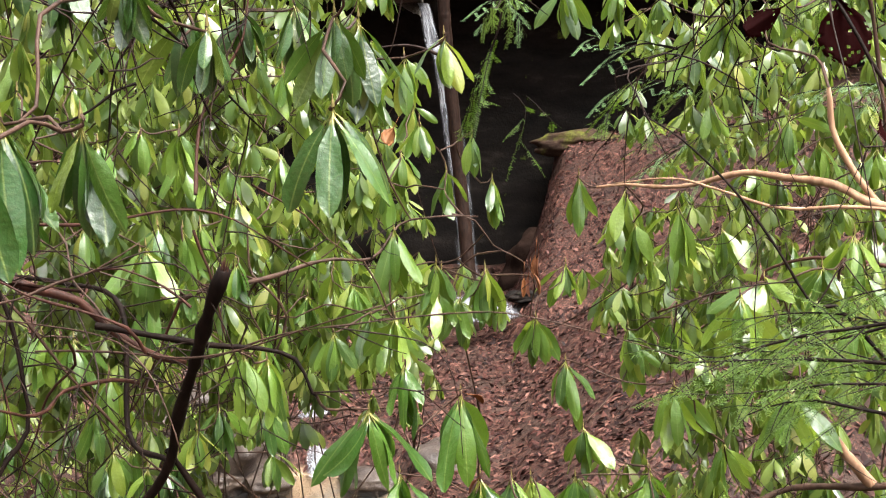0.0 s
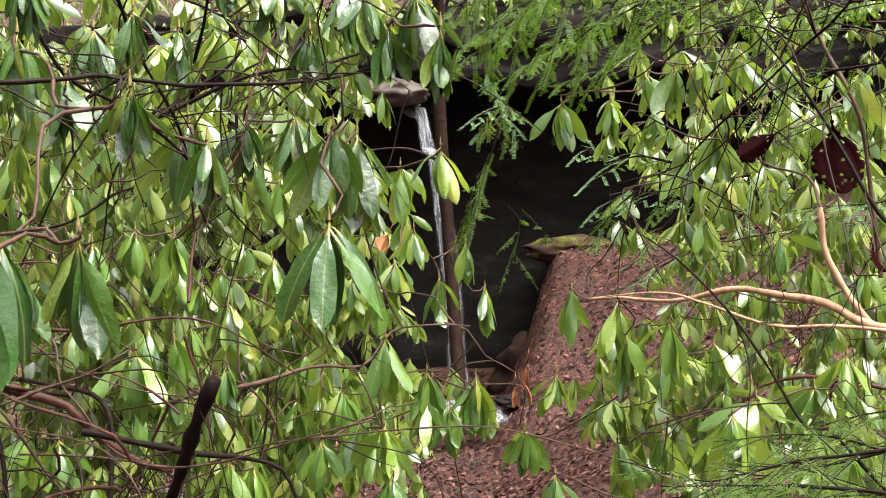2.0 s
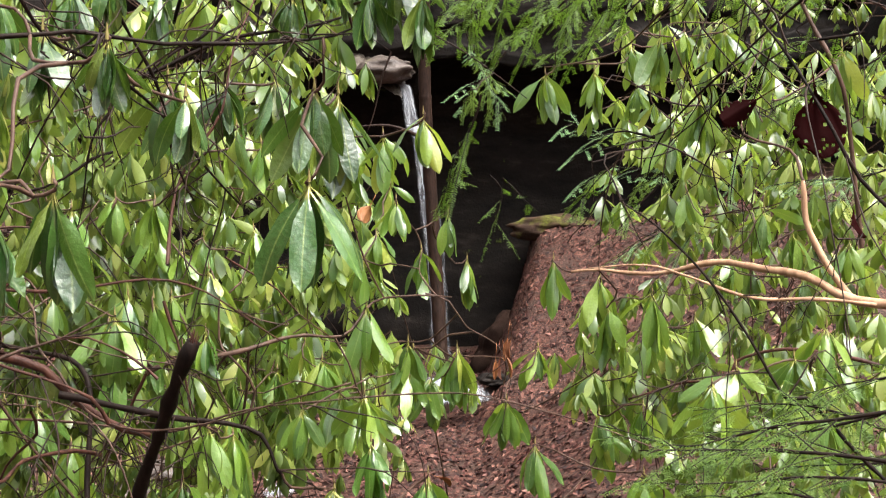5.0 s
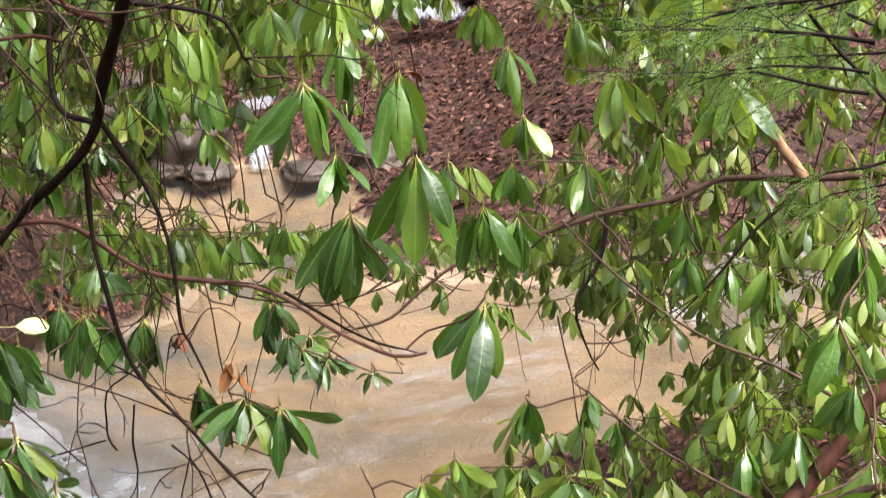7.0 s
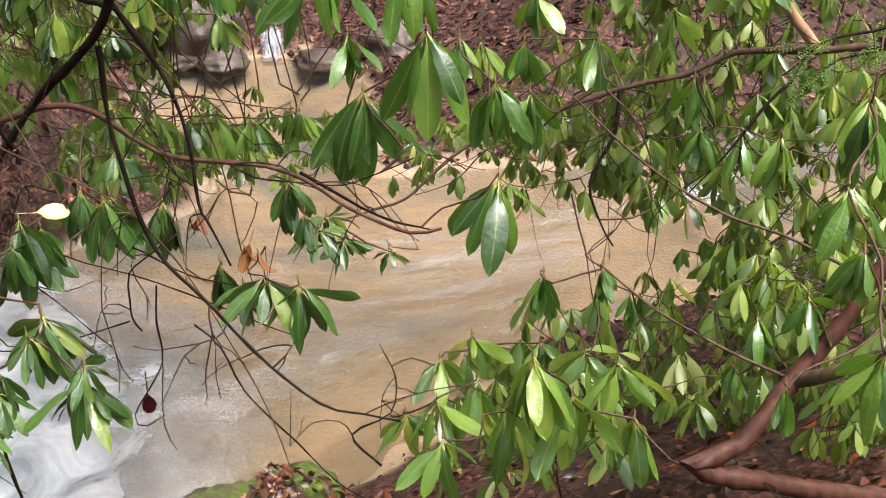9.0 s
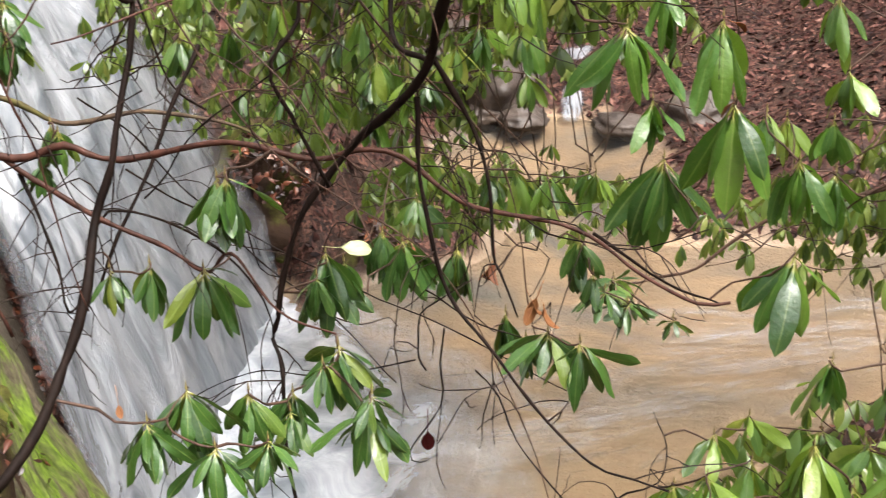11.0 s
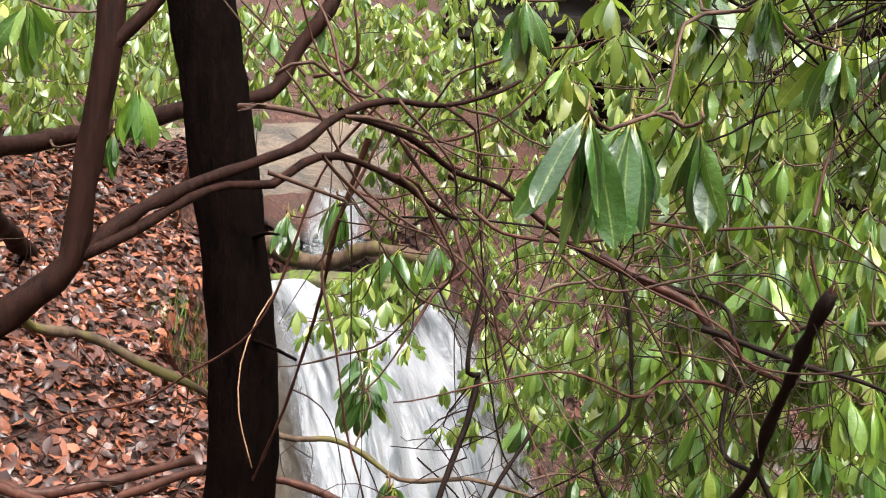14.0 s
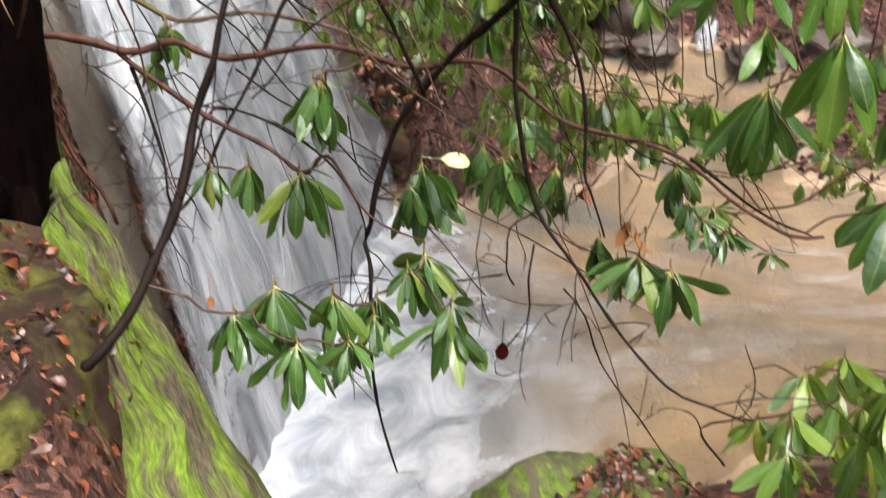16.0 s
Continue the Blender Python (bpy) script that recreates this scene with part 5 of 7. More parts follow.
def tangle(corner, opposite, count, label, seed, run=0.8, lean=(0, 0, -0.3), r0=0.005, mat=None):
    """Crooked bare branches strewn through a box of air among the shrubs."""
    r = random.Random(seed)
    for k in range(count):
        p = np.array([r.uniform(min(a, b), max(a, b)) for a, b in zip(corner, opposite)])
        d = np.array([r.gauss(0, 1), r.gauss(0, 0.4), r.gauss(0, 0.8)]) + np.array(lean)
        d = d / np.linalg.norm(d) * run * r.uniform(0.5, 1.2) / 5
        pts = [tuple(p)]
        for _ in range(5):
            d = d + np.array([r.gauss(0, 0.35), r.gauss(0, 0.2), r.gauss(0, 0.35)]) * np.linalg.norm(d)
            p = p + d
            pts.append(tuple(p))
        limb("bare_twig", pts, r0 * r.uniform(0.7, 1.3), 0.0018, mat or DARKTWIG, label, 6, 3, seed * 50 + k, 0.1, 1)


tangle((-0.98, 2.64, 5.14), (-0.42, 3.76, 4.65), 7, "crooked dark bare twig among drooping leaves", 61, 0.6)
tangle((-1.01, 2.70, 4.42), (-0.52, 3.49, 3.92), 8, "crooked reddish bare twig among drooping leaves", 62, 0.45, (0, 0, -0.3), 0.005, REDBARK)
tangle((0.45, 2.89, 5.14), (1.37, 3.73, 4.73), 5, "fine dark bare twig of a hemlock", 63, 0.8, (0, 0, -0.3), 0.0022)
tangle((-2.19, 3.13, 3.68), (-1.50, 4.01, 2.71), 8, "fine bare twig before the white cascade", 64, 0.7, (0.1, 0, -0.9), 0.0035)
tangle((-1.56, 2.59, 4.59), (-1.30, 4.22, 3.92), 8, "tangled brown bare twig beside the cascade", 65, 0.9, (0.5, 0, -0.5), 0.004, BARK)
tangle((-0.92, 3.39, 3.46), (-0.51, 3.70, 2.38), 6, "thin dark twig hanging over the pool", 66, 0.7, (0.1, 0, -0.9), 0.003)
tangle((0.54, 3.88, 3.35), (1.66, 4.13, 2.02), 7, "thin brown twig among green leaves", 67, 0.7, (0, 0, -0.3), 0.004, BARK)

tangle((-1.49, 2.31, 4.62), (-1.46, 3.46, 4.28), 10, "tangled reddish bare twig beside the cascade", 68, 0.9, (0.6, 0, -0.45), 0.0055, REDBARK)
tangle((-1.39, 2.47, 4.41), (-1.13, 3.97, 3.89), 9, "tangled pale brown bare twig among leaves", 69, 0.8, (0.7, 0, -0.35), 0.004, BARK)

tangle((-6.2, 5.6, 4.2), (-3.6, 8.0, 5.2), 14, "bare brown stem among the leaves behind the trunk", 70, 1.4, (0.3, 0, 0.8), 0.012, REDBARK)

# ---- rhododendrons whose clusters can be told apart ----
rhododendron((-1.4, 1.0), [
    (-0.52, 1.84, 4.55, 0.186, 66),
    (-0.64, 1.66, 4.54, 0.203, 62),
    (-0.65, 1.87, 4.56, 0.214, 60),
    (-0.71, 2.46, 4.87, 0.153, 60),
    (-0.77, 2.41, 5.06, 0.139, 62),
    (-0.39, 2.20, 4.71, 0.128, 62),
    (-0.93, 2.00, 4.78, 0.141, 60),
    (-0.60, 2.57, 5.02, 0.137, 70),
    (-0.73, 2.75, 5.01, 0.147, 65),
    (-0.49, 2.06, 4.79, 0.117, 60),
    (-0.76, 2.33, 4.93, 0.147, 60),
], "near rhododendron with large glossy drooping leaves", 1, 2)
rhododendron((-0.7, 2.2), [
    (-0.21, 2.57, 4.57, 0.222, 62),
    (-0.21, 2.76, 4.78, 0.209, 62),
    (-0.17, 2.97, 4.79, 0.240, 62),
    (-0.56, 2.92, 4.83, 0.192, 66),
    (-0.46, 3.13, 4.84, 0.162, 62),
    (-0.34, 3.15, 4.85, 0.171, 50),
    (-0.39, 2.49, 5.12, 0.125, 75),
    (-0.35, 2.89, 5.16, 0.144, 60),
    (-0.18, 2.82, 5.11, 0.147, 55),
    (-0.13, 2.73, 5.07, 0.142, 60),
    (-0.02, 2.63, 5.05, 0.159, 60),
    (-0.08, 2.64, 4.99, 0.130, 66),
    (0.03, 2.55, 4.96, 0.139, 74),
    (-0.57, 2.89, 5.03, 0.136, 55),
    (-0.29, 3.13, 5.06, 0.154, 70),
], "tall rhododendron with dark drooping leaf clusters", 42, 2)
rhododendron((-0.2, 5.2), [
    (-0.10, 4.37, 4.79, 0.188, 62),
    (0.04, 4.17, 4.84, 0.191, 60),
    (-0.24, 4.47, 4.81, 0.216, 60),
    (-0.07, 5.18, 4.58, 0.181, 62),
    (0.15, 5.38, 4.52, 0.179, 62),
    (0.03, 5.28, 4.37, 0.204, 60),
    (0.24, 5.67, 4.31, 0.238, 62),
    (-0.18, 4.63, 4.17, 0.237, 62),
    (-0.03, 4.95, 4.01, 0.208, 62),
    (0.06, 5.14, 3.84, 0.195, 62),
    (0.17, 5.15, 3.96, 0.228, 62),
    (-0.22, 4.92, 3.80, 0.214, 60),
    (-0.37, 4.93, 3.95, 0.200, 60),
    (-0.16, 5.38, 4.45, 0.188, 62),
    (-0.22, 5.27, 4.33, 0.198, 62),
    (-0.10, 5.58, 4.65, 0.180, 62),
], "rhododendron with bright green drooping clusters before the far fall", 3)
rhododendron((0.9, 5.5), [
    (0.58, 5.92, 3.88, 0.231, 58),
    (0.41, 5.70, 3.66, 0.232, 58),
    (0.57, 5.10, 4.32, 0.234, 60),
    (0.79, 5.31, 4.24, 0.245, 60),
    (0.79, 5.10, 4.12, 0.264, 64),
    (0.97, 5.08, 4.18, 0.236, 62),
    (0.98, 5.27, 4.04, 0.231, 62),
    (1.22, 5.42, 4.05, 0.215, 62),
    (0.55, 5.12, 5.08, 0.195, 60),
    (0.72, 4.90, 5.06, 0.200, 60),
    (0.93, 4.65, 5.16, 0.210, 66),
    (1.06, 4.82, 5.20, 0.187, 64),
    (1.30, 5.17, 5.25, 0.179, 55),
    (1.12, 4.84, 4.94, 0.208, 60),
    (1.06, 5.06, 4.83, 0.200, 60),
    (0.93, 5.26, 5.21, 0.173, 60),
], "rhododendron with yellow-green drooping clusters", 4)
rhododendron((2.3, 4.2), [
    (0.89, 3.74, 3.98, 0.219, 45),
    (1.01, 3.92, 4.01, 0.197, 30),
    (1.21, 3.97, 4.03, 0.191, 40),
    (1.33, 3.93, 4.01, 0.180, 40),
    (1.31, 3.95, 4.13, 0.202, 60),
    (0.78, 4.29, 3.60, 0.223, 58),
    (1.05, 3.82, 3.66, 0.224, 58),
    (0.52, 4.88, 3.33, 0.200, 60),
    (0.43, 4.55, 3.66, 0.246, 58),
    (1.27, 3.24, 3.37, 0.202, 55),
    (0.97, 4.40, 3.36, 0.184, 60),
    (0.76, 4.82, 3.17, 0.200, 60),
    (1.21, 3.82, 3.06, 0.202, 58),
    (0.77, 5.12, 3.62, 0.222, 60),
], "rhododendron with fresh yellow-green leaves beside the tan branch", 5)
rhododendron((0.5, 3.0), [
    (-0.22, 3.27, 3.79, 0.265, 50),
    (-0.14, 3.78, 3.82, 0.223, 55),
    (0.03, 3.67, 3.74, 0.267, 58),
    (0.07, 3.39, 3.56, 0.287, 55),
    (-0.12, 3.57, 3.34, 0.297, 58),
    (0.27, 3.50, 3.08, 0.277, 55),
    (0.29, 3.88, 3.26, 0.224, 60),
    (0.41, 3.95, 3.20, 0.197, 62),
    (-0.19, 4.22, 3.36, 0.184, 60),
    (0.46, 4.68, 3.19, 0.205, 55),
    (0.74, 4.64, 3.20, 0.218, 58),
    (0.98, 4.07, 3.19, 0.195, 62),
    (0.19, 4.12, 3.35, 0.180, 66),
    (0.44, 3.83, 2.60, 0.168, 62),
    (0.65, 3.90, 2.58, 0.138, 62),
    (0.74, 3.84, 2.50, 0.138, 66),
], "rhododendron with broad leaf clusters over the pool", 6, 1)
rhododendron((2.6, 3.4), [
    (1.02, 2.67, 3.33, 0.192, 50),
    (1.17, 2.99, 3.42, 0.203, 55),
    (1.03, 4.15, 3.15, 0.188, 62),
    (0.99, 4.01, 3.04, 0.184, 62),
    (1.15, 4.07, 2.99, 0.188, 60),
    (1.04, 2.40, 3.04, 0.201, 45),
    (0.97, 2.84, 2.70, 0.145, 72),
    (1.04, 3.58, 2.36, 0.135, 60),
    (1.22, 3.45, 2.66, 0.171, 50),
    (1.12, 3.63, 2.50, 0.168, 50),
    (0.88, 4.24, 2.70, 0.147, 55),
    (1.25, 3.12, 2.96, 0.173, 60),
], "rhododendron with large pale-backed leaves on the bank", 7, 1)
rhododendron((0.4, 4.2), [
    (0.21, 4.28, 2.14, 0.180, 40),
    (0.08, 4.07, 2.16, 0.184, 40),
    (0.34, 3.18, 2.64, 0.289, 52),
    (0.20, 3.68, 2.29, 0.202, 48),
    (0.06, 3.65, 2.23, 0.224, 45),
    (0.47, 3.28, 2.45, 0.264, 50),
    (0.27, 3.36, 2.35, 0.229, 55),
    (-0.05, 3.80, 2.10, 0.188, 45),
    (0.49, 4.43, 2.02, 0.160, 40),
    (0.59, 3.86, 2.27, 0.188, 40),
    (0.67, 3.66, 2.34, 0.202, 45),
    (0.68, 3.39, 2.29, 0.214, 50),
    (0.07, 3.33, 2.28, 0.208, 50),
], "low rhododendron on the near bank above the sand", 8)
rhododendron((-1.9, 3.6), [
    (-1.21, 2.85, 3.46, 0.185, 55),
    (-1.39, 3.06, 3.11, 0.234, 48),
    (-1.14, 3.42, 3.04, 0.208, 60),
    (-0.97, 2.97, 2.94, 0.196, 45),
    (-1.31, 2.70, 2.91, 0.200, 48),
    (-1.16, 2.76, 2.89, 0.154, 50),
    (-1.08, 2.88, 2.83, 0.150, 50),
    (-1.19, 2.58, 2.82, 0.176, 42),
    (-0.85, 2.83, 2.82, 0.191, 45),
    (-1.55, 3.05, 3.12, 0.158, 55),
    (-1.30, 3.01, 3.39, 0.182, 55),
    (-2.09, 3.54, 3.39, 0.157, 60),
    (-2.31, 3.72, 3.75, 0.184, 50),
    (-2.24, 3.34, 4.36, 0.202, 66),
    (-2.31, 3.67, 3.69, 0.188, 60),
    (-2.05, 3.51, 3.37, 0.135, 62),
], "rhododendron with dark wet leaf clusters hanging before the cascade", 9, 2, 0.6)
rhododendron((-1.4, 4.4), [
    (-0.36, 3.56, 2.73, 0.214, 48),
    (-0.32, 4.00, 2.73, 0.146, 15),
    (-0.24, 3.99, 2.69, 0.118, 20),
    (-1.03, 3.95, 2.89, 0.200, 62),
    (-0.84, 3.98, 2.86, 0.200, 60),
    (-0.63, 3.75, 2.73, 0.180, 66),
    (-0.38, 3.68, 3.03, 0.182, 75),
    (-1.02, 4.13, 2.78, 0.172, 60),
    (-1.21, 4.30, 2.79, 0.154, 60),
    (-1.12, 4.02, 2.90, 0.188, 60),
    (-1.03, 4.04, 2.87, 0.188, 62),
    (-1.15, 3.48, 2.96, 0.198, 55),
    (-0.30, 4.11, 2.73, 0.141, 15),
    (-1.06, 4.72, 3.34, 0.187, 58),
    (-1.37, 4.84, 3.29, 0.195, 58),
], "rhododendron with spiky dark clusters trailing over the sand", 10, 2, 0.6)
rhododendron((-1.9, 4.4), [
    (-1.33, 4.38, 4.85, 0.152, 62),
    (-1.22, 3.68, 4.70, 0.167, 60),
    (-1.03, 4.36, 4.59, 0.168, 62),
    (-0.90, 4.39, 4.58, 0.180, 62),
    (-0.90, 4.90, 4.39, 0.160, 60),
    (-0.82, 4.91, 4.44, 0.160, 60),
    (-1.12, 4.34, 4.41, 0.168, 60),
    (-0.77, 4.71, 4.27, 0.167, 60),
    (-0.87, 4.49, 4.24, 0.172, 62),
    (-0.90, 3.77, 4.22, 0.219, 64),
    (-0.85, 4.09, 4.25, 0.202, 62),
    (-0.63, 4.94, 4.47, 0.160, 62),
    (-0.51, 4.94, 4.09, 0.160, 60),
    (-0.56, 4.03, 4.80, 0.186, 62),
    (-0.51, 4.25, 4.76, 0.172, 62),
    (-1.27, 4.40, 4.75, 0.147, 62),
], "rhododendron with many small bright drooping clusters", 11)
rhododendron((-1.6, 4.2), [
    (-1.39, 4.24, 3.91, 0.192, 60),
    (-1.29, 4.27, 3.88, 0.180, 60),
    (-0.97, 3.52, 3.88, 0.208, 62),
    (-0.65, 3.90, 3.86, 0.192, 62),
    (-0.59, 4.00, 3.82, 0.186, 60),
    (-0.69, 4.91, 3.84, 0.174, 60),
    (-0.57, 5.13, 3.89, 0.167, 60),
    (-0.40, 4.33, 3.85, 0.200, 60),
    (-0.29, 4.75, 3.84, 0.192, 60),
    (-0.19, 4.55, 3.86, 0.197, 60),
    (-0.03, 4.96, 3.89, 0.187, 60),
    (-0.99, 4.07, 4.18, 0.191, 62),
    (-0.89, 4.29, 4.06, 0.188, 62),
    (-1.25, 4.51, 3.42, 0.180, 58),
    (-1.13, 4.52, 3.35, 0.180, 58),
    (-0.74, 5.00, 3.27, 0.167, 58),
], "rhododendron with drooping green clusters low over the stream", 12)
rhododendron((-3.6, 4.8), [
    (-2.28, 2.41, 4.63, 0.168, 72),
    (-2.10, 1.86, 4.77, 0.168, 58),
    (-2.67, 2.73, 4.51, 0.150, 72),
    (-2.91, 3.81, 4.99, 0.160, 60),
    (-2.76, 3.90, 5.06, 0.160, 60),
    (-0.90, 3.95, 4.27, 0.180, 60),
    (-0.96, 4.02, 4.05, 0.172, 66),
    (-1.11, 4.10, 4.55, 0.176, 60),
    (-2.37, 3.97, 4.16, 0.192, 58),
    (-2.44, 4.39, 4.17, 0.167, 55),
    (-0.70, 4.19, 4.13, 0.165, 62),
    (-1.51, 4.60, 4.31, 0.160, 60),
], "rhododendron behind the trunk with hanging oval leaves", 13, 1)
rhododendron((-2.4, 6.0), [
    (-1.92, 4.41, 4.93, 0.187, 60),
    (-1.74, 4.47, 5.05, 0.187, 60),
    (-1.39, 4.20, 4.85, 0.184, 60),
    (-1.72, 4.74, 4.46, 0.181, 60),
    (-1.34, 4.65, 4.24, 0.174, 62),
    (-0.94, 4.55, 4.48, 0.180, 60),
    (-0.72, 4.40, 4.33, 0.172, 60),
    (-1.48, 4.78, 3.76, 0.195, 60),
    (-1.77, 4.86, 3.57, 0.188, 60),
    (-1.51, 4.49, 3.38, 0.187, 60),
    (-0.91, 4.73, 3.82, 0.174, 60),
    (-0.64, 4.35, 3.69, 0.184, 60),
    (-2.06, 5.00, 3.87, 0.180, 60),
    (-2.26, 5.10, 3.63, 0.186, 60),
    (-0.97, 4.66, 3.45, 0.174, 60),
], "rhododendron beside the cascade with grey-green drooping clusters", 14)
rhododendron((-2.6, 7.0), [
    (-2.42, 5.33, 3.32, 0.192, 60),
    (-2.28, 5.60, 3.32, 0.199, 60),
    (-2.00, 5.49, 3.28, 0.192, 60),
    (-1.66, 5.14, 3.13, 0.195, 60),
    (-1.98, 5.44, 3.05, 0.192, 60),
    (-1.51, 5.36, 2.99, 0.186, 60),
    (-0.90, 4.78, 3.51, 0.187, 60),
    (-0.72, 4.81, 3.50, 0.187, 60),
    (-1.70, 5.59, 3.31, 0.192, 60),
    (-2.15, 5.38, 3.07, 0.192, 60),
    (-1.17, 4.75, 2.79, 0.167, 55),
    (-0.78, 6.10, 2.46, 0.226, 50),
    (-0.97, 6.17, 2.44, 0.212, 50),
    (-0.59, 6.04, 2.54, 0.222, 50),
    (-1.15, 6.34, 2.39, 0.200, 50),
], "rhododendron on the far bank with small hanging clusters", 15, 1)
rhododendron((2.8, 5.6), [
    (1.28, 4.80, 4.95, 0.187, 60),
    (1.46, 5.18, 4.51, 0.188, 60),
    (1.45, 4.76, 4.42, 0.187, 60),
    (1.32, 5.21, 4.32, 0.188, 60),
    (1.49, 4.30, 5.06, 0.184, 60),
    (1.65, 4.70, 4.38, 0.187, 60),
    (1.28, 5.84, 4.62, 0.192, 60),
    (1.06, 5.86, 5.11, 0.176, 60),
    (1.48, 5.23, 5.25, 0.176, 60),
    (1.49, 4.75, 4.25, 0.174, 60),
    (1.34, 4.77, 4.04, 0.187, 60),
    (1.38, 4.20, 3.81, 0.192, 55),
    (0.74, 5.06, 3.70, 0.195, 55),
    (0.88, 4.84, 3.76, 0.200, 55),
], "rhododendron among the hemlock with pale green clusters", 16)
rhododendron((-0.8, 5.6), [
    (-1.24, 5.15, 2.86, 0.206, 55),
    (-1.08, 5.17, 2.82, 0.206, 55),
    (-0.84, 5.31, 2.76, 0.209, 55),
    (-0.70, 5.32, 2.73, 0.195, 55),
    (-0.72, 4.32, 3.77, 0.200, 62),
    (-0.65, 4.34, 3.83, 0.188, 62),
    (-0.50, 5.54, 2.68, 0.186, 55),
    (-0.31, 4.99, 3.81, 0.187, 60),
    (-0.46, 5.20, 4.00, 0.167, 60),
    (-0.01, 5.02, 3.98, 0.200, 60),
    (0.18, 5.21, 3.93, 0.222, 60),
    (0.42, 5.77, 3.64, 0.217, 60),
    (0.30, 4.86, 3.15, 0.187, 60),
    (-1.27, 4.38, 3.62, 0.197, 60),
    (-1.20, 4.56, 3.41, 0.180, 60),
], "rhododendron over the stream with bright hanging clusters", 17)


# ---- thickets ----
GREEN = "dense green rhododendron thicket with drooping glossy leaves"
FARG = "distant rhododendron thicket on the slope, dull green"
thicket((-3.77, 12.90), (-1.33, 4.54, 5.26), (0.7, 0.8, 0.45), 45, 0.171, GREEN, 101)
thicket((-2.41, 12.90), (-1.12, 5.99, 5.55), (1.0, 1.0, 0.6), 60, 0.171, GREEN, 102)
thicket((-3.49, 12.90), (-1.77, 6.54, 4.83), (1.0, 1.0, 0.7), 80, 0.171, GREEN, 103)
thicket((-2.52, 15.95), (-1.12, 7.09, 4.77), (0.9, 1.0, 0.7), 104, 0.171, GREEN, 104)
thicket((-2.77, 12.90), (-1.25, 5.82, 3.94), (1.0, 0.8, 0.5), 95, 0.171, GREEN, 105)
thicket((-1.43, 15.73), (-0.66, 7.31, 5.96), (0.7, 0.8, 0.5), 76, 0.171, GREEN, 106)
thicket((-0.69, 12.82), (-0.35, 6.57, 4.59), (0.35, 0.6, 0.5), 49, 0.171, GREEN, 107)
thicket((-3.19, 12.90), (-1.55, 6.25, 3.58), (1.0, 0.8, 0.5), 95, 0.171, GREEN, 108)
thicket((-1.94, 15.72), (-0.82, 6.69, 3.59), (0.7, 0.8, 0.4), 64, 0.171, GREEN, 109)
thicket((3.47, 12.68), (2.24, 8.18, 4.65), (1.1, 1.0, 0.9), 123, 0.183, GREEN, 110)
thicket((2.66, 12.90), (1.44, 6.98, 3.69), (0.6, 0.8, 0.5), 68, 0.171, GREEN, 111)
thicket((4.14, 12.90), (2.28, 7.10, 3.95), (0.6, 0.8, 0.8), 85, 0.171, GREEN, 112)
thicket((3.73, 12.79), (2.76, 9.47, 6.05), (1.7, 1.0, 0.9), 114, 0.16, GREEN, 113)
thicket((3.86, 12.90), (1.78, 5.94, 3.10), (0.9, 0.8, 0.5), 87, 0.171, GREEN, 114)
thicket((2.11, 12.90), (1.25, 7.64, 2.27), (0.6, 0.7, 0.3), 41, 0.171, GREEN, 115)
thicket((4.41, 12.90), (1.91, 5.58, 2.33), (0.9, 0.8, 0.55), 95, 0.171, GREEN, 116)
thicket((3.71, 12.90), (1.50, 5.22, 1.72), (0.6, 0.7, 0.45), 76, 0.159, GREEN, 117)
thicket((4.69, 12.90), (1.78, 4.89, 2.20), (0.5, 0.6, 0.5), 57, 0.159, GREEN, 118)
thicket((0.63, 4.63), (0.60, 4.26, 1.96), (0.5, 0.5, 0.3), 49, 0.159, GREEN, 119)
thicket((-3.35, 10.95), (-1.45, 8.50, 1.62), (1.2, 0.5, 0.22), 90, 0.13, GREEN, 120)
thicket((1.16, 12.90), (0.72, 8.07, 1.66), (0.9, 0.6, 0.25), 45, 0.159, GREEN, 121)
thicket((-3.95, 12.90), (-3.03, 9.91, 2.53), (1.6, 1.0, 0.7), 113, 0.155, GREEN, 122)
thicket((-6.03, 12.90), (-4.60, 9.85, 2.56), (0.7, 0.8, 0.5), 45, 0.155, GREEN, 123)
thicket((-4.42, 12.90), (-3.00, 8.76, 3.16), (1.3, 1.2, 0.8), 106, 0.155, GREEN, 124)
thicket((-3.09, 12.90), (-1.94, 8.10, 5.04), (1.1, 1.0, 0.8), 86, 0.155, GREEN, 125)
thicket((-6.35, 10.64), (-6.11, 10.03, 5.81), (1.5, 1.2, 0.6), 193, 0.16, GREEN, 126)
thicket((-6.73, 6.40), (-6.47, 5.96, 5.09), (1.4, 1.0, 0.6), 176, 0.15, GREEN, 127)
thicket((-5.37, 12.90), (-3.37, 8.10, 5.47), (1.0, 1.0, 0.7), 66, 0.155, GREEN, 128)
thicket((-8.21, 12.90), (-4.71, 7.40, 3.43), (0.5, 0.5, 0.35), 38, 0.13, GREEN, 129)
thicket((-3.45, 10.90), (-2.10, 7.51, 2.52), (0.8, 0.8, 0.4), 64, 0.171, GREEN, 130)
thicket((-0.61, 13.11), (-0.39, 8.46, 3.36), (0.8, 0.7, 0.4), 60, 0.171, GREEN, 131)
thicket((5.19, 12.90), (1.55, 3.86, 2.31), (0.5, 0.5, 0.3), 49, 0.159, GREEN, 132)
thicket((-4.14, 12.90), (-1.58, 4.92, 4.92), (0.5, 0.7, 0.5), 45, 0.171, GREEN, 133)
thicket((-3.13, 12.90), (-1.31, 5.39, 5.19), (0.7, 0.7, 0.5), 40, 0.171, GREEN, 134)
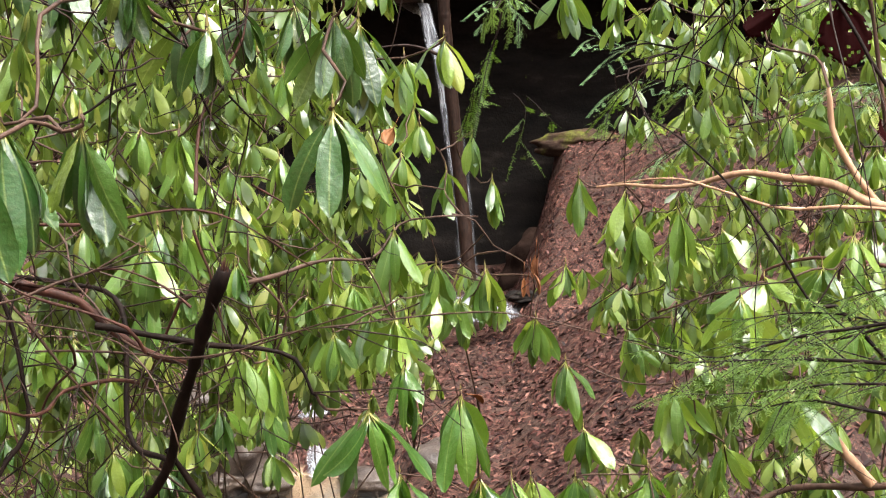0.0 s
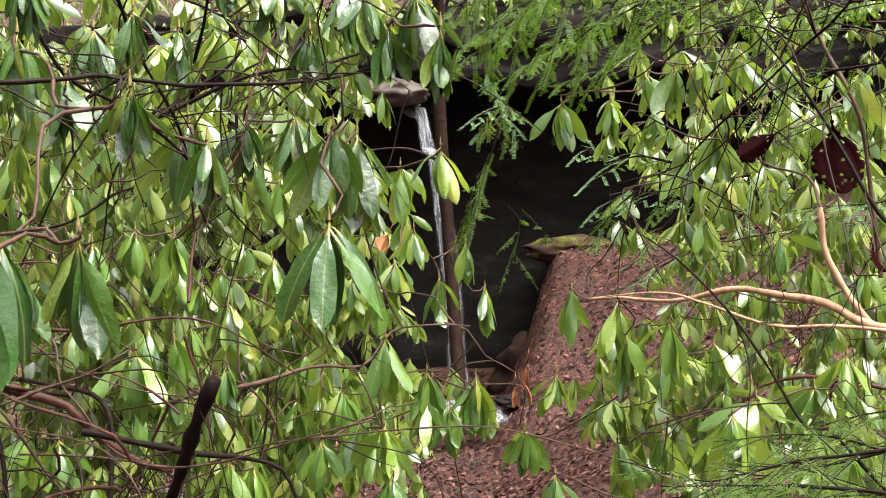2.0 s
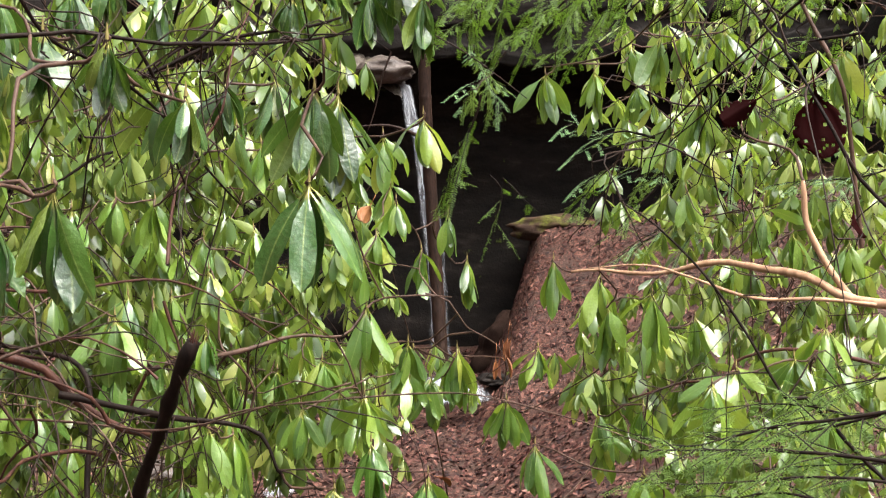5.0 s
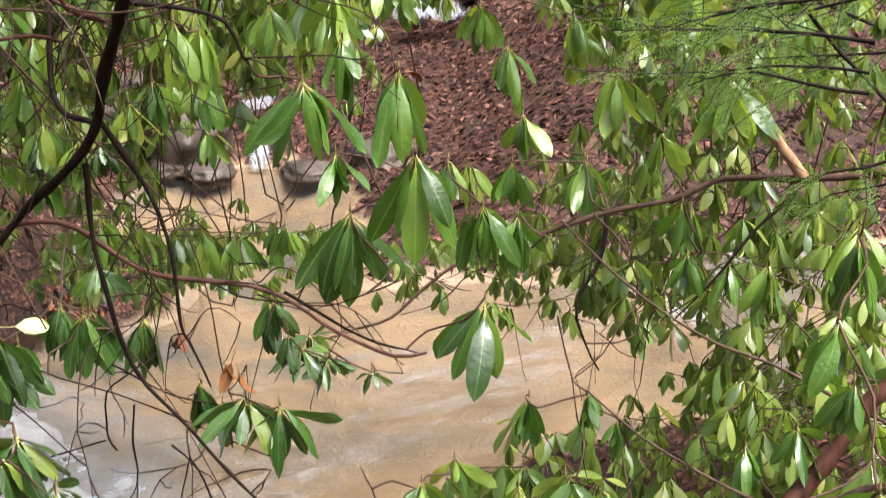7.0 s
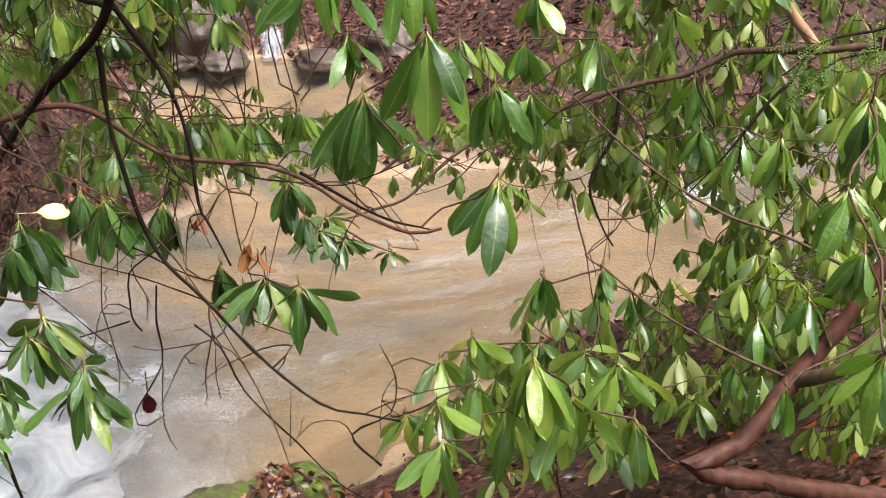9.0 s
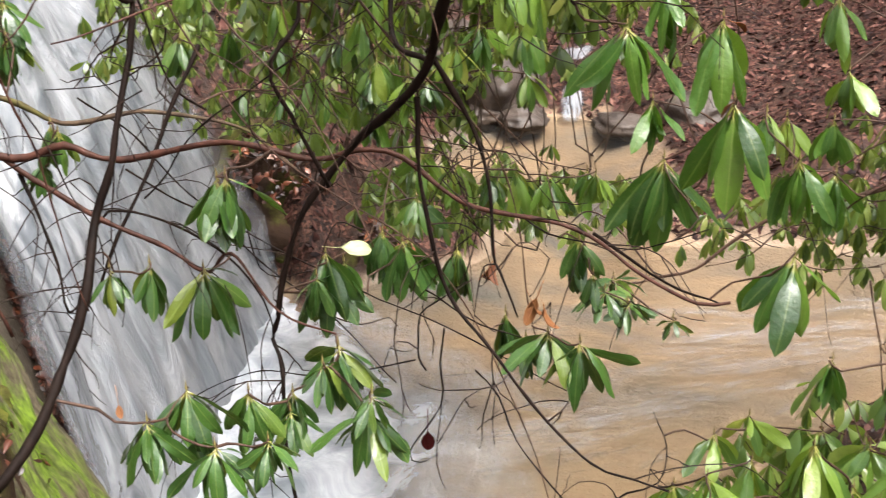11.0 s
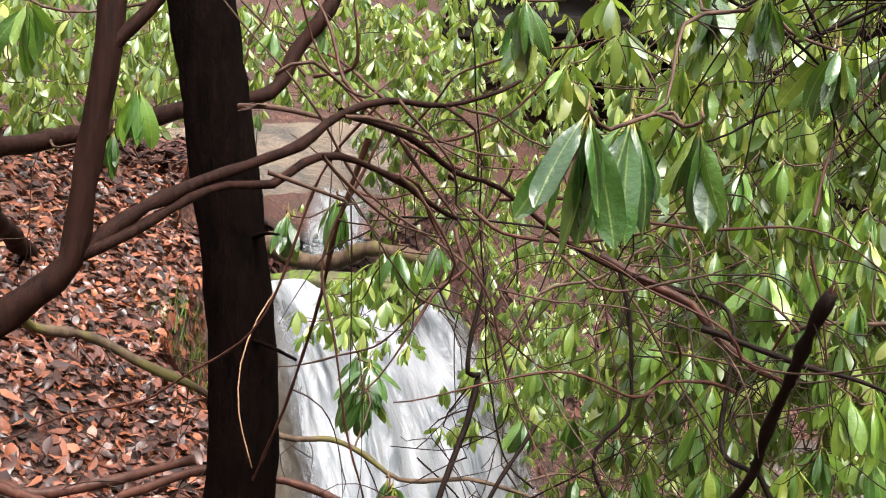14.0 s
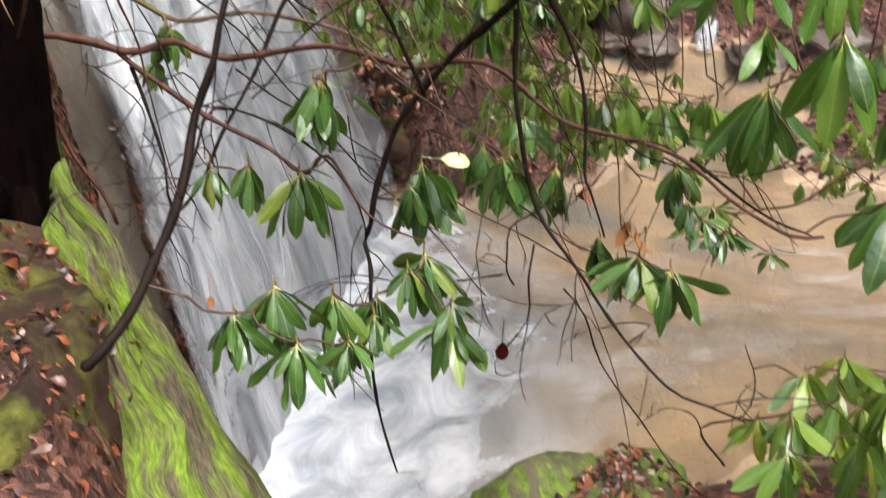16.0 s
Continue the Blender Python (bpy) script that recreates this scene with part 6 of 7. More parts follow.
thicket((-1.99, 15.50), (-0.78, 6.08, 5.34), (0.6, 0.7, 0.6), 40, 0.171, GREEN, 135)
thicket((-1.70, 15.21), (-0.83, 7.42, 5.01), (0.6, 0.7, 0.6), 60, 0.171, GREEN, 136)
thicket((-2.58, 12.90), (-1.21, 6.06, 4.35), (0.9, 0.7, 0.4), 70, 0.159, GREEN, 137)
thicket((-3.93, 12.90), (-1.74, 5.71, 4.17), (0.7, 0.7, 0.5), 60, 0.159, GREEN, 138)
thicket((-1.52, 15.77), (-0.62, 6.44, 4.09), (0.6, 0.7, 0.3), 45, 0.159, GREEN, 139)
thicket((-1.53, 15.62), (-0.58, 5.90, 3.71), (0.7, 0.7, 0.35), 50, 0.159, GREEN, 140)
thicket((2.26, 12.90), (1.06, 6.05, 3.86), (0.4, 0.6, 0.4), 40, 0.159, GREEN, 141)
thicket((3.81, 12.90), (1.84, 6.21, 4.39), (0.7, 0.7, 0.6), 70, 0.159, GREEN, 142)
thicket((3.16, 12.90), (1.60, 6.55, 5.26), (0.7, 0.7, 0.5), 50, 0.159, GREEN, 143)
thicket((4.44, 12.90), (2.10, 6.11, 5.00), (0.5, 0.7, 0.6), 45, 0.159, GREEN, 144)
thicket((3.65, 12.90), (1.67, 5.89, 3.65), (0.8, 0.7, 0.4), 60, 0.159, GREEN, 145)
thicket((3.25, 12.90), (1.46, 5.78, 3.47), (0.6, 0.6, 0.4), 45, 0.159, GREEN, 146)
thicket((-2.95, 12.90), (-1.75, 6.27, 3.38), (0.9, 0.7, 0.5), 70, 0.159, GREEN, 147)
thicket((4.52, 12.90), (1.90, 5.43, 2.60), (0.7, 0.7, 0.5), 70, 0.159, GREEN, 148)
thicket((1.74, 12.90), (0.84, 6.24, 2.34), (0.6, 0.6, 0.35), 45, 0.159, GREEN, 149)
thicket((2.71, 12.90), (1.30, 6.18, 2.30), (0.6, 0.6, 0.35), 45, 0.146, GREEN, 150)
thicket((5.00, 12.90), (1.57, 4.04, 2.22), (0.45, 0.5, 0.4), 40, 0.146, GREEN, 151)
thicket((-4.80, 12.90), (-3.24, 8.71, 2.29), (0.9, 0.8, 0.4), 40, 0.155, GREEN, 152)
thicket((-3.35, 10.95), (-1.68, 8.63, 1.70), (0.9, 0.8, 0.25), 45, 0.155, GREEN, 153)
thicket((-1.43, 15.51), (-0.78, 8.38, 3.05), (0.8, 0.8, 0.5), 44, 0.155, GREEN, 154)
thicket((-3.35, 10.95), (-1.60, 8.23, 1.66), (1.0, 0.6, 0.22), 50, 0.155, GREEN, 155)
thicket((-0.71, 13.32), (-0.43, 8.07, 1.68), (0.8, 0.6, 0.25), 28, 0.155, GREEN, 156)
thicket((-6.11, 12.90), (-3.56, 7.53, 3.08), (0.6, 0.7, 0.5), 42, 0.155, GREEN, 157)
thicket((-5.54, 12.90), (-3.48, 8.11, 4.10), (0.8, 0.8, 0.6), 49, 0.155, GREEN, 158)
thicket((-3.45, 10.90), (-2.08, 7.03, 3.95), (0.8, 0.8, 0.6), 56, 0.155, GREEN, 159)
thicket((-2.29, 12.90), (-1.19, 6.71, 3.69), (0.6, 0.7, 0.6), 42, 0.155, GREEN, 160)
thicket((-4.02, 12.90), (-2.32, 7.45, 5.22), (0.8, 0.8, 0.5), 49, 0.155, GREEN, 161)
thicket((-2.41, 12.90), (-1.22, 6.54, 4.49), (0.5, 0.6, 0.5), 42, 0.155, GREEN, 162)
thicket((-6.72, 12.90), (-4.77, 9.16, 4.75), (0.7, 0.8, 0.6), 42, 0.155, GREEN, 163)
thicket((-6.61, 7.22), (-6.36, 6.75, 5.36), (0.9, 0.8, 0.5), 102, 0.14, GREEN, 164)
thicket((-6.15, 8.92), (-5.91, 8.38, 5.59), (0.8, 0.8, 0.5), 102, 0.14, GREEN, 165)
thicket((-5.10, 5.11), (-4.91, 4.72, 4.81), (0.4, 0.4, 0.25), 34, 0.13, GREEN, 166)
thicket((-6.47, 8.05), (-6.22, 7.55, 5.29), (0.8, 0.8, 0.5), 80, 0.15, GREEN, 167)
thicket((-6.26, 10.15), (-6.02, 9.56, 5.24), (0.8, 0.8, 0.5), 80, 0.15, GREEN, 168)
thicket((-7.18, 12.90), (-4.76, 8.54, 5.43), (0.7, 0.8, 0.5), 70, 0.15, GREEN, 169)
thicket((-5.71, 5.19), (-5.49, 4.79, 5.15), (0.6, 0.6, 0.4), 60, 0.14, GREEN, 170)
thicket((-5.87, 10.41), (-5.65, 9.82, 4.75), (0.7, 0.7, 0.4), 45, 0.17, GREEN, 171)
thicket((-6.41, 12.90), (-4.58, 9.22, 5.28), (0.8, 0.7, 0.5), 60, 0.17, GREEN, 172)
thicket((-8.54, 12.90), (-3.75, 5.66, 3.73), (0.35, 0.4, 0.18), 14, 0.15, GREEN, 173)
thicket((-7.73, 12.90), (-3.60, 6.01, 3.87), (0.35, 0.4, 0.22), 24, 0.16, GREEN, 174)
thicket((-2.53, 12.90), (-1.05, 5.34, 4.72), (0.5, 0.5, 0.4), 45, 0.15, GREEN, 175)
thicket((-2.36, 12.90), (-1.01, 5.50, 3.56), (0.5, 0.5, 0.4), 40, 0.15, GREEN, 176)
thicket((-3.52, 12.90), (-1.59, 5.83, 4.26), (0.5, 0.5, 0.35), 35, 0.15, GREEN, 177)
thicket((-6.4, 12.4), (-6.2, 11.6, 3.9), (1.3, 0.8, 0.7), 100, 0.15, GREEN, 207)
thicket((-5.6, 11.4), (-5.2, 10.7, 3.1), (0.8, 0.6, 0.5), 60, 0.15, GREEN, 208)
thicket((0.75, 4.5), (0.30, 4.60, 1.55), (0.33, 0.45, 0.26), 34, 0.115, GREEN, 209, 40)
thicket((-8.0, 30.0), (-8.0, 30.0, 9.5), (4.5, 2.5, 1.6), 170, 0.17, FARG, 178, 55, 8.22)
thicket((-2.0, 31.5), (-2.0, 31.5, 10.5), (4.0, 2.5, 1.3), 150, 0.17, FARG, 179, 55, 9.46)
thicket((5.0, 31.0), (5.0, 31.0, 11.5), (4.0, 2.5, 1.6), 160, 0.17, FARG, 180, 55, 10.22)
thicket((11.0, 27.0), (11.0, 27.0, 10.5), (3.5, 3.0, 1.8), 160, 0.17, FARG, 181, 55, 9.06)
thicket((9.5, 20.0), (9.5, 20.0, 5.5), (2.5, 2.5, 2.2), 170, 0.16, FARG, 182)
thicket((7.0, 17.0), (7.0, 17.0, 3.0), (1.8, 1.8, 1.6), 110, 0.15, FARG, 183)
thicket((-7.0, 22.0), (-7.0, 22.0, 5.0), (3.0, 3.0, 2.5), 190, 0.16, FARG, 184)
thicket((-10.0, 27.0), (-10.0, 27.0, 7.0), (4.0, 3.0, 2.5), 160, 0.17, FARG, 185)
thicket((-9.0, 17.0), (-9.0, 17.0, 4.6), (2.6, 2.5, 2.0), 170, 0.16, FARG, 186)
thicket((-13.0, 14.0), (-13.0, 14.0, 6.5), (2.5, 3.0, 2.0), 150, 0.16, FARG, 187)
thicket((-5.5, 15.0), (-5.5, 15.0, 2.6), (1.6, 1.6, 1.2), 100, 0.15, FARG, 188)
thicket((-12.0, 10.5), (-12.0, 10.5, 6.4), (2.0, 2.0, 1.6), 120, 0.16, FARG, 189)
thicket((-5.0, 25.0), (-5.0, 25.0, 9.6), (3.0, 1.2, 0.7), 150, 0.16, FARG, 190, 55, 9.04)
thicket((1.5, 26.5), (1.5, 26.5, 9.9), (2.5, 1.2, 0.8), 130, 0.16, FARG, 191, 55, 9.26)
thicket((5.5, 26.0), (5.5, 26.0, 10.0), (2.5, 1.2, 0.9), 140, 0.16, FARG, 192, 55, 9.28)
thicket((9.5, 23.5), (9.5, 23.5, 8.5), (2.0, 1.5, 1.5), 140, 0.16, FARG, 193)
thicket((-3.0, 27.0), (-3.0, 27.0, 10.5), (3.0, 1.5, 1.0), 130, 0.16, FARG, 194, 55, 9.70)
thicket((-6.0, 12.5), (-6.0, 12.5, 2.4), (1.2, 1.2, 1.0), 110, 0.15, FARG, 195)
thicket((-8.5, 13.5), (-8.5, 13.5, 4.6), (1.8, 1.8, 1.4), 150, 0.15, FARG, 196)
thicket((-10.0, 11.5), (-10.0, 11.5, 5.6), (1.6, 1.4, 1.0), 120, 0.15, FARG, 197)
thicket((5.2, 14.5), (5.2, 14.5, 2.2), (1.4, 1.2, 1.2), 120, 0.15, FARG, 198)
thicket((11.0, 16.0), (11.0, 16.0, 5.0), (2.0, 2.0, 2.0), 140, 0.16, FARG, 199)
thicket((0.5, 29.5), (0.5, 29.5, 10.5), (4.0, 1.5, 1.2), 200, 0.17, FARG, 200, 55, 9.54)
thicket((7.5, 29.5), (7.5, 29.5, 11.0), (4.0, 1.5, 1.4), 200, 0.17, FARG, 201, 55, 9.88)
thicket((-6.0, 28.5), (-6.0, 28.5, 10.3), (4.0, 1.5, 1.2), 200, 0.17, FARG, 202, 55, 9.34)
thicket((14.0, 24.0), (14.0, 24.0, 9.0), (3.0, 2.5, 2.0), 170, 0.17, FARG, 203)
thicket((-4.0, 24.6), (-4.0, 24.6, 9.0), (3.2, 0.7, 0.5), 190, 0.15, FARG, 204, 55, 8.60)
thicket((2.5, 25.5), (2.5, 25.5, 9.3), (2.6, 0.7, 0.5), 170, 0.15, FARG, 205, 55, 8.90)
thicket((7.0, 25.3), (7.0, 25.3, 9.3), (2.6, 0.8, 0.7), 180, 0.15, FARG, 206, 55, 8.74)



# ---- hemlock ----
def hemlock_bough(pts, size, mat, label, seed, droop=0.3, side=0.26, pitch=0.03):
    """A bough with flat sprays: side twigs in two ranks, needles in two ranks on each."""
    r = random.Random(seed)
    g = np.random.default_rng(seed)
    t = thing("hemlock_bough", pts[0], label, "branch", "hemlock boughs")
    tb = Tubes()
    c = tb.add(pts, 0.004 * size, 0.0012, 5, 0.08, 0.006, 0.03)
    vs, fs, n = [], [], 0

    def needles(line, width):
        nonlocal n
        ln = smooth_line(line, 0.007)
        d = np.diff(ln, axis=0)
        d /= np.linalg.norm(d, axis=1, keepdims=True) + 1e-9
        s = np.cross(d, np.array([0.0, 0.0, 1.0]))
        s /= np.linalg.norm(s, axis=1, keepdims=True) + 1e-6
        up = np.cross(s, d)
        m = len(d)
        for sg in (-1, 1):
            w = width * g.uniform(0.75, 1.1, (m, 1))
            e = s * sg * 0.9 + d * 0.45 + up * g.uniform(-0.25, 0.15, (m, 1))
            e /= np.linalg.norm(e, axis=1, keepdims=True)
            q = np.cross(e, up)
            q = q / (np.linalg.norm(q, axis=1, keepdims=True) + 1e-6) * 0.0022 * (0.6 + 0.4 * size)
            o = ln[1:]
            vs.append(np.stack([o - q * 0.5, o + q * 0.5, o + e * w * 0.7 + q, o + e * w - up * 0.001], 1).reshape(-1, 3))
            fs.append(np.arange(m * 4).reshape(-1, 4) + n)
            n += m * 4

    total = len(c)
    k = 2
    sgn = 1
    while k < total - 1:
        d = c[min(k + 1, total - 1)] - c[k - 1]
        d = d / (np.linalg.norm(d) + 1e-9)
        s = np.cross(d, np.array([0, 0, 1.0])) + np.array([r.gauss(0, .3), r.gauss(0, .3), r.gauss(0, .25)])
        s /= np.linalg.norm(s) + 1e-6
        ln = side * size * (1 - 0.7 * k / total) * r.uniform(0.35, 1.2)
        e = c[k] + (s * sgn * 0.85 + d * 0.6) * ln + np.array([0, 0, -droop * ln])
        m = c[k] + (s * sgn * 0.85 + d * 0.6) * ln * 0.5 + np.array([0, 0, -droop * ln * 0.25])
        tb.add([c[k], m, e], 0.0016 * size, 0.0007, 4, 0.1, 0.0, 0.05)
        needles([c[k], m, e], 0.012 * (0.7 + 0.3 * size))
        for q in (0.3, 0.5, 0.7):
            for sg in (-1, 1):
                if r.random() < 0.25:
                    continue
                a = c[k] + (e - c[k]) * q
                dd = (e - c[k]) / (np.linalg.norm(e - c[k]) + 1e-9)
                ss = np.cross(dd, np.array([0, 0, 1.0]))
                l2 = ln * 0.42 * (1.1 - q) * r.uniform(0.7, 1.2)
                b2 = a + (dd * 0.7 + ss * sg * 0.75 + np.array([0, 0, -droop * 0.6])) * l2
                needles([a, b2], 0.011 * (0.7 + 0.3 * size))
        sgn = -sgn
        k += max(1, int(pitch * size / 0.03))
    needles(list(c[total // 2::3]) if total > 6 else list(c), 0.011)
    part("stem", tb.mesh("stem", DARKTWIG), t, kind="stuff")
    part("needles", quads("needles", np.vstack(vs), np.vstack(fs), mat, False), t, "short flat green needles", kind="stuff")
    return t


HB = "feathery hemlock bough with short flat needles"
hemlock_bough([(0.51, 3.25, 5.33), (0.36, 3.29, 5.21), (0.18, 3.33, 5.10), (0.06, 3.35, 5.03)], 1.3, NEEDLE, HB, 1, .25)
hemlock_bough([(0.77, 3.41, 5.34), (0.62, 3.47, 5.19), (0.45, 3.50, 5.12), (0.32, 3.53, 5.08)], 1.3, NEEDLE, HB, 2, .25)
hemlock_bough([(1.04, 3.55, 5.33), (0.86, 3.62, 5.22), (0.70, 3.66, 5.16), (0.55, 3.70, 5.09)], 1.3, NEEDLE, HB, 3, .25)
hemlock_bough([(0.25, 3.86, 5.49), (0.18, 3.90, 5.32), (0.07, 3.92, 5.24), (-0.04, 3.93, 5.17)], 1.2, NEEDLE, HB, 4, .3)
hemlock_bough([(1.41, 3.66, 5.21), (1.23, 3.73, 5.20), (1.07, 3.78, 5.19), (0.91, 3.82, 5.17)], 1.4, NEEDLE, HB, 5, .25)
hemlock_bough([(1.15, 3.15, 4.95), (1.03, 3.20, 4.93), (0.94, 3.23, 4.89), (0.86, 3.26, 4.83)], 1.2, NEEDLE, HB, 6, .3)
hemlock_bough([(0.20, 3.56, 4.85), (0.17, 3.57, 4.75), (0.12, 3.58, 4.65), (0.08, 3.58, 4.54)], 1.0, NEEDLE, HB, 7, .1)
hemlock_bough([(0.24, 3.87, 4.63), (0.27, 3.87, 4.59), (0.26, 3.87, 4.52), (0.25, 3.87, 4.46)], .8, NEEDLE, HB, 8, .1)
hemlock_bough([(0.28, 3.87, 4.62), (0.33, 3.87, 4.57), (0.38, 3.86, 4.52)], .7, NEEDLE, HB, 9, .1)
hemlock_bough([(0.65, 3.82, 4.68), (0.58, 3.84, 4.62), (0.53, 3.85, 4.55), (0.48, 3.85, 4.47)], 1.0, NEEDLE, HB, 10, .1)
hemlock_bough([(0.81, 4.10, 4.60), (0.73, 4.12, 4.51), (0.66, 4.13, 4.42)], 1.0, NEEDLE, HB, 11, .2)
hemlock_bough([(1.35, 6.84, 4.92), (1.17, 6.87, 4.96), (1.02, 6.89, 4.95), (0.86, 6.91, 5.03)], 2.2, PALE, HB, 12, .3)
hemlock_bough([(1.54, 7.01, 4.83), (1.32, 7.05, 4.77), (1.14, 7.09, 4.78), (1.01, 7.11, 4.72)], 2.2, PALE, HB, 13, .3)
hemlock_bough([(1.88, 6.72, 4.87), (1.65, 6.78, 4.82), (1.44, 6.83, 4.73), (1.23, 6.87, 4.71)], 2.4, PALE, HB, 14, .3)
hemlock_bough([(1.73, 6.76, 4.51), (1.52, 6.81, 4.48), (1.34, 6.85, 4.39), (1.12, 6.89, 4.27)], 2.2, PALE, HB, 15, .3)
hemlock_bough([(0.93, 2.40, 4.11), (0.79, 2.44, 4.08), (0.64, 2.48, 4.06), (0.51, 2.51, 4.04), (0.37, 2.54, 4.07)], 1.2, NEEDLE, HB, 16, .2)
hemlock_bough([(0.89, 2.29, 4.03), (0.78, 2.33, 4.04), (0.66, 2.37, 4.04), (0.53, 2.40, 4.04), (0.43, 2.42, 4.04)], 1.2, NEEDLE, HB, 17, .2)
hemlock_bough([(0.88, 2.27, 3.94), (0.77, 2.31, 3.95), (0.67, 2.35, 3.96), (0.57, 2.37, 3.94)], 1.1, NEEDLE, HB, 18, .2)
hemlock_bough([(1.12, 2.59, 4.09), (0.99, 2.63, 4.06), (0.86, 2.67, 4.02), (0.72, 2.71, 3.99), (0.63, 2.73, 4.01)], 1.2, NEEDLE, HB, 19, .2)
hemlock_bough([(1.07, 2.44, 3.80), (0.97, 2.47, 3.75), (0.87, 2.49, 3.72), (0.79, 2.50, 3.65)], 1.1, NEEDLE, HB, 20, .2)
hemlock_bough([(1.08, 2.45, 3.74), (1.00, 2.47, 3.71), (0.91, 2.50, 3.68), (0.85, 2.51, 3.63)], 1.0, NEEDLE, HB, 21, .2)
hemlock_bough([(0.47, 4.20, 5.69), (0.33, 4.26, 5.51), (0.20, 4.30, 5.36), (0.06, 4.32, 5.27)], 1.2, NEEDLE, HB, 22, .3)
hemlock_bough([(0.84, 4.35, 5.72), (0.67, 4.42, 5.54), (0.49, 4.47, 5.41), (0.29, 4.50, 5.34)], 1.3, NEEDLE, HB, 23, .3)
hemlock_bough([(1.11, 4.28, 5.73), (0.94, 4.37, 5.54), (0.77, 4.43, 5.42), (0.59, 4.47, 5.33)], 1.3, NEEDLE, HB, 24, .3)
hemlock_bough([(1.50, 4.39, 5.72), (1.32, 4.49, 5.54), (1.15, 4.55, 5.45), (0.95, 4.61, 5.39)], 1.3, NEEDLE, HB, 25, .3)
hemlock_bough([(1.83, 4.53, 5.50), (1.65, 4.62, 5.39), (1.46, 4.70, 5.31), (1.28, 4.76, 5.25)], 1.4, NEEDLE, HB, 26, .3)
hemlock_bough([(1.84, 4.59, 5.13), (1.68, 4.66, 5.04), (1.52, 4.72, 4.98), (1.36, 4.78, 4.91)], 1.3, NEEDLE, HB, 27, .3)
hemlock_bough([(0.79, 4.82, 5.50), (0.66, 4.87, 5.35), (0.53, 4.90, 5.25), (0.38, 4.92, 5.19)], 1.2, NEEDLE, HB, 28, .3)
hemlock_bough([(0.24, 5.42, 5.31), (0.29, 5.44, 5.18), (0.34, 5.45, 5.06), (0.41, 5.45, 4.93)], 1.0, PALE, HB, 29, .2)
hemlock_bough([(1.84, 4.63, 4.67), (1.69, 4.68, 4.63), (1.52, 4.74, 4.62), (1.36, 4.79, 4.60)], 1.3, PALE, HB, 30, .3)
hemlock_bough([(1.21, 3.13, 3.93), (1.04, 3.20, 3.99), (0.87, 3.25, 3.99), (0.73, 3.28, 3.98)], 1.2, NEEDLE, HB, 31, .2)
hemlock_bough([(1.13, 2.92, 3.85), (0.96, 2.98, 3.86), (0.81, 3.03, 3.84), (0.66, 3.06, 3.83), (0.54, 3.09, 3.85)], 1.2, NEEDLE, HB, 32, .2)
hemlock_bough([(1.35, 3.11, 3.88), (1.20, 3.17, 3.86), (1.04, 3.22, 3.84), (0.90, 3.26, 3.82)], 1.2, NEEDLE, HB, 33, .2)
hemlock_bough([(1.36, 3.15, 4.12), (1.26, 3.18, 4.08), (1.13, 3.23, 4.05), (0.98, 3.27, 4.00)], 1.2, NEEDLE, HB, 34, .2)
hemlock_bough([(0.76, 5.04, 5.49), (0.58, 5.09, 5.34), (0.41, 5.12, 5.24), (0.23, 5.14, 5.15)], 1.3, NEEDLE, HB, 35, .3)
hemlock_bough([(1.00, 5.21, 5.43), (0.84, 5.26, 5.29), (0.69, 5.29, 5.21), (0.53, 5.32, 5.18)], 1.3, NEEDLE, HB, 36, .3)
hemlock_bough([(0.45, 4.87, 5.47), (0.31, 4.91, 5.34), (0.17, 4.93, 5.24), (0.06, 4.94, 5.15)], 1.2, NEEDLE, HB, 37, .3)
hemlock_bough([(0.49, 6.41, 5.35), (0.40, 6.43, 5.24), (0.31, 6.44, 5.16), (0.25, 6.46, 5.04)], 1.6, PALE, HB, 38, .2)



# ---- single dead leaves ----
def loose_leaf(name, place, length, width, turn, mat, label, seed, holes=0, sag=0.6, fold=0.5):
    v, f = leaf_grid(length, width, sag, fold, 26, 0.3, seed, 0.05, 15)
    r = random.Random(seed)
    drop = set()
    for _ in range(holes):
        drop.add(r.randint(60, len(f) - 30))
    if holes:
        drop |= {k for k in range(len(f)) if (k % 14 in (0, 13) and noise.noise(Vector((k // 14 * 0.5, seed, 0))) > 0) or (k % 14 in (1, 12) and noise.noise(Vector((k // 14 * 0.5, seed, 0))) > 0.25)}
    f = np.array([q for k, q in enumerate(f) if k not in drop])
    stem = np.array([[-0.0012, 0, 0], [0.0012, 0, 0], [0.0012, -0.05, 0.012], [-0.0012, -0.05, 0.012]])
    me = quads(name, np.vstack([v, stem]), np.vstack([f, np.array([[0, 1, 2, 3]]) + len(v)]), mat)
    ob = new(name, me)
    ob.matrix_basis = pose(*place, *turn)
    sol = ob.modifiers.new("thick", 'SOLIDIFY')
    sol.thickness = 0.0006
    return tagged(ob, label, "leaf", "single dead leaves")


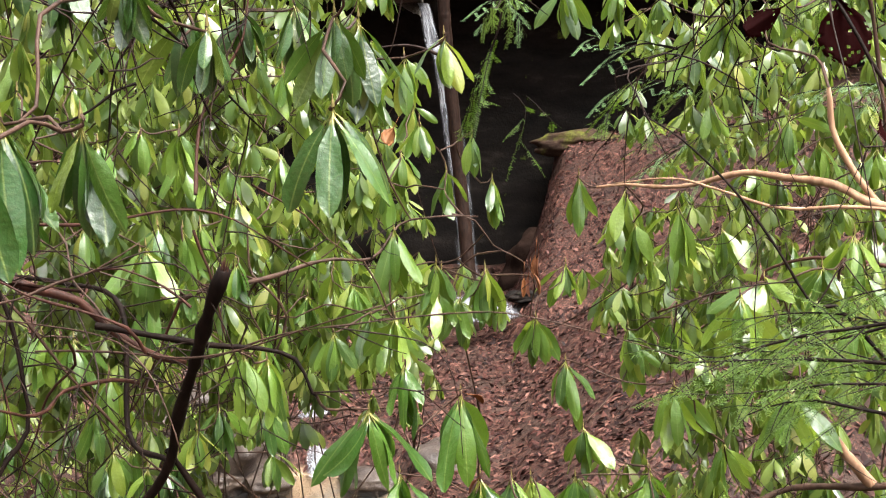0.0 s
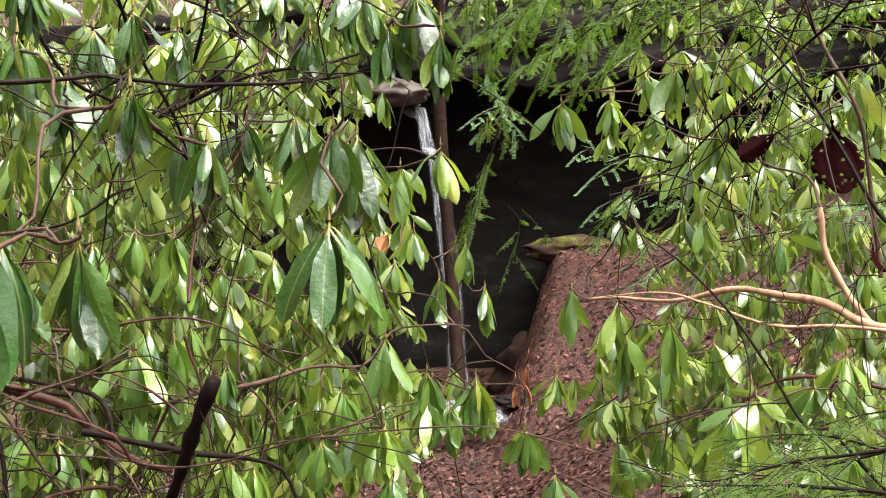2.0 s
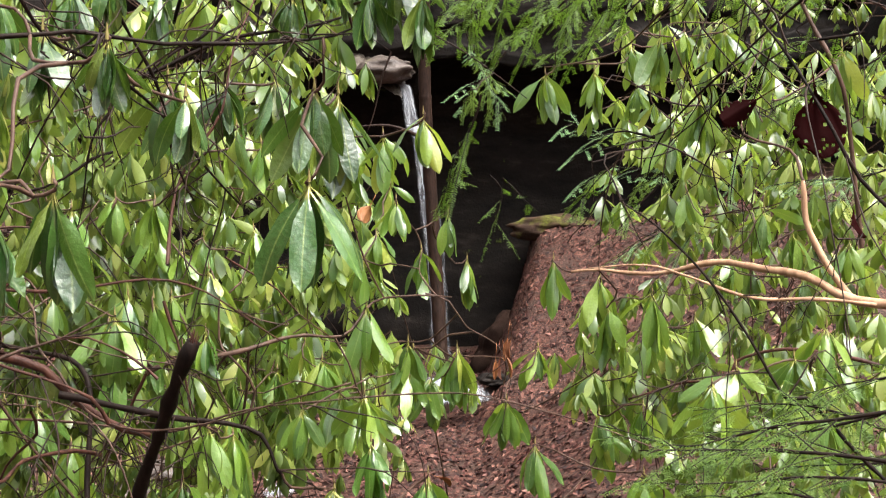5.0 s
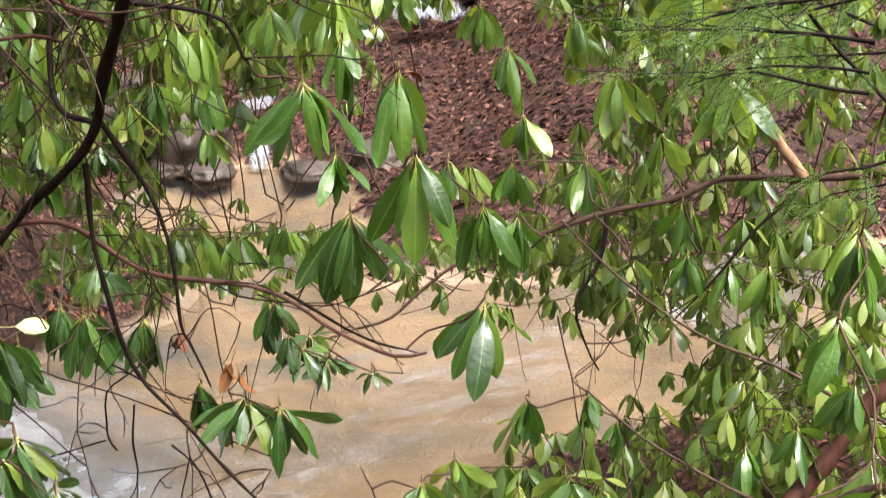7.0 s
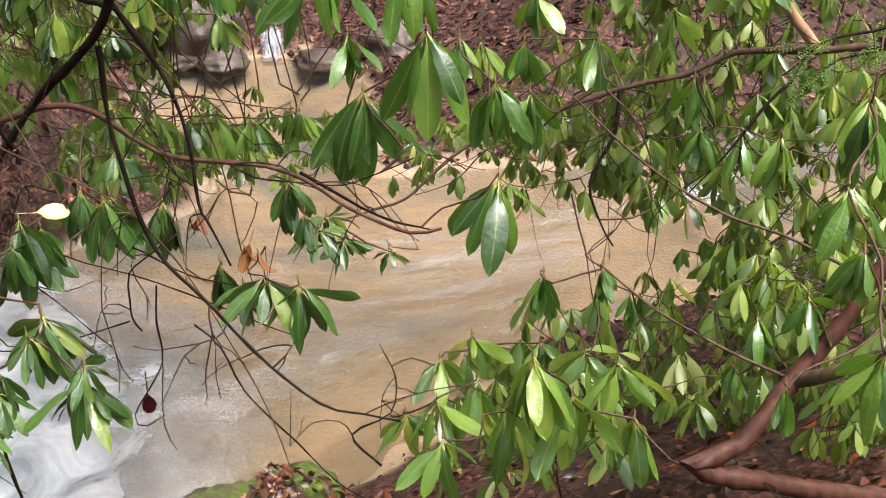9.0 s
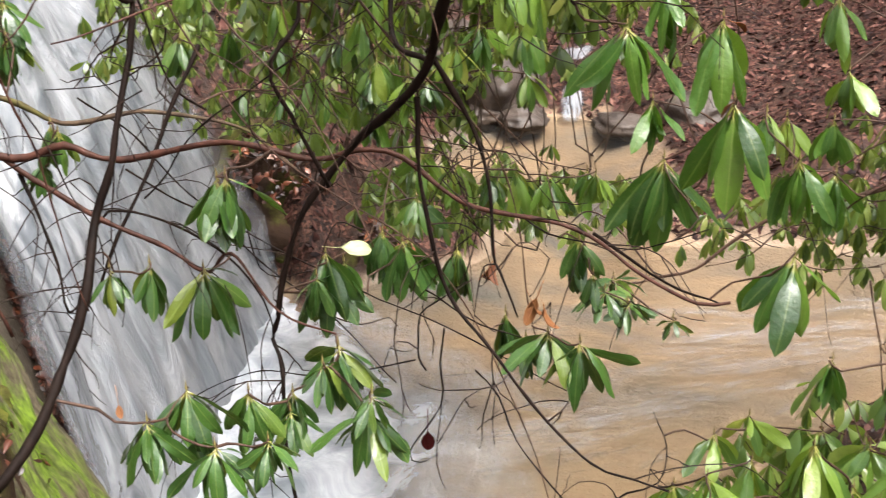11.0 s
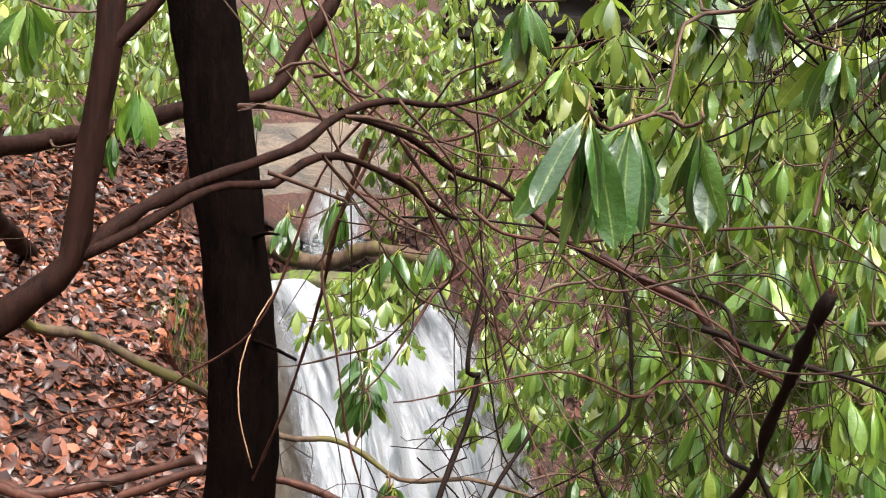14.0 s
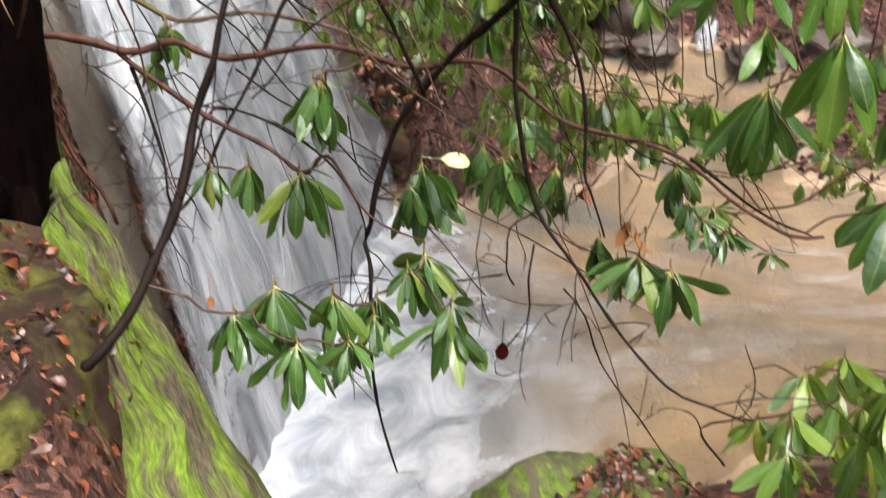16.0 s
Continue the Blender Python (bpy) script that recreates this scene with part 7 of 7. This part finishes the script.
loose_leaf("dead_leaf", (0.77, 2.38, 4.74), 0.145, 0.105, (-90, -6, -12), DARKRED, "dark red dead leaf full of small holes", 1, 16, 0.3, 0.15)
loose_leaf("dead_leaf", (0.70, 2.48, 4.73), 0.105, 0.05, (-92, 58, -15), DARKRED, "curled dark red dead leaf on a bare twig", 2, 2, 0.8, 0.6)
loose_leaf("dead_leaf", (0.86, 2.43, 4.50), 0.06, 0.04, (-100, 0, 50), DARKRED, "small dark dead leaf on a twig", 3, 1)
for k, (px, ln) in enumerate([(((0.36, 4.84, 4.05)), 0.11), (((0.33, 4.84, 3.97)), 0.10), (((0.37, 4.82, 4.04)), 0.09), (((0.31, 4.84, 3.96)), 0.09), (((0.34, 4.79, 3.98)), 0.10)]):
    loose_leaf("withered_leaf", px, ln, 0.022, (-92 + 7 * k, 10 - 5 * k, 60 * k), DEAD, "rolled tan withered leaf hanging from a twig", 5 + k, 0, 0.3, 1.2)
for k, (px, ln) in enumerate([(((-0.50, 3.60, 2.87)), 0.11), (((-0.64, 3.62, 2.98)), 0.09), (((-0.48, 3.58, 2.85)), 0.10), (((-0.52, 3.59, 2.86)), 0.09), (((-0.66, 3.61, 2.95)), 0.09)]):
    loose_leaf("withered_leaf", px, ln, 0.04, (-85 - 9 * k, 20 - 8 * k, 50 * k), DEAD, "curled brown withered leaf hanging among green leaves", 12 + k, 0, 0.7, 0.9)
loose_leaf("dead_leaf", (-0.63, 2.59, 2.92), 0.05, 0.034, (-100, 0, 10), DARKRED, "small dark red leaf at a twig's end", 20)
loose_leaf("dead_leaf", (-1.55, 2.77, 2.82), 0.045, 0.022, (-90, 0, 40), DEAD, "small brown leaf on a twig", 21)
loose_leaf("dead_leaf", (-0.18, 5.38, 4.57), 0.09, 0.075, (-80, 30, 20), DEAD, "orange dead leaf caught in green leaves", 22)
loose_leaf("dead_leaf", (-0.40, 4.31, 5.22), 0.08, 0.05, (-80, 30, 60), DEAD, "orange-brown dead leaf caught in twigs", 23)
loose_leaf("pale_leaf", (-1.22, 3.79, 2.92), 0.12, 0.065, (0, 50, -80), PALELEAF, "large pale yellow leaf lying on green leaves", 24, 0, 0.5, 0.1)
loose_leaf("dead_leaf", (0.07, 3.37, 3.57), 0.06, 0.03, (-40, 0, 70), DEAD, "small curled brown leaf on a leaf cluster", 25)
loose_leaf("dead_leaf", (0.05, 3.87, 3.70), 0.07, 0.035, (-20, 0, -60), DEAD, "orange curled leaf on a leaf cluster", 26)


# ---- litter ----
def litter(name, xr, yr, count, size, label, seed, test=None, mat=None):
    g = np.random.default_rng(seed)
    x, y = g.uniform(*xr, count * 3), g.uniform(*yr, count * 3)
    d = pool_distance(x, y)
    ok = (d > 0.12) if test is None else (d > 0.12) & test(x, y)
    x, y = x[ok][:count], y[ok][:count]
    z = terrain(x, y)
    e = 0.05
    nx, ny = -(terrain(x + e, y) - z) / e, -(terrain(x, y + e) - z) / e
    coarse = (3, 3) if mat else (6, 3)
    forms = [leaf_grid(1.0, g.uniform(0.28, 0.55), g.uniform(-0.5, 1.3), g.uniform(-0.5, 0.6), coarse[0], g.uniform(-0.6, 0.6), k, 0.05, coarse[1]) for k in range(16)]
    n = len(x)
    up = np.stack([nx + g.normal(0, .36, n), ny + g.normal(0, .36, n), np.ones(n)], 1)
    up /= np.linalg.norm(up, axis=1, keepdims=True)
    a = g.uniform(0, 6.283, n)
    side = np.stack([np.cos(a), np.sin(a), np.zeros(n)], 1)
    side -= up * (side * up).sum(1, keepdims=True)
    side /= np.linalg.norm(side, axis=1, keepdims=True)
    turn = np.stack([side, np.cross(up, side), up], 1)
    shapes = np.array([q[0] for q in forms]) - np.array([0, 0.4, 0])
    s = size * g.uniform(0.35, 1.35, n)
    v = np.einsum("nvi,nij->nvj", shapes[g.integers(0, 16, n)], turn) * s[:, None, None] + np.stack([x, y, z + g.uniform(0.002, 0.03, n)], 1)[:, None]
    f = forms[0][1][None] + (np.arange(n) * shapes.shape[1])[:, None, None]
    return tagged(new(name, quads(name, v.reshape(-1, 3), f.reshape(-1, 4), mat or LITTER)), label, "leaf litter", kind="stuff")


litter("leaf_litter", (-6.5, -1.0), (1.3, 7.4), 36000, 0.082, "wet red-brown dead leaves covering the bank", 5, lambda x, y: ~((x > -2.15) & (y < 2.9) & (y > 1.7)))
litter("leaf_litter", (-2.9, -1.4), (1.7, 3.0), 1500, 0.045, "small torn leaves on the soil beside the slab", 7)
litter("leaf_litter", (-9.5, -3.4), (5.5, 11.0), 9000, 0.12, "dead leaves on the bank above the cascade", 10, None, FARLITTER)
litter("leaf_litter", (-1.3, 5.5), (1.5, 9.5), 5000, 0.08, "wet brown dead leaves on the bank below", 6)
litter("leaf_litter", (-2.0, -0.6), (5.4, 7.0), 700, 0.07, "dead leaves caught among the stones", 9)
litter("leaf_litter", (-8, 7), (10.8, 27), 45000, 0.14, "dead leaves on the far slope", 8, None, FARLITTER)


def strewn_on(place, size, count, leaf, label, seed):
    """Dead leaves caught on the crown of a mound."""
    g = random.Random(seed)
    vs, fs, n = [], [], 0
    for _ in range(count):
        a, e = g.uniform(-2.0, 1.4), g.uniform(0.35, 1.5)
        d = Vector((math.cos(a) * math.cos(e), math.sin(a) * math.cos(e), math.sin(e)))
        p = Vector(place) + Vector((d.x * size[0], d.y * size[1], d.z * size[2])) * 1.02
        q = (d + Vector((g.gauss(0, .4), g.gauss(0, .4), 0))).normalized().to_track_quat('Z', 'Y').to_matrix() @ Matrix.Rotation(g.uniform(0, 6.28), 3, 'Z')
        v, f = leaf_grid(1.0, g.uniform(0.35, 0.6), g.uniform(0.1, 1.4), g.uniform(-0.6, 0.8), 5, g.uniform(-0.8, 0.8), g.randint(0, 9), 0.08)
        vs.append((v - np.array([0, 0.4, 0])) * leaf * g.uniform(0.6, 1.2) @ np.array(q).T + np.array(p))
        fs.append(f + n)
        n += len(v)
    return tagged(new("leaf_litter", quads("leaf_litter", np.vstack(vs), np.vstack(fs), LITTER)), label, "leaf litter", kind="stuff")


strewn_on((-0.91, 5.55, 0.13), (0.64, 0.58, 0.52), 260, 0.085, "dead leaves lying on the mossy boulder", 31)


def grass_tuft(place, spread, count, label, seed):
    """Short moss-green blades on the bank."""
    g = np.random.default_rng(seed)
    x, y = g.normal(place[0], spread, count), g.normal(place[1], spread, count)
    o = np.stack([x, y, terrain(x, y)], 1)
    a = g.uniform(0, 6.283, count)
    side = np.stack([np.cos(a), np.sin(a), np.zeros(count)], 1) * 0.004
    lean = np.stack([g.normal(0, 0.03, count), g.normal(0, 0.03, count), g.uniform(0.05, 0.13, count)], 1)
    v = np.stack([o - side, o + side, o + lean + side * 0.4, o + lean - side * 0.4], 1).reshape(-1, 3)
    return tagged(new("grass_tuft", quads("grass_tuft", v, np.arange(count * 4).reshape(-1, 4), NEEDLE)), label, "grass", kind="stuff")


grass_tuft((-3.62, 4.60), 0.15, 900, "fine green grass and moss at the edge of the litter", 41)
strewn_on((-2.30, 2.60, 2.74), (0.44, 0.36, 0.26), 160, 0.06, "dead leaves on the soil round the trunk", 32)
strewn_on((-1.86, 2.36, 2.50), (0.24, 0.44, 0.40), 90, 0.045, "torn dead leaves on the mossy soil", 33)
strewn_on((-4.15, 10.75, 0.55), (0.84, 0.58, 0.84), 420, 0.11, "dead leaves on the bank beside the cascade", 34)
strewn_on((-3.35, 10.75, 0.10), (0.74, 0.42, 0.45), 260, 0.11, "dead leaves on the low bank", 35)
